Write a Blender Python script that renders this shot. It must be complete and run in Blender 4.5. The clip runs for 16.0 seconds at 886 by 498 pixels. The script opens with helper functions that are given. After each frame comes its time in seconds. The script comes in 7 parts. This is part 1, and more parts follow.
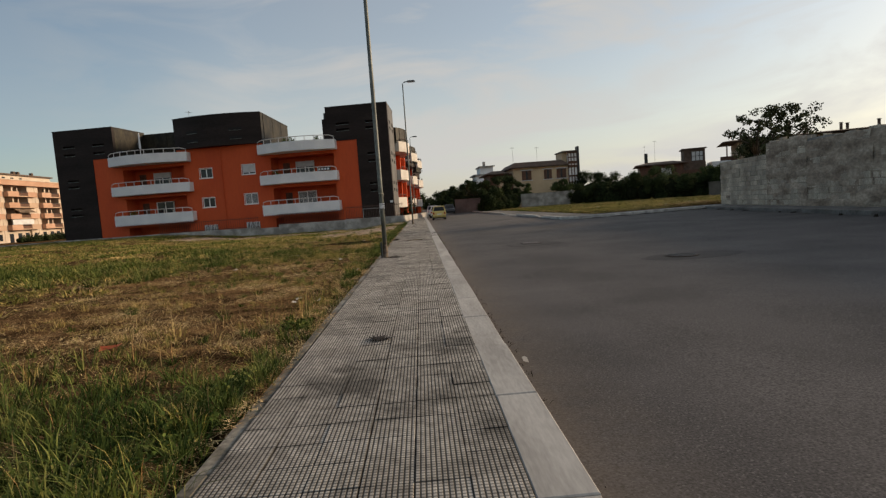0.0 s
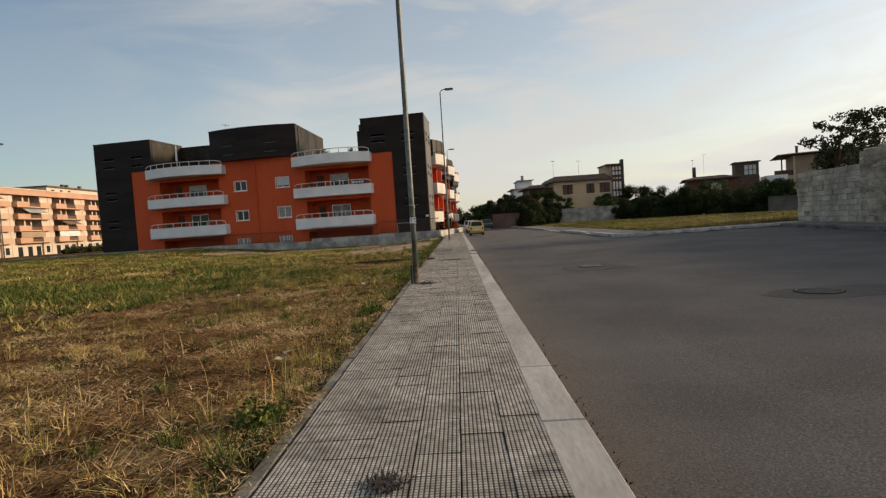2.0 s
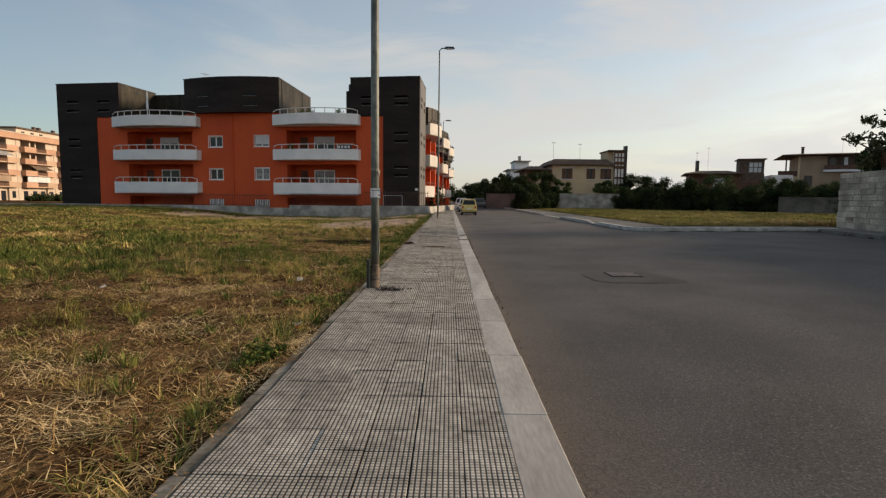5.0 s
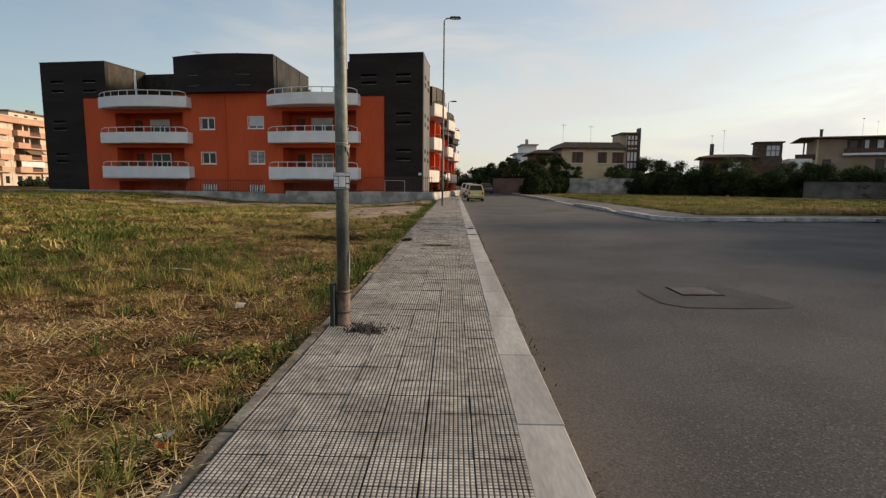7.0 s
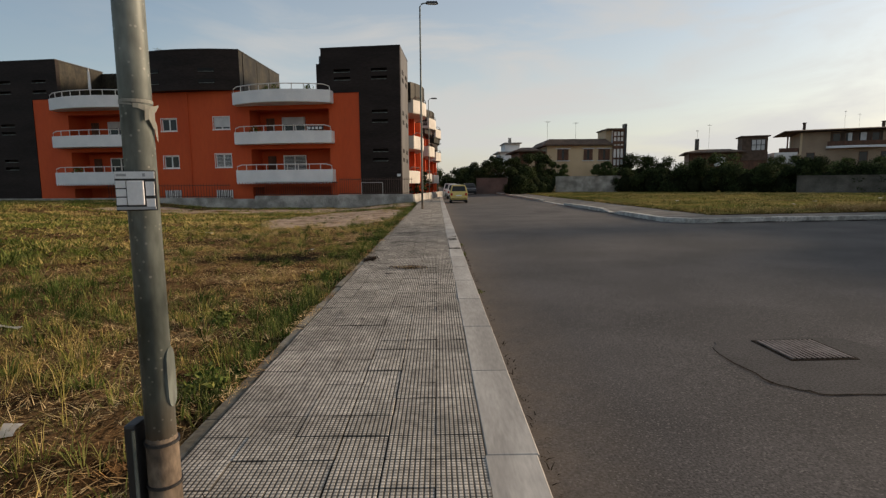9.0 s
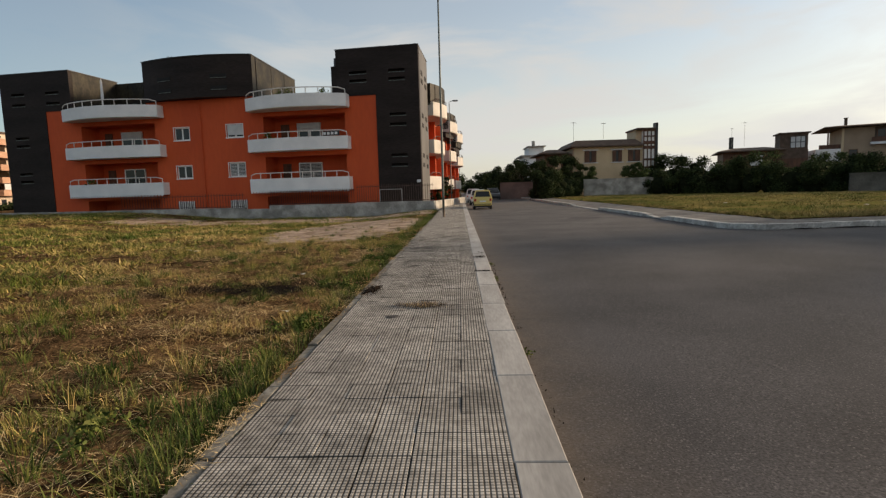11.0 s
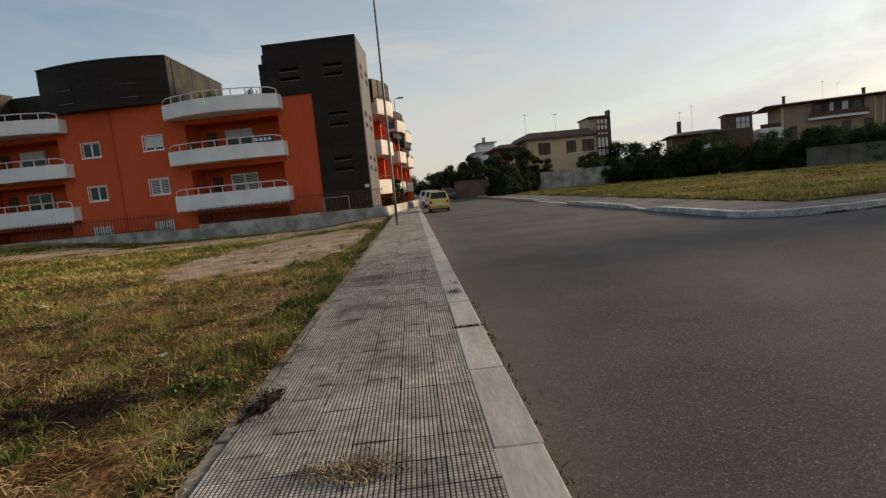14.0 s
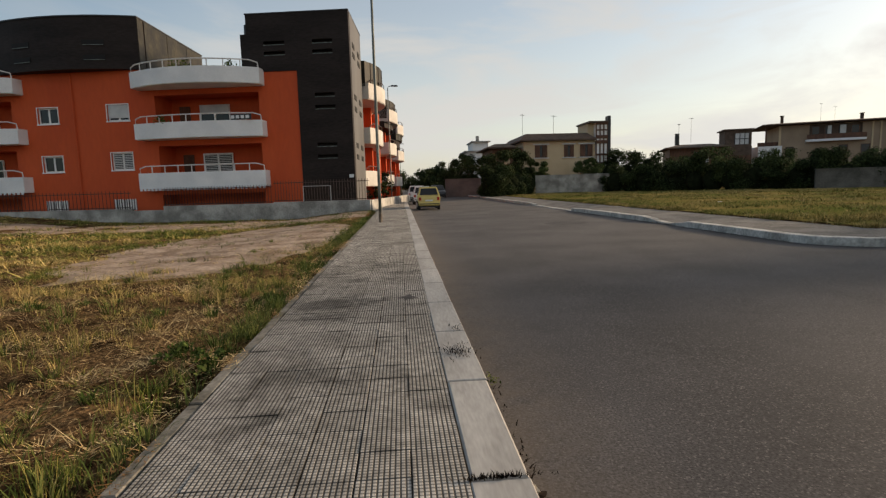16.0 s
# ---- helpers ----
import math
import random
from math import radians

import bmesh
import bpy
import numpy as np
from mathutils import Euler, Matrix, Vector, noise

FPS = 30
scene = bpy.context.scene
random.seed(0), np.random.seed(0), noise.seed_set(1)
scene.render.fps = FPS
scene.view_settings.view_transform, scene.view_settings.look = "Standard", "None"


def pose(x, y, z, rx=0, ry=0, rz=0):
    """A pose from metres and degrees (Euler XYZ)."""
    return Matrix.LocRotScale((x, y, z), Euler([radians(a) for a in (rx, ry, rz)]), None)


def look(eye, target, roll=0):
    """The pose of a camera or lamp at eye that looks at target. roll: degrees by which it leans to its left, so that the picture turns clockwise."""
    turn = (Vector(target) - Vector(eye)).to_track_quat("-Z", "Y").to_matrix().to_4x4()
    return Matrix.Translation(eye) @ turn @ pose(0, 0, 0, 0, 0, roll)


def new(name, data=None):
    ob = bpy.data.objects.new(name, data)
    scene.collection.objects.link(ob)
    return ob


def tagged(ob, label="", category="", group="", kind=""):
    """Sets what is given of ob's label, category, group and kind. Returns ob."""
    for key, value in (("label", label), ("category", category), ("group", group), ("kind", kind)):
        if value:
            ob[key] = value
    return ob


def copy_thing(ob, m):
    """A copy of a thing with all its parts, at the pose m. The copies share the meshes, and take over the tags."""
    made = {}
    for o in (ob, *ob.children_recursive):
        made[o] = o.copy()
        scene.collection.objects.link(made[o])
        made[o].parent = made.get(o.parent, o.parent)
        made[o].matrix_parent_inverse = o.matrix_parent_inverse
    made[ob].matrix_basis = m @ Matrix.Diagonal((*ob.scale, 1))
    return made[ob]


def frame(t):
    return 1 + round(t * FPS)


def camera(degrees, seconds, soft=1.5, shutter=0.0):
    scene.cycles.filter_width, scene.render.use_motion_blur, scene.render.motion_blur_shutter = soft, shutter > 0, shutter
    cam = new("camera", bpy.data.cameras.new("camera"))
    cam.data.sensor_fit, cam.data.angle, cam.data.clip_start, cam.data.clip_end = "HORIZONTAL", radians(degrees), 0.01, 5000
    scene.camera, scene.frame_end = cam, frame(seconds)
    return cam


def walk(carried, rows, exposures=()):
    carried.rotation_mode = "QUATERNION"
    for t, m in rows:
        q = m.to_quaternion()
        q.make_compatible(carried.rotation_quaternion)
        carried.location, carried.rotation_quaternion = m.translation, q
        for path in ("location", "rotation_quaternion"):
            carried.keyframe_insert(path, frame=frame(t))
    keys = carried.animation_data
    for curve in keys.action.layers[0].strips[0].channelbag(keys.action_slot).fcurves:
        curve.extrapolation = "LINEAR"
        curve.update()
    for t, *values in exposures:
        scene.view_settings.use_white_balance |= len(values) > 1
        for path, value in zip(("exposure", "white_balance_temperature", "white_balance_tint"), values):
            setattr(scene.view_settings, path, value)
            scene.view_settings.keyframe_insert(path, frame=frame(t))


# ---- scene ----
cam = camera(79.9, 16.0, soft=1.3)
PATH = [
    (0, (0.136, 2.474, 1.218), (0.209, 4.467, 1.056), -4.1),
    (0.5, (0.142, 3.105, 1.222), (0.215, 5.099, 1.081), -4.1),
    (1, (0.096, 3.742, 1.238), (0.144, 5.737, 1.106), -4.1),
    (1.5, (0.066, 4.349, 1.236), (0.115, 6.345, 1.128), -3.8),
    (2, (0.075, 4.963, 1.237), (0.017, 6.959, 1.139), -3.7),
    (2.5, (0.098, 5.551, 1.233), (0.044, 7.547, 1.112), -3.8),
    (3, (0.101, 6.254, 1.244), (0.048, 8.249, 1.112), -3.8),
    (3.5, (0.148, 6.893, 1.251), (0.093, 8.887, 1.117), -3.0),
    (4, (0.173, 7.466, 1.26), (0.118, 9.459, 1.103), -1.9),
    (4.5, (0.186, 8.066, 1.262), (0.174, 10.058, 1.088), 0.4),
    (7, (0.158, 11.347, 1.314), (0.119, 13.331, 1.067), 0.6),
    (7.5, (0.231, 11.941, 1.335), (0.187, 13.925, 1.087), 0.1),
    (8, (0.31, 12.589, 1.338), (0.298, 14.574, 1.087), 0.1),
    (8.5, (0.305, 13.331, 1.343), (0.299, 15.316, 1.096), -0.2),
    (9, (0.292, 14.046, 1.341), (0.311, 16.031, 1.096), -0.5),
    (11.5, (0.29, 17.004, 1.319), (0.209, 18.99, 1.1), -1.8),
    (12, (0.271, 17.518, 1.359), (0.194, 19.504, 1.139), -2.1),
    (12.5, (0.253, 18.101, 1.388), (0.194, 20.088, 1.164), -3.8),
    (13, (0.205, 18.707, 1.383), (0.201, 20.696, 1.171), -4.0),
    (13.5, (0.237, 19.289, 1.374), (0.304, 21.276, 1.151), -6.2),
    (14, (0.236, 19.945, 1.347), (0.331, 21.93, 1.122), -5.5),
    (14.5, (0.278, 20.635, 1.29), (0.419, 22.617, 1.066), -2.7),
    (15, (0.312, 21.352, 1.293), (0.467, 23.331, 1.046), -2.0),
    (15.5, (0.324, 22.065, 1.294), (0.514, 24.041, 1.049), -1.6),
    (16, (0.267, 22.786, 1.277), (0.418, 24.766, 1.04), -1.6),
]
walk(cam, [(t, look(eye, target, roll)) for t, eye, target, roll in PATH], [(0.0, 0.40, 6950, 11), (1.0, 0.41, 7000, 11), (2.0, 0.58, 7000, 11), (3.0, 0.53, 6950, 11), (3.5, 0.42, 6850, 11), (4.5, 0.50, 6850, 11), (7.0, 0.65, 6850, 11), (8.0, 0.53, 6850, 11), (9.0, 0.46, 6850, 11), (11.5, 0.61, 6950, 11), (13.5, 0.46, 6900, 11), (15.0, 0.47, 6850, 11), (15.5, 0.42, 6850, 11), (16.0, 0.60, 7000, 11)])

# ---- world, sun ----
SUN_AZ, SUN_EL = radians(76), radians(14.5)
world = bpy.data.worlds.new("sky")
scene.world = world
world.use_nodes = True
wn, wl = world.node_tree.nodes, world.node_tree.links
wn.clear()
w_out, w_bg = wn.new("ShaderNodeOutputWorld"), wn.new("ShaderNodeBackground")
w_sky = wn.new("ShaderNodeTexSky")
w_sky.sky_type, w_sky.sun_disc = "NISHITA", False
w_sky.sun_elevation, w_sky.sun_rotation = SUN_EL, SUN_AZ
w_sky.air_density, w_sky.dust_density, w_sky.ozone_density = 1.0, 1.2, 1.0
w_tc, w_map = wn.new("ShaderNodeTexCoord"), wn.new("ShaderNodeMapping")
w_map.inputs["Scale"].default_value = (1.2, 1.6, 4.5)
w_map.inputs["Rotation"].default_value = (0.25, 0.2, 0.5)
w_noise = wn.new("ShaderNodeTexNoise")
w_noise.inputs["Scale"].default_value, w_noise.inputs["Detail"].default_value = 2.6, 7.0
w_noise.inputs["Roughness"].default_value, w_noise.inputs["Distortion"].default_value = 0.55, 0.6
w_ramp = wn.new("ShaderNodeValToRGB")
w_ramp.color_ramp.elements[0].position, w_ramp.color_ramp.elements[1].position = 0.42, 0.62
w_ramp.color_ramp.elements[0].color, w_ramp.color_ramp.elements[1].color = (0.34, 0.34, 0.34, 1), (0.97, 0.97, 0.97, 1)
w_grey = wn.new("ShaderNodeRGBToBW")
w_cloud = wn.new("ShaderNodeMixRGB")
w_cloud.inputs["Fac"].default_value, w_cloud.inputs["Color2"].default_value = 0.75, (3.5, 3.66, 3.8, 1)
w_mix = wn.new("ShaderNodeMixRGB")
wl.new(w_tc.outputs["Generated"], w_map.inputs["Vector"])
wl.new(w_map.outputs["Vector"], w_noise.inputs["Vector"])
wl.new(w_noise.outputs["Fac"], w_ramp.inputs["Fac"])
wl.new(w_sky.outputs["Color"], w_grey.inputs["Color"])
wl.new(w_grey.outputs["Val"], w_cloud.inputs["Color1"])
# the veil of high cloud thickens towards the sun
w_pos, w_side, w_veil = wn.new("ShaderNodeSeparateXYZ"), wn.new("ShaderNodeMapRange"), wn.new("ShaderNodeMath")
w_side.inputs["From Min"].default_value, w_side.inputs["From Max"].default_value = -0.55, -0.12
w_side.inputs["To Min"].default_value, w_side.inputs["To Max"].default_value = 0.30, 1.0
w_veil.operation = "MULTIPLY"
wl.new(w_tc.outputs["Generated"], w_pos.inputs["Vector"])
wl.new(w_pos.outputs["X"], w_side.inputs["Value"])
wl.new(w_ramp.outputs["Color"], w_veil.inputs[0])
wl.new(w_side.outputs["Result"], w_veil.inputs[1])
wl.new(w_veil.outputs["Value"], w_mix.inputs["Fac"])
wl.new(w_sky.outputs["Color"], w_mix.inputs["Color1"])
wl.new(w_cloud.outputs["Color"], w_mix.inputs["Color2"])
# pale haze towards the horizon
w_sep, w_low, w_haze = wn.new("ShaderNodeSeparateXYZ"), wn.new("ShaderNodeMapRange"), wn.new("ShaderNodeMixRGB")
w_low.inputs["From Min"].default_value, w_low.inputs["From Max"].default_value = 0.0, 0.30
w_low.inputs["To Min"].default_value, w_low.inputs["To Max"].default_value = 0.62, 0.0
w_haze.inputs["Color2"].default_value = (3.6, 3.65, 3.55, 1)
wl.new(w_tc.outputs["Generated"], w_sep.inputs["Vector"])
wl.new(w_sep.outputs["Z"], w_low.inputs["Value"])
w_dim, w_fog = wn.new("ShaderNodeMapRange"), wn.new("ShaderNodeMath")
w_dim.inputs["From Min"].default_value, w_dim.inputs["From Max"].default_value = -0.55, -0.15
w_dim.inputs["To Min"].default_value, w_dim.inputs["To Max"].default_value = 0.25, 1.0
w_fog.operation = "MULTIPLY"
wl.new(w_sep.outputs["X"], w_dim.inputs["Value"])
wl.new(w_low.outputs["Result"], w_fog.inputs[0])
wl.new(w_dim.outputs["Result"], w_fog.inputs[1])
wl.new(w_fog.outputs["Value"], w_haze.inputs["Fac"])
wl.new(w_mix.outputs["Color"], w_haze.inputs["Color1"])
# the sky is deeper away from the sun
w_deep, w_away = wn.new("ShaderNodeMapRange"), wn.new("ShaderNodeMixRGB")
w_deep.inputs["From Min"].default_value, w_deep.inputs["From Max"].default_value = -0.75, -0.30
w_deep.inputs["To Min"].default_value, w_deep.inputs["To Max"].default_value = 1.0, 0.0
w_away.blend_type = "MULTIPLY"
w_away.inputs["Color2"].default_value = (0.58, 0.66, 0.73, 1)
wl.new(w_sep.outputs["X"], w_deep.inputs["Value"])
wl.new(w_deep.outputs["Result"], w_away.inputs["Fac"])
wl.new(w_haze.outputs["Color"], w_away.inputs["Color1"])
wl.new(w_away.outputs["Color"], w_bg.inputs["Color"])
w_bg.inputs["Strength"].default_value = 0.125
wl.new(w_bg.outputs["Background"], w_out.inputs["Surface"])

sun_data = bpy.data.lights.new("sun", "SUN")
sun_data.energy, sun_data.angle, sun_data.color = 3.3, radians(9.0), (1.0, 0.77, 0.54)
sun = new("sun", sun_data)
sun_dir = Vector((math.sin(SUN_AZ) * math.cos(SUN_EL), math.cos(SUN_AZ) * math.cos(SUN_EL), math.sin(SUN_EL)))
sun.matrix_world = look(sun_dir * 200, (0, 0, 0))


# ---- materials ----
def mat(name, c1, c2, scale=6.0, rough=0.7, bump=0.15, metal=0.0, fine=60.0, wear=0.25, stretch=(1, 1, 1), spec=0.5, vary=0.0, distance=0.01, island=False, world_space=False):
    """Two colours mixed by a coarse noise, darkened and lit by a fine one, with relief from both."""
    m = bpy.data.materials.new(name)
    m.use_nodes = True
    n, l = m.node_tree.nodes, m.node_tree.links
    b = n["Principled BSDF"]
    tc, mp = n.new("ShaderNodeTexCoord"), n.new("ShaderNodeMapping")
    mp.inputs["Scale"].default_value = stretch
    if world_space:
        l.new(n.new("ShaderNodeNewGeometry").outputs["Position"], mp.inputs["Vector"])
    else:
        l.new(tc.outputs["Object"], mp.inputs["Vector"])
    a, f = n.new("ShaderNodeTexNoise"), n.new("ShaderNodeTexNoise")
    a.inputs["Scale"].default_value, a.inputs["Detail"].default_value = scale, 5.0
    f.inputs["Scale"].default_value, f.inputs["Detail"].default_value = fine, 3.0
    l.new(mp.outputs["Vector"], a.inputs["Vector"])
    l.new(mp.outputs["Vector"], f.inputs["Vector"])
    r = n.new("ShaderNodeValToRGB")
    r.color_ramp.elements[0].position, r.color_ramp.elements[1].position = 0.36, 0.66
    r.color_ramp.elements[0].color, r.color_ramp.elements[1].color = (*c1, 1), (*c2, 1)
    l.new(a.outputs["Fac"], r.inputs["Fac"])
    g = n.new("ShaderNodeMapRange")
    g.inputs["To Min"].default_value, g.inputs["To Max"].default_value = 1 - wear, 1 + wear
    g.inputs["From Min"].default_value, g.inputs["From Max"].default_value = 0.3, 0.7
    l.new(f.outputs["Fac"], g.inputs["Value"])
    x = n.new("ShaderNodeVectorMath")
    x.operation = "MULTIPLY"
    l.new(r.outputs["Color"], x.inputs[0])
    l.new(g.outputs["Result"], x.inputs[1])
    out = x.outputs["Vector"]
    if vary:
        oi, v = n.new("ShaderNodeNewGeometry" if island else "ShaderNodeObjectInfo"), n.new("ShaderNodeMapRange")
        v.inputs["To Min"].default_value, v.inputs["To Max"].default_value = 1 - vary, 1 + vary
        l.new(oi.outputs["Random Per Island" if island else "Random"], v.inputs["Value"])
        y = n.new("ShaderNodeVectorMath")
        y.operation = "MULTIPLY"
        l.new(out, y.inputs[0])
        l.new(v.outputs["Result"], y.inputs[1])
        out = y.outputs["Vector"]
    l.new(out, b.inputs["Base Color"])
    b.inputs["Roughness"].default_value, b.inputs["Metallic"].default_value = rough, metal
    b.inputs["Specular IOR Level"].default_value = spec
    if bump:
        u = n.new("ShaderNodeBump")
        u.inputs["Strength"].default_value, u.inputs["Distance"].default_value = bump, distance
        l.new(f.outputs["Fac"], u.inputs["Height"])
        l.new(u.outputs["Normal"], b.inputs["Normal"])
    return m


def field_mat(name, c1, c2, c3, patch=0.35, island=True, rough=0.9, trans=0.0):
    """Plants: three colours by broad patches of the ground and by single leaf."""
    m = bpy.data.materials.new(name)
    m.use_nodes = True
    n, l = m.node_tree.nodes, m.node_tree.links
    b = n["Principled BSDF"]
    tc = n.new("ShaderNodeTexCoord")
    a = n.new("ShaderNodeTexNoise")
    a.inputs["Scale"].default_value, a.inputs["Detail"].default_value = patch, 4.0
    l.new(tc.outputs["Object"], a.inputs["Vector"])
    a2 = n.new("ShaderNodeTexNoise")
    a2.inputs["Scale"].default_value, a2.inputs["Detail"].default_value = patch * 9, 3.0
    l.new(tc.outputs["Object"], a2.inputs["Vector"])
    am = n.new("ShaderNodeMath")
    am.operation = "MULTIPLY_ADD"
    am.inputs[1].default_value = 0.7
    l.new(a2.outputs["Fac"], am.inputs[0])
    a3 = n.new("ShaderNodeMath")
    a3.operation = "SUBTRACT"
    a3.inputs[1].default_value = 0.35
    l.new(a.outputs["Fac"], a3.inputs[0])
    l.new(a3.outputs["Value"], am.inputs[2])
    ge = n.new("ShaderNodeNewGeometry")
    s = n.new("ShaderNodeMath")
    s.operation = "MULTIPLY_ADD"
    s.inputs[1].default_value = 0.30
    l.new(ge.outputs["Random Per Island"], s.inputs[0])
    l.new(am.outputs["Value"], s.inputs[2])
    r = n.new("ShaderNodeValToRGB")
    r.color_ramp.elements[0].position, r.color_ramp.elements[1].position = 0.50, 0.82
    r.color_ramp.elements[0].color, r.color_ramp.elements[1].color = (*c1, 1), (*c3, 1)
    e = r.color_ramp.elements.new(0.66)
    e.color = (*c2, 1)
    l.new(s.outputs["Value"], r.inputs["Fac"])
    v = n.new("ShaderNodeMapRange")
    v.inputs["To Min"].default_value, v.inputs["To Max"].default_value = 0.65, 1.35
    l.new(ge.outputs["Random Per Island"], v.inputs["Value"])
    x = n.new("ShaderNodeVectorMath")
    x.operation = "MULTIPLY"
    l.new(r.outputs["Color"], x.inputs[0])
    l.new(v.outputs["Result"], x.inputs[1])
    l.new(x.outputs["Vector"], b.inputs["Base Color"])
    b.inputs["Roughness"].default_value = rough
    b.inputs["Specular IOR Level"].default_value = 0.06
    return m


def plain_mat(name, c, rough=0.5, metal=0.0, trans=0.0, emit=0.0):
    m = bpy.data.materials.new(name)
    m.use_nodes = True
    b = m.node_tree.nodes["Principled BSDF"]
    b.inputs["Base Color"].default_value = (*c, 1)
    b.inputs["Roughness"].default_value, b.inputs["Metallic"].default_value = rough, metal
    b.inputs["Transmission Weight"].default_value = trans
    if emit:
        b.inputs["Emission Color"].default_value = (*c, 1)
        b.inputs["Emission Strength"].default_value = emit
    return m


def groove_tile_mat(name, island=False):
    """Pressed concrete paving: a grid of small square studs, dirt in the grooves and smeared along some joints."""
    m = mat(name, (0.29, 0.270, 0.240), (0.41, 0.386, 0.348), 1.8, 0.9, 0.0, spec=0.12, fine=14, wear=0.30, vary=0.10, island=island, world_space=True)
    n, l = m.node_tree.nodes, m.node_tree.links
    b = n["Principled BSDF"]
    ge, sep = n.new("ShaderNodeNewGeometry"), n.new("ShaderNodeSeparateXYZ")
    l.new(ge.outputs["Position"], sep.inputs["Vector"])

    def calc(op, p, q=None, r=None):
        k = n.new("ShaderNodeMath")
        k.operation = op
        for i, v in enumerate((p, q, r)):
            if v is None:
                continue
            if isinstance(v, (int, float)):
                k.inputs[i].default_value = v
            else:
                l.new(v, k.inputs[i])
        return k.outputs["Value"]

    def ramp(v, f0, f1, t0=0.0, t1=1.0):
        k = n.new("ShaderNodeMapRange")
        k.interpolation_type = "SMOOTHSTEP"
        l.new(v, k.inputs["Value"])
        for key, val in (("From Min", f0), ("From Max", f1), ("To Min", t0), ("To Max", t1)):
            k.inputs[key].default_value = val
        return k.outputs["Result"]

    px, py = calc("SUBTRACT", sep.outputs["X"], 0.52), sep.outputs["Y"]
    wave = []
    for p in (px, py):
        d = calc("ABSOLUTE", calc("SUBTRACT", calc("FRACT", calc("MULTIPLY", p, 1 / 0.025)), 0.5))
        wave.append(ramp(d, 0.42, 0.25))
    studs = calc("MULTIPLY", wave[0], calc("MULTIPLY_ADD", wave[1], 0.70, 0.30))
    groove = calc("MULTIPLY_ADD", studs, 1.06, 0.19)
    # dirt smeared along single stretches of the joints
    edge = None
    for p, seed in ((px, 3.0), (py, 9.0)):
        d = calc("ABSOLUTE", calc("SUBTRACT", calc("FRACT", calc("MULTIPLY", p, 4.0)), 0.5))
        no = n.new("ShaderNodeTexNoise")
        no.noise_dimensions = "4D"
        no.inputs["Scale"].default_value, no.inputs["Detail"].default_value, no.inputs["W"].default_value = 3.2, 2.0, seed
        l.new(ge.outputs["Position"], no.inputs["Vector"])
        e = calc("MULTIPLY", ramp(d, 0.38 if seed > 5 else 0.42, 0.49), ramp(no.outputs["Fac"], 0.50 if seed > 5 else 0.53, 0.64))
        edge = e if edge is None else calc("MAXIMUM", edge, e)
    # broad trodden-in stains
    st = n.new("ShaderNodeTexNoise")
    st.inputs["Scale"].default_value, st.inputs["Detail"].default_value, st.inputs["Roughness"].default_value = 1.1, 6.0, 0.62
    l.new(ge.outputs["Position"], st.inputs["Vector"])
    spell = calc("ADD", calc("MULTIPLY", ramp(py, 21.5, 25.0), ramp(py, 34.0, 30.0)), ramp(py, 9.5, 6.5))
    grime = calc("MULTIPLY_ADD", spell, 0.22, 0.26)
    blotch = calc("ADD", ramp(st.outputs["Fac"], 0.50, 0.66), calc("MULTIPLY", spell, 0.35))
    stain = calc("SUBTRACT", 1.0, calc("MULTIPLY", grime, blotch))
    total = calc("MULTIPLY", calc("MULTIPLY", groove, stain), calc("MULTIPLY_ADD", edge, -0.50, 1.0))
    old = b.inputs["Base Color"].links[0].from_socket
    x = n.new("ShaderNodeVectorMath")
    x.operation = "MULTIPLY"
    l.new(old, x.inputs[0])
    l.new(total, x.inputs[1])
    l.new(x.outputs["Vector"], b.inputs["Base Color"])
    u = n.new("ShaderNodeBump")
    u.inputs["Strength"].default_value, u.inputs["Distance"].default_value = 0.8, 0.004
    l.new(studs, u.inputs["Height"])
    l.new(u.outputs["Normal"], b.inputs["Normal"])
    return m


M_TILE = groove_tile_mat("ribbed_concrete_tile")
M_TILES = groove_tile_mat("ribbed_concrete_tiles_laid", True)
# near-black green: the shade deep in a hedge, given as a colour
M_CORE = mat("hedge_inner_shade", (0.009, 0.012, 0.006), (0.017, 0.021, 0.011), 3, 1.0, 0.3, spec=0.0)
M_ASPHALT = mat("worn_asphalt", (0.038, 0.036, 0.0365), (0.071, 0.0665, 0.0665), 0.55, 0.88, 0.35, fine=70, wear=0.62, distance=0.005, spec=0.35)


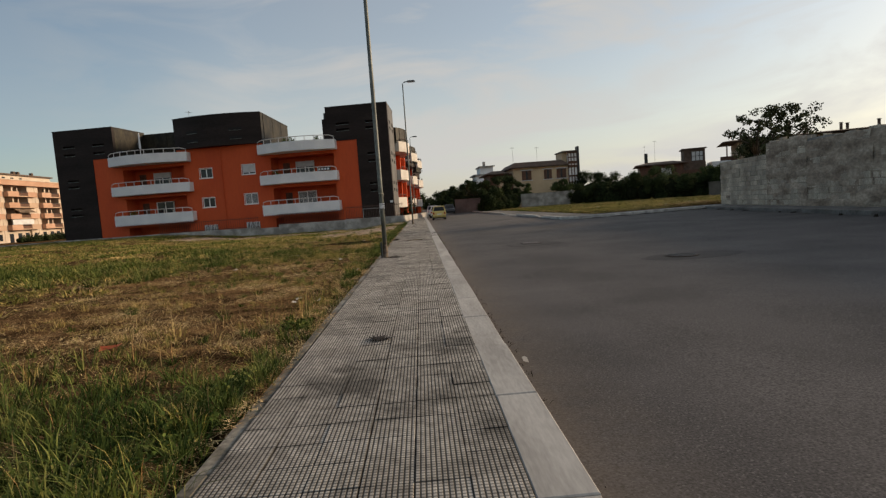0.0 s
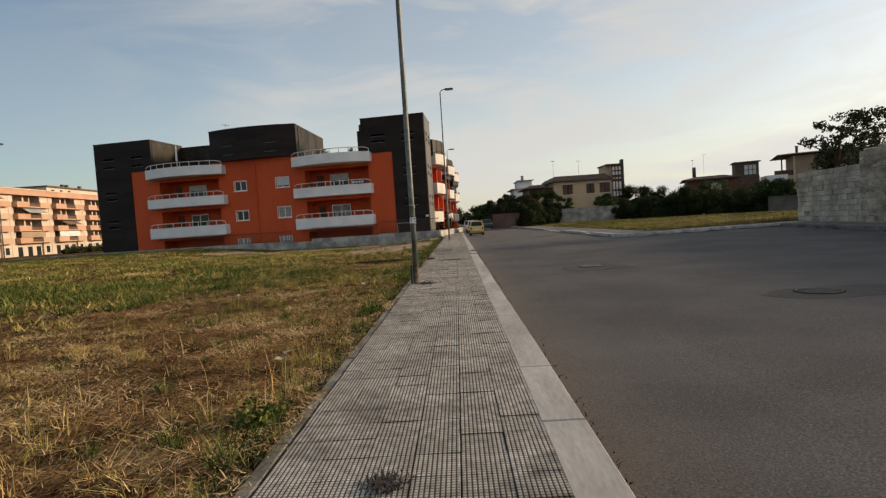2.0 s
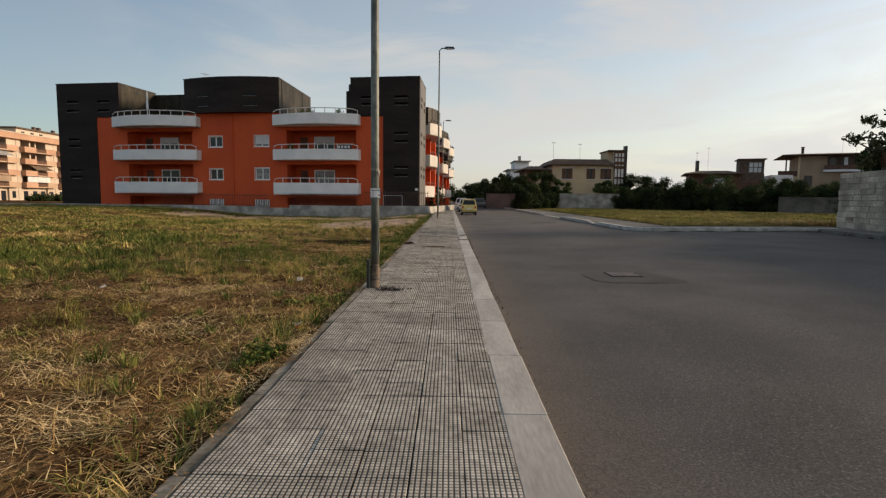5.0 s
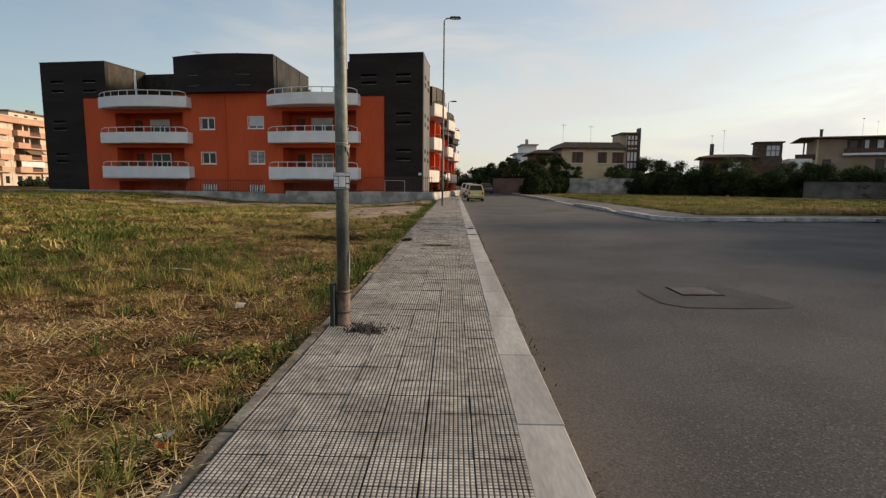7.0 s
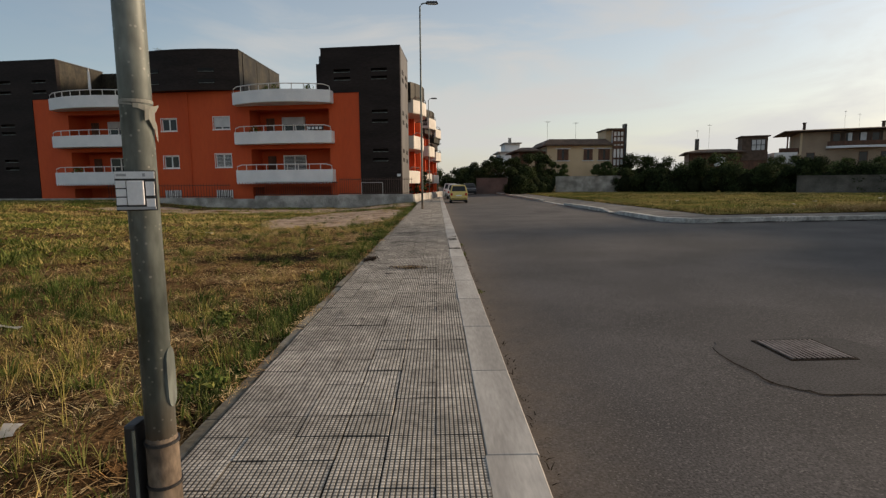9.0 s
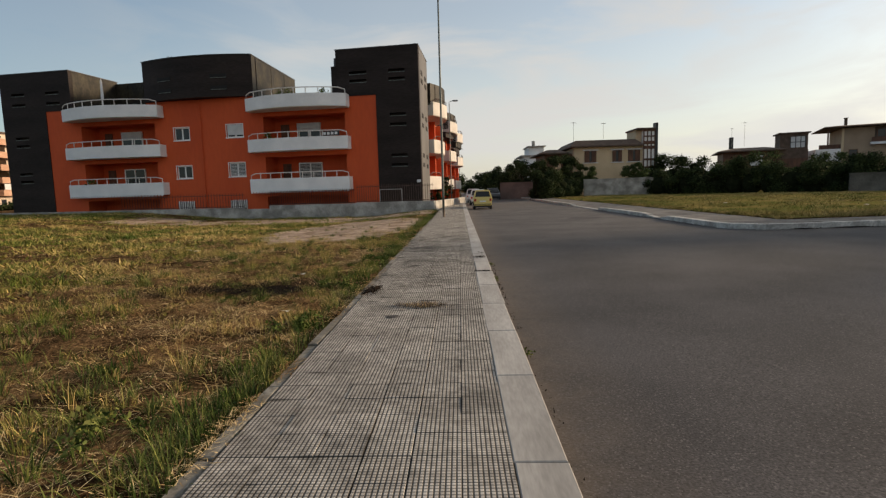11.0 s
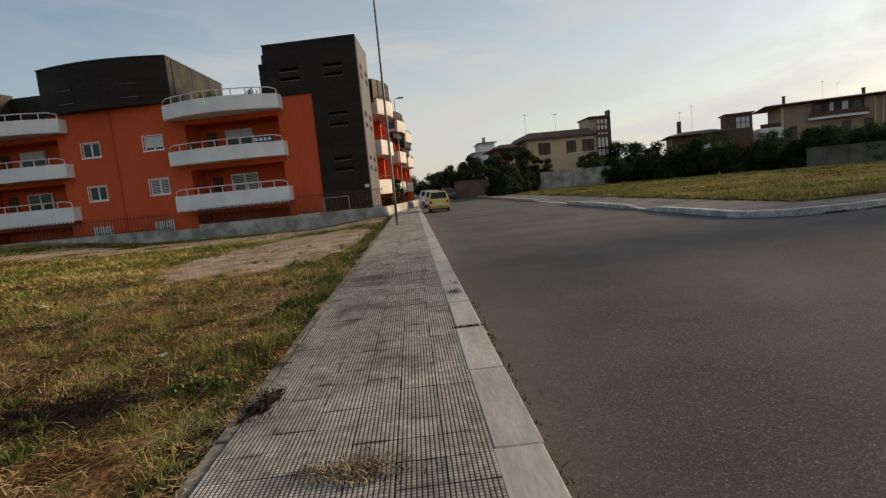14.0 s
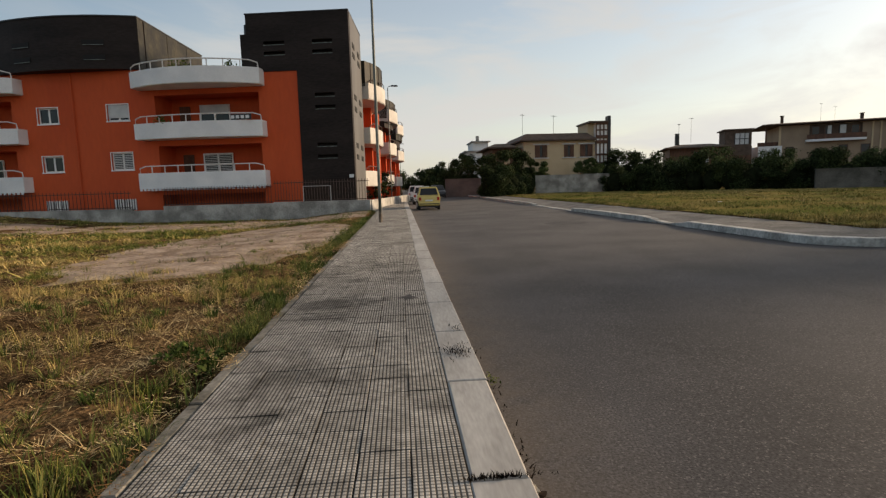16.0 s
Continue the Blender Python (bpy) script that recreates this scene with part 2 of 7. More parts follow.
def add_gutter_dust(m):
    """Brown grit that gathers along the kerb."""
    n, l = m.node_tree.nodes, m.node_tree.links
    b = n["Principled BSDF"]
    tc, sp = n.new("ShaderNodeTexCoord"), n.new("ShaderNodeSeparateXYZ")
    l.new(tc.outputs["Object"], sp.inputs["Vector"])
    r = n.new("ShaderNodeMapRange")
    r.inputs["From Min"].default_value, r.inputs["From Max"].default_value = 1.6, 0.75
    l.new(sp.outputs["X"], r.inputs["Value"])
    q = n.new("ShaderNodeTexNoise")
    q.inputs["Scale"].default_value, q.inputs["Detail"].default_value = 5.0, 6.0
    l.new(tc.outputs["Object"], q.inputs["Vector"])
    k = n.new("ShaderNodeMath")
    k.operation = "MULTIPLY"
    l.new(r.outputs["Result"], k.inputs[0])
    l.new(q.outputs["Fac"], k.inputs[1])
    mx = n.new("ShaderNodeMixRGB")
    old = b.inputs["Base Color"].links[0].from_socket
    l.new(k.outputs["Value"], mx.inputs["Fac"])
    l.new(old, mx.inputs["Color1"])
    mx.inputs["Color2"].default_value = (0.125, 0.098, 0.074, 1)
    l.new(mx.outputs["Color"], b.inputs["Base Color"])


def add_chips(m, scale=105.0, share=0.87, colour=(0.135, 0.125, 0.118)):
    """Single pale chippings in the worn surface."""
    n, l = m.node_tree.nodes, m.node_tree.links
    b = n["Principled BSDF"]
    tc, vo, sp, lim = n.new("ShaderNodeTexCoord"), n.new("ShaderNodeTexVoronoi"), n.new("ShaderNodeSeparateColor"), n.new("ShaderNodeMapRange")
    vo.inputs["Scale"].default_value = scale
    l.new(tc.outputs["Object"], vo.inputs["Vector"])
    l.new(vo.outputs["Color"], sp.inputs["Color"])
    lim.inputs["From Min"].default_value, lim.inputs["From Max"].default_value = share, 1.0
    l.new(sp.outputs["Red"], lim.inputs["Value"])
    mx = n.new("ShaderNodeMixRGB")
    l.new(lim.outputs["Result"], mx.inputs["Fac"])
    l.new(b.inputs["Base Color"].links[0].from_socket, mx.inputs["Color1"])
    mx.inputs["Color2"].default_value = (*colour, 1)
    l.new(mx.outputs["Color"], b.inputs["Base Color"])


def add_road_brightness(m):
    """Brightness along the road put into the colour: pale start, darker stretch, paler beyond, with worn drifts."""
    n, l = m.node_tree.nodes, m.node_tree.links
    b = n["Principled BSDF"]
    tc, sp, mp, no = n.new("ShaderNodeTexCoord"), n.new("ShaderNodeSeparateXYZ"), n.new("ShaderNodeMapping"), n.new("ShaderNodeTexNoise")
    l.new(tc.outputs["Object"], sp.inputs["Vector"])
    mp.inputs["Scale"].default_value = (0.5, 0.16, 1)
    l.new(tc.outputs["Object"], mp.inputs["Vector"])
    l.new(mp.outputs["Vector"], no.inputs["Vector"])
    no.inputs["Scale"].default_value, no.inputs["Detail"].default_value = 1.0, 5.0
    shift = n.new("ShaderNodeMath")
    shift.operation = "MULTIPLY_ADD"
    shift.inputs[1].default_value = 14.0
    l.new(no.outputs["Fac"], shift.inputs[0])
    l.new(sp.outputs["Y"], shift.inputs[2])
    r = n.new("ShaderNodeValToRGB")
    r.color_ramp.elements[0].position, r.color_ramp.elements[1].position = 0.16, 0.75
    r.color_ramp.elements[0].color, r.color_ramp.elements[1].color = (1.28, 1.23, 1.20, 1), (1.14, 1.10, 1.08, 1)
    r.color_ramp.elements.new(0.45).color = (0.86, 0.85, 0.86, 1)
    k = n.new("ShaderNodeMapRange")
    k.inputs["From Min"].default_value, k.inputs["From Max"].default_value = 7.0, 60.0
    l.new(shift.outputs["Value"], k.inputs["Value"])
    l.new(k.outputs["Result"], r.inputs["Fac"])
    x = n.new("ShaderNodeVectorMath")
    x.operation = "MULTIPLY"
    l.new(b.inputs["Base Color"].links[0].from_socket, x.inputs[0])
    l.new(r.outputs["Color"], x.inputs[1])
    l.new(x.outputs["Vector"], b.inputs["Base Color"])


add_road_brightness(M_ASPHALT)
add_chips(M_ASPHALT)
add_gutter_dust(M_ASPHALT)
M_PATCH = mat("newer_asphalt_patch", (0.045, 0.043, 0.043), (0.064, 0.060, 0.060), 1.5, 0.92, 0.5, spec=0.25, fine=62, wear=0.45, distance=0.005)
M_KERB = mat("kerb_limestone", (0.30, 0.285, 0.262), (0.41, 0.393, 0.365), 1.6, 0.8, 0.10, spec=0.3, fine=16, wear=0.13, vary=0.07, distance=0.003, stretch=(3.0, 0.5, 1), world_space=True)
M_KERB2 = mat("dirty_far_kerb", (0.30, 0.286, 0.262), (0.56, 0.535, 0.50), 2.5, 0.85, 0.3, fine=18, wear=0.25, vary=0.06, distance=0.006, world_space=True, spec=0.2)
M_PAVE = mat("far_pavement_concrete", (0.115, 0.108, 0.098), (0.20, 0.19, 0.175), 1.3, 0.92, 0.3, fine=16, wear=0.25, spec=0.1)
M_CONC = mat("old_concrete", (0.21, 0.20, 0.18), (0.45, 0.43, 0.395), 1.1, 0.9, 0.3, fine=14, wear=0.20)
M_MEADOW = mat("meadow_sward", (0.085, 0.098, 0.023), (0.215, 0.158, 0.058), 0.3, 0.95, 0.4, fine=5, wear=0.35, distance=0.04, spec=0.0)
M_DIRT = mat("joint_dirt", (0.026, 0.021, 0.017), (0.05, 0.041, 0.033), 5, 0.95, 0.2, spec=0.0, fine=40, wear=0.3)
M_SLIT = plain_mat("unlit_slit", (0.008, 0.008, 0.008), 0.9)
M_EDGE = mat("dirty_edging_concrete", (0.085, 0.075, 0.056), (0.21, 0.195, 0.165), 3.5, 0.95, 0.5, fine=30, wear=0.35, world_space=True)
M_SOIL = mat("dry_soil_and_thatch", (0.036, 0.0215, 0.011), (0.160, 0.096, 0.046), 2.2, 0.95, 1.0, fine=26, wear=0.75, distance=0.05, spec=0.0)
M_BARE = mat("bare_pale_soil", (0.235, 0.168, 0.122), (0.42, 0.325, 0.25), 1.4, 0.95, 0.8, spec=0.0, fine=10, wear=0.3, distance=0.03)
M_ORANGE = mat("orange_render", (0.50, 0.070, 0.017), (0.58, 0.092, 0.023), 0.35, 0.85, 0.12, fine=5, wear=0.05, stretch=(1, 1, 0.3))
M_BLACK = mat("dark_brown_cladding", (0.0195, 0.0150, 0.0138), (0.0320, 0.0245, 0.0222), 0.5, 0.6, 0.10, fine=9, wear=0.22, stretch=(0.35, 0.35, 1.6), spec=0.10)
M_BROWN = mat("brown_sheet_metal", (0.008, 0.0072, 0.0055), (0.034, 0.029, 0.017), 1.3, 0.6, 0.1, fine=5, wear=0.45, stretch=(1, 1, 0.7), spec=0.25)
M_WHITE = mat("white_balcony_paint", (0.66, 0.67, 0.68), (0.76, 0.76, 0.76), 0.8, 0.75, 0.1, fine=18, wear=0.05)
# the balcony white again, toned down against the sun on the street side
M_WHITE2 = mat("white_paint_toned_for_sun", (0.44, 0.415, 0.38), (0.54, 0.51, 0.475), 0.8, 0.8, 0.1, fine=12, wear=0.08)
M_RAIL = mat("pale_tubular_rail", (0.58, 0.55, 0.52), (0.70, 0.67, 0.64), 3, 0.45, 0.0, fine=20, wear=0.1)
M_FRAME = mat("white_window_frame", (0.72, 0.72, 0.71), (0.80, 0.80, 0.79), 3, 0.4, 0.0, wear=0.04)
M_GLASS = plain_mat("dark_window_glass", (0.02, 0.024, 0.03), 0.06)
M_GLASS.node_tree.nodes["Principled BSDF"].inputs["Specular IOR Level"].default_value = 0.3
# the dark cladding again, paler: its sunlit sheen is put into the colour
M_SIDE = mat("cladding_with_painted_sheen", (0.066, 0.063, 0.061), (0.100, 0.095, 0.091), 0.8, 0.6, 0.1, fine=12, wear=0.12, stretch=(1, 1, 0.2))
M_SHUTTER = mat("grey_roller_shutter", (0.50, 0.51, 0.52), (0.60, 0.61, 0.61), 2, 0.6, 0.0, wear=0.05)
M_FENCE = mat("dark_iron_bars", (0.030, 0.015, 0.011), (0.055, 0.026, 0.018), 4, 0.6, 0.0, wear=0.15)
M_GALV = mat("weathered_galvanised_steel", (0.058, 0.070, 0.064), (0.175, 0.195, 0.18), 5.0, 0.55, 0.15, metal=0.1, fine=30, wear=0.30, stretch=(1, 1, 0.35), distance=0.003)
M_RUST = mat("rusty_collar", (0.072, 0.052, 0.036), (0.19, 0.145, 0.105), 5, 0.85, 0.3, fine=40, wear=0.30, stretch=(1, 1, 0.5))
M_DARK = plain_mat("black_plastic", (0.018, 0.018, 0.02), 0.5)
M_LAMP = plain_mat("lamp_glass", (0.55, 0.56, 0.55), 0.25)
M_SIGNW = mat("white_plastic_board", (0.62, 0.63, 0.64), (0.70, 0.70, 0.71), 5, 0.5, 0.0, wear=0.05)
M_SIGNG = plain_mat("grey_print", (0.30, 0.31, 0.32), 0.6)
M_TAPE = plain_mat("torn_white_tape", (0.40, 0.40, 0.36), 0.8)
M_LIME = mat("limestone_blocks", (0.31, 0.258, 0.20), (0.58, 0.50, 0.395), 0.8, 0.95, 0.6, fine=14, wear=0.22, vary=0.18, distance=0.03, world_space=True)
M_PLASTER = mat("crumbling_pinkish_plaster", (0.21, 0.158, 0.116), (0.48, 0.39, 0.30), 1.5, 0.95, 0.5, fine=9, wear=0.28, distance=0.02, stretch=(0.7, 1, 1.3))
M_DIM = mat("dark_concrete", (0.065, 0.061, 0.053), (0.125, 0.118, 0.105), 0.9, 0.95, 0.4, fine=14, wear=0.25)
M_MORTAR = mat("old_mortar", (0.22, 0.21, 0.19), (0.32, 0.30, 0.27), 1.2, 0.95, 0.5, fine=20, wear=0.2)
M_GRASS = field_mat("dry_and_green_grass", (0.105, 0.140, 0.025), (0.265, 0.222, 0.066), (0.47, 0.345, 0.138), 0.33)
M_GREEN = field_mat("green_weeds", (0.036, 0.060, 0.014), (0.080, 0.108, 0.027), (0.165, 0.168, 0.052), 0.8)
M_GREENFAR = field_mat("yellow_green_grass", (0.060, 0.095, 0.018), (0.125, 0.150, 0.034), (0.24, 0.215, 0.068), 0.4)
M_STRAW = field_mat("straw_litter", (0.205, 0.108, 0.042), (0.42, 0.262, 0.115), (0.66, 0.49, 0.25), 0.7)
M_LAWN = field_mat("yellowing_meadow", (0.078, 0.096, 0.021), (0.185, 0.164, 0.050), (0.37, 0.27, 0.115), 0.12)
M_HEDGE = field_mat("dark_hedge_leaves", (0.015, 0.023, 0.010), (0.026, 0.038, 0.015), (0.047, 0.063, 0.024), 0.5)
# hedge leaves in a lighter green: the light on them is in the colour
M_SHRUB = field_mat("mid_green_leaves_as_lit", (0.034, 0.050, 0.018), (0.056, 0.078, 0.028), (0.092, 0.115, 0.042), 0.4)
M_OLIVE = field_mat("olive_leaves", (0.035, 0.042, 0.02), (0.055, 0.06, 0.03), (0.085, 0.09, 0.05), 0.9)
M_BARK = mat("tree_bark", (0.06, 0.045, 0.032), (0.11, 0.085, 0.06), 6, 0.95, 0.7, fine=25, wear=0.3, stretch=(1, 1, 0.3))
M_BEIGE = mat("beige_render", (0.50, 0.385, 0.245), (0.58, 0.455, 0.30), 0.5, 0.9, 0.1, fine=18, wear=0.08)
M_CREAM = mat("peach_cream_render", (0.46, 0.385, 0.31), (0.56, 0.475, 0.39), 0.3, 0.9, 0.1, fine=14, wear=0.08)
M_TAN = mat("weathered_tan_render", (0.27, 0.195, 0.135), (0.34, 0.25, 0.175), 0.4, 0.9, 0.1, fine=14, wear=0.10)
M_BEIGE2 = mat("sandy_pink_render", (0.40, 0.275, 0.19), (0.47, 0.335, 0.24), 0.3, 0.9, 0.1, fine=18, wear=0.08)
M_TERRA = mat("terracotta_band", (0.40, 0.235, 0.155), (0.47, 0.29, 0.20), 0.4, 0.9, 0.1, fine=18, wear=0.08)
M_LOGGIA = mat("shaded_loggia_wall", (0.055, 0.036, 0.026), (0.10, 0.066, 0.046), 0.5, 0.9, 0.1, fine=18, wear=0.1)
M_ROOF = mat("brown_roof_tiles", (0.070, 0.047, 0.034), (0.115, 0.078, 0.058), 1.5, 0.9, 0.4, fine=12, wear=0.2)
M_WOOD = mat("dark_brown_wood", (0.065, 0.027, 0.014), (0.12, 0.052, 0.027), 3, 0.7, 0.2, fine=20, wear=0.2, stretch=(1, 1, 0.3))
M_PINK = mat("pinkish_plaster", (0.13, 0.092, 0.082), (0.20, 0.145, 0.128), 0.7, 0.9, 0.2, fine=9, wear=0.2)
M_YELLOW = mat("yellow_car_paint", (0.56, 0.43, 0.13), (0.62, 0.48, 0.16), 2, 0.35, 0.0, wear=0.04)
M_TYRE = plain_mat("tyre_rubber", (0.02, 0.02, 0.02), 0.85)
M_RIM = plain_mat("wheel_rim", (0.45, 0.45, 0.46), 0.35, 0.7)
M_CARGLASS = plain_mat("car_glass", (0.03, 0.035, 0.04), 0.06)
M_REDLIGHT = plain_mat("red_tail_lamp", (0.35, 0.02, 0.015), 0.25)
M_CARWHITE = plain_mat("white_car_paint", (0.62, 0.63, 0.64), 0.3)
M_CARDARK = plain_mat("dark_grey_car_paint", (0.03, 0.033, 0.04), 0.3)
M_PLATE = plain_mat("pale_plate", (0.65, 0.66, 0.62), 0.5)
M_IRON = mat("cast_iron_cover", (0.17, 0.145, 0.138), (0.26, 0.225, 0.215), 8, 0.8, 0.3, metal=0.3, fine=60, wear=0.2)
M_RIBBED = mat("dusty_iron_leaf", (0.045, 0.041, 0.040), (0.14, 0.125, 0.12), 6, 0.85, 0.4, metal=0.2, fine=40, wear=0.4)
M_CHAR = mat("charred_litter", (0.009, 0.007, 0.006), (0.030, 0.021, 0.015), 9, 0.95, 0.8, fine=40, wear=0.4, spec=0.05)
M_STAIN = mat("dark_damp_stain", (0.014, 0.011, 0.009), (0.050, 0.041, 0.035), 7, 0.8, 0.0, fine=40, wear=0.3)
M_PAPER = plain_mat("pale_litter_paper", (0.62, 0.60, 0.56), 0.8)
M_REDLIT = plain_mat("orange_litter", (0.55, 0.12, 0.04), 0.7)


# ---- mesh helpers ----
def box(bm, x0, x1, y0, y1, z0, z1):
    v = [bm.verts.new(p) for p in ((x0, y0, z0), (x1, y0, z0), (x1, y1, z0), (x0, y1, z0), (x0, y0, z1), (x1, y0, z1), (x1, y1, z1), (x0, y1, z1))]
    for f in ((3, 2, 1, 0), (4, 5, 6, 7), (0, 1, 5, 4), (1, 2, 6, 5), (2, 3, 7, 6), (3, 0, 4, 7)):
        bm.faces.new([v[i] for i in f])


def prism(bm, pts, z0, z1):
    """Upright prism over a plan outline, counter-clockwise; z0, z1 numbers."""
    a = [bm.verts.new((x, y, z0)) for x, y in pts]
    b = [bm.verts.new((x, y, z1)) for x, y in pts]
    n = len(pts)
    bm.faces.new(a[::-1])
    bm.faces.new(b)
    for i in range(n):
        bm.faces.new((a[i], a[(i + 1) % n], b[(i + 1) % n], b[i]))


def tube(bm, path, radii, seg=8):
    """A round tube along a list of points."""
    rings = []
    for i, p in enumerate(path):
        p = Vector(p)
        d = (Vector(path[min(i + 1, len(path) - 1)]) - Vector(path[max(i - 1, 0)])).normalized()
        s = d.cross(Vector((0, 0, 1)) if abs(d.z) < 0.9 else Vector((1, 0, 0))).normalized()
        u = s.cross(d)
        r = radii[i] if isinstance(radii, (list, tuple)) else radii
        rings.append([bm.verts.new(p + r * (math.cos(2 * math.pi * k / seg) * s + math.sin(2 * math.pi * k / seg) * u)) for k in range(seg)])
    for a, b in zip(rings, rings[1:]):
        for k in range(seg):
            bm.faces.new((a[k], a[(k + 1) % seg], b[(k + 1) % seg], b[k]))
    bm.faces.new(rings[0][::-1])
    bm.faces.new(rings[-1])


def mesh_of(name, bm, material, smooth=False, bevel=0.0):
    if bevel:
        bmesh.ops.bevel(bm, geom=bm.edges[:], offset=bevel, segments=2, affect="EDGES", profile=0.6)
    bmesh.ops.recalc_face_normals(bm, faces=bm.faces)
    me = bpy.data.meshes.new(name)
    bm.to_mesh(me)
    bm.free()
    if smooth:
        for p in me.polygons:
            p.use_smooth = True
    me.materials.append(material)
    return me


def part(name, bm, material, parent=None, label="", smooth=False, bevel=0.0, at=None):
    ob = new(name, mesh_of(name, bm, material, smooth, bevel))
    if at is not None:
        ob.matrix_basis = at
    ob.parent = parent
    return tagged(ob, label)


def boxpart(name, dims, material, parent=None, label="", bevel=0.0):
    bm = bmesh.new()
    box(bm, *dims)
    return part(name, bm, material, parent, label, bevel=bevel)


def thing(name, m, label, category, group="", kind=""):
    ob = new(name)
    ob.matrix_basis = m
    return tagged(ob, label, category, group, kind)


def soup(name, verts, faces, material, label, category="", kind="stuff", parent=None):
    me = bpy.data.meshes.new(name)
    me.from_pydata(verts.tolist(), [], faces.tolist())
    me.materials.append(material)
    ob = new(name, me)
    ob.parent = parent
    return tagged(ob, label, category, kind=kind)


# ---- ground ----
def smooth(a, b, x):
    t = np.clip((np.asarray(x, float) - a) / (b - a), 0, 1)
    return t * t * (3 - 2 * t)


def ground_z(x, y):
    """Level of the open land: it dips towards the flats on one side and rises a little on the other."""
    x, y = np.asarray(x, float), np.asarray(y, float)
    far = smooth(15, 27, -x)
    left = -0.05 - 0.42 * smooth(28, 52, y) * smooth(1.5, 7, -x) * (1 - far) + 0.26 * smooth(26, 50, y) * far
    right = 0.009 * np.clip(x - 1, 0, 16) + 0.045
    bumps = 0.03 * np.sin(x * 1.3 + 0.7 * y) * np.sin(0.9 * y - 0.4 * x) * smooth(1.3, 4, np.abs(x + 0.2))
    z = np.where(x < 0, left + bumps * (x < -1.2), right)
    return z


def road_z(x):
    return -0.12 + 0.0090 * np.clip(np.asarray(x, float) - 1, 0, 16)


def sheet(name, xs, ys, fz, material, label, category, kind="structure", keep=None):
    X, Y = np.meshgrid(xs, ys)
    Z = fz(X, Y)
    v = np.stack([X, Y, Z], -1).reshape(-1, 3)
    nx, ny = len(xs), len(ys)
    i, j = np.meshgrid(np.arange(nx - 1), np.arange(ny - 1))
    a = (j * nx + i).ravel()
    f = np.stack([a, a + 1, a + nx + 1, a + nx], -1)
    if keep is not None:
        c = v[f].mean(1)
        f = f[keep(c[:, 0], c[:, 1])]
    ob = soup(name, v, f, material, label, category, kind)
    for p in ob.data.polygons:
        p.use_smooth = True
    return ob


def land_z(x, y):
    z = ground_z(x, y)
    under = (x > -1.4) & (x < 18.2) & (y < 33.3) | (x > -1.4) & (x < 10.35)
    return np.where(under, -0.35, z)


gx = np.concatenate([[-2500, -700, -250, -120], np.arange(-80, -12, 2.0), np.arange(-12, -1.41, 0.35), [-1.2, -1.0, 4, 8.0, 8.6, 10.3, 10.42], np.arange(12.2, 18, 2.0), [18.1, 18.4], np.arange(20.2, 40, 2.0), np.arange(40, 120, 8.0), [250, 700, 2500]])
gy = np.concatenate([[-2500, -700, -200, -60], np.arange(-20, 33, 0.8), [33.25, 33.35], np.arange(34, 62, 0.8), np.arange(62, 140, 3.0), [200, 400, 1000, 2500]])
ground = sheet("ground", gx, gy, land_z, M_SOIL, "dry brown soil with flattened straw in an empty lot", "ground")

# the road with its wide mouth towards the old wall
road = sheet("road", np.concatenate([[0.70], np.arange(1, 8.5, 0.75), np.arange(8.6, 18.3, 0.8)]), np.concatenate([np.arange(-40, 31, 2.0), np.arange(31, 34, 0.5), np.arange(34, 260, 6.0)]),
             lambda x, y: road_z(x), M_ASPHALT, "worn dark grey asphalt road surface", "road", keep=lambda x, y: (x < 8.6) | (y < 32.1))

# ---- pavements and kerbs (pieces are laid at the end of the file) ----
pavement = boxpart("pavement", (-0.985, 0.53, -6, 130, -0.30, -0.010), M_DIRT, None)
tagged(pavement, "grey ribbed concrete tile pavement beside the road", "pavement", kind="structure")
edging = boxpart("pavement_edging", (-1.072, -0.993, -6, 130, -0.30, -0.035), M_DIRT, None)
tagged(edging, "narrow weathered concrete strip along the grass", "edging", kind="structure")



def far_drop(y):
    """How far the far kerb is lowered: a wide drive and a narrow crossing."""
    return 0.125 * smooth(46.3, 46.7, y) * smooth(55.2, 53.0, y) + 0.105 * smooth(37.2, 37.5, y) * smooth(39.9, 38.0, y)


def far_walk_keep(x, y):
    corner = (x > 9.6) | (y > 33.0) | (np.hypot(x - 9.6, y - 33.0) < 1.17)
    return corner & ((x < 10.42) | (y < 33.4))


pavement_2 = sheet("pavement_far_side", np.concatenate([np.arange(8.40, 10.5, 0.15), np.arange(10.6, 18.1, 0.6)]), np.concatenate([np.arange(31.80, 33.5, 0.15), np.arange(33.6, 56, 0.3), np.arange(56, 131, 5.0)]),
                   lambda x, y: road_z(x) + 0.147 - far_drop(y) * smooth(10.2, 8.6, x), M_PAVE, "grey concrete pavement bordering the meadow corner", "pavement", keep=far_walk_keep)


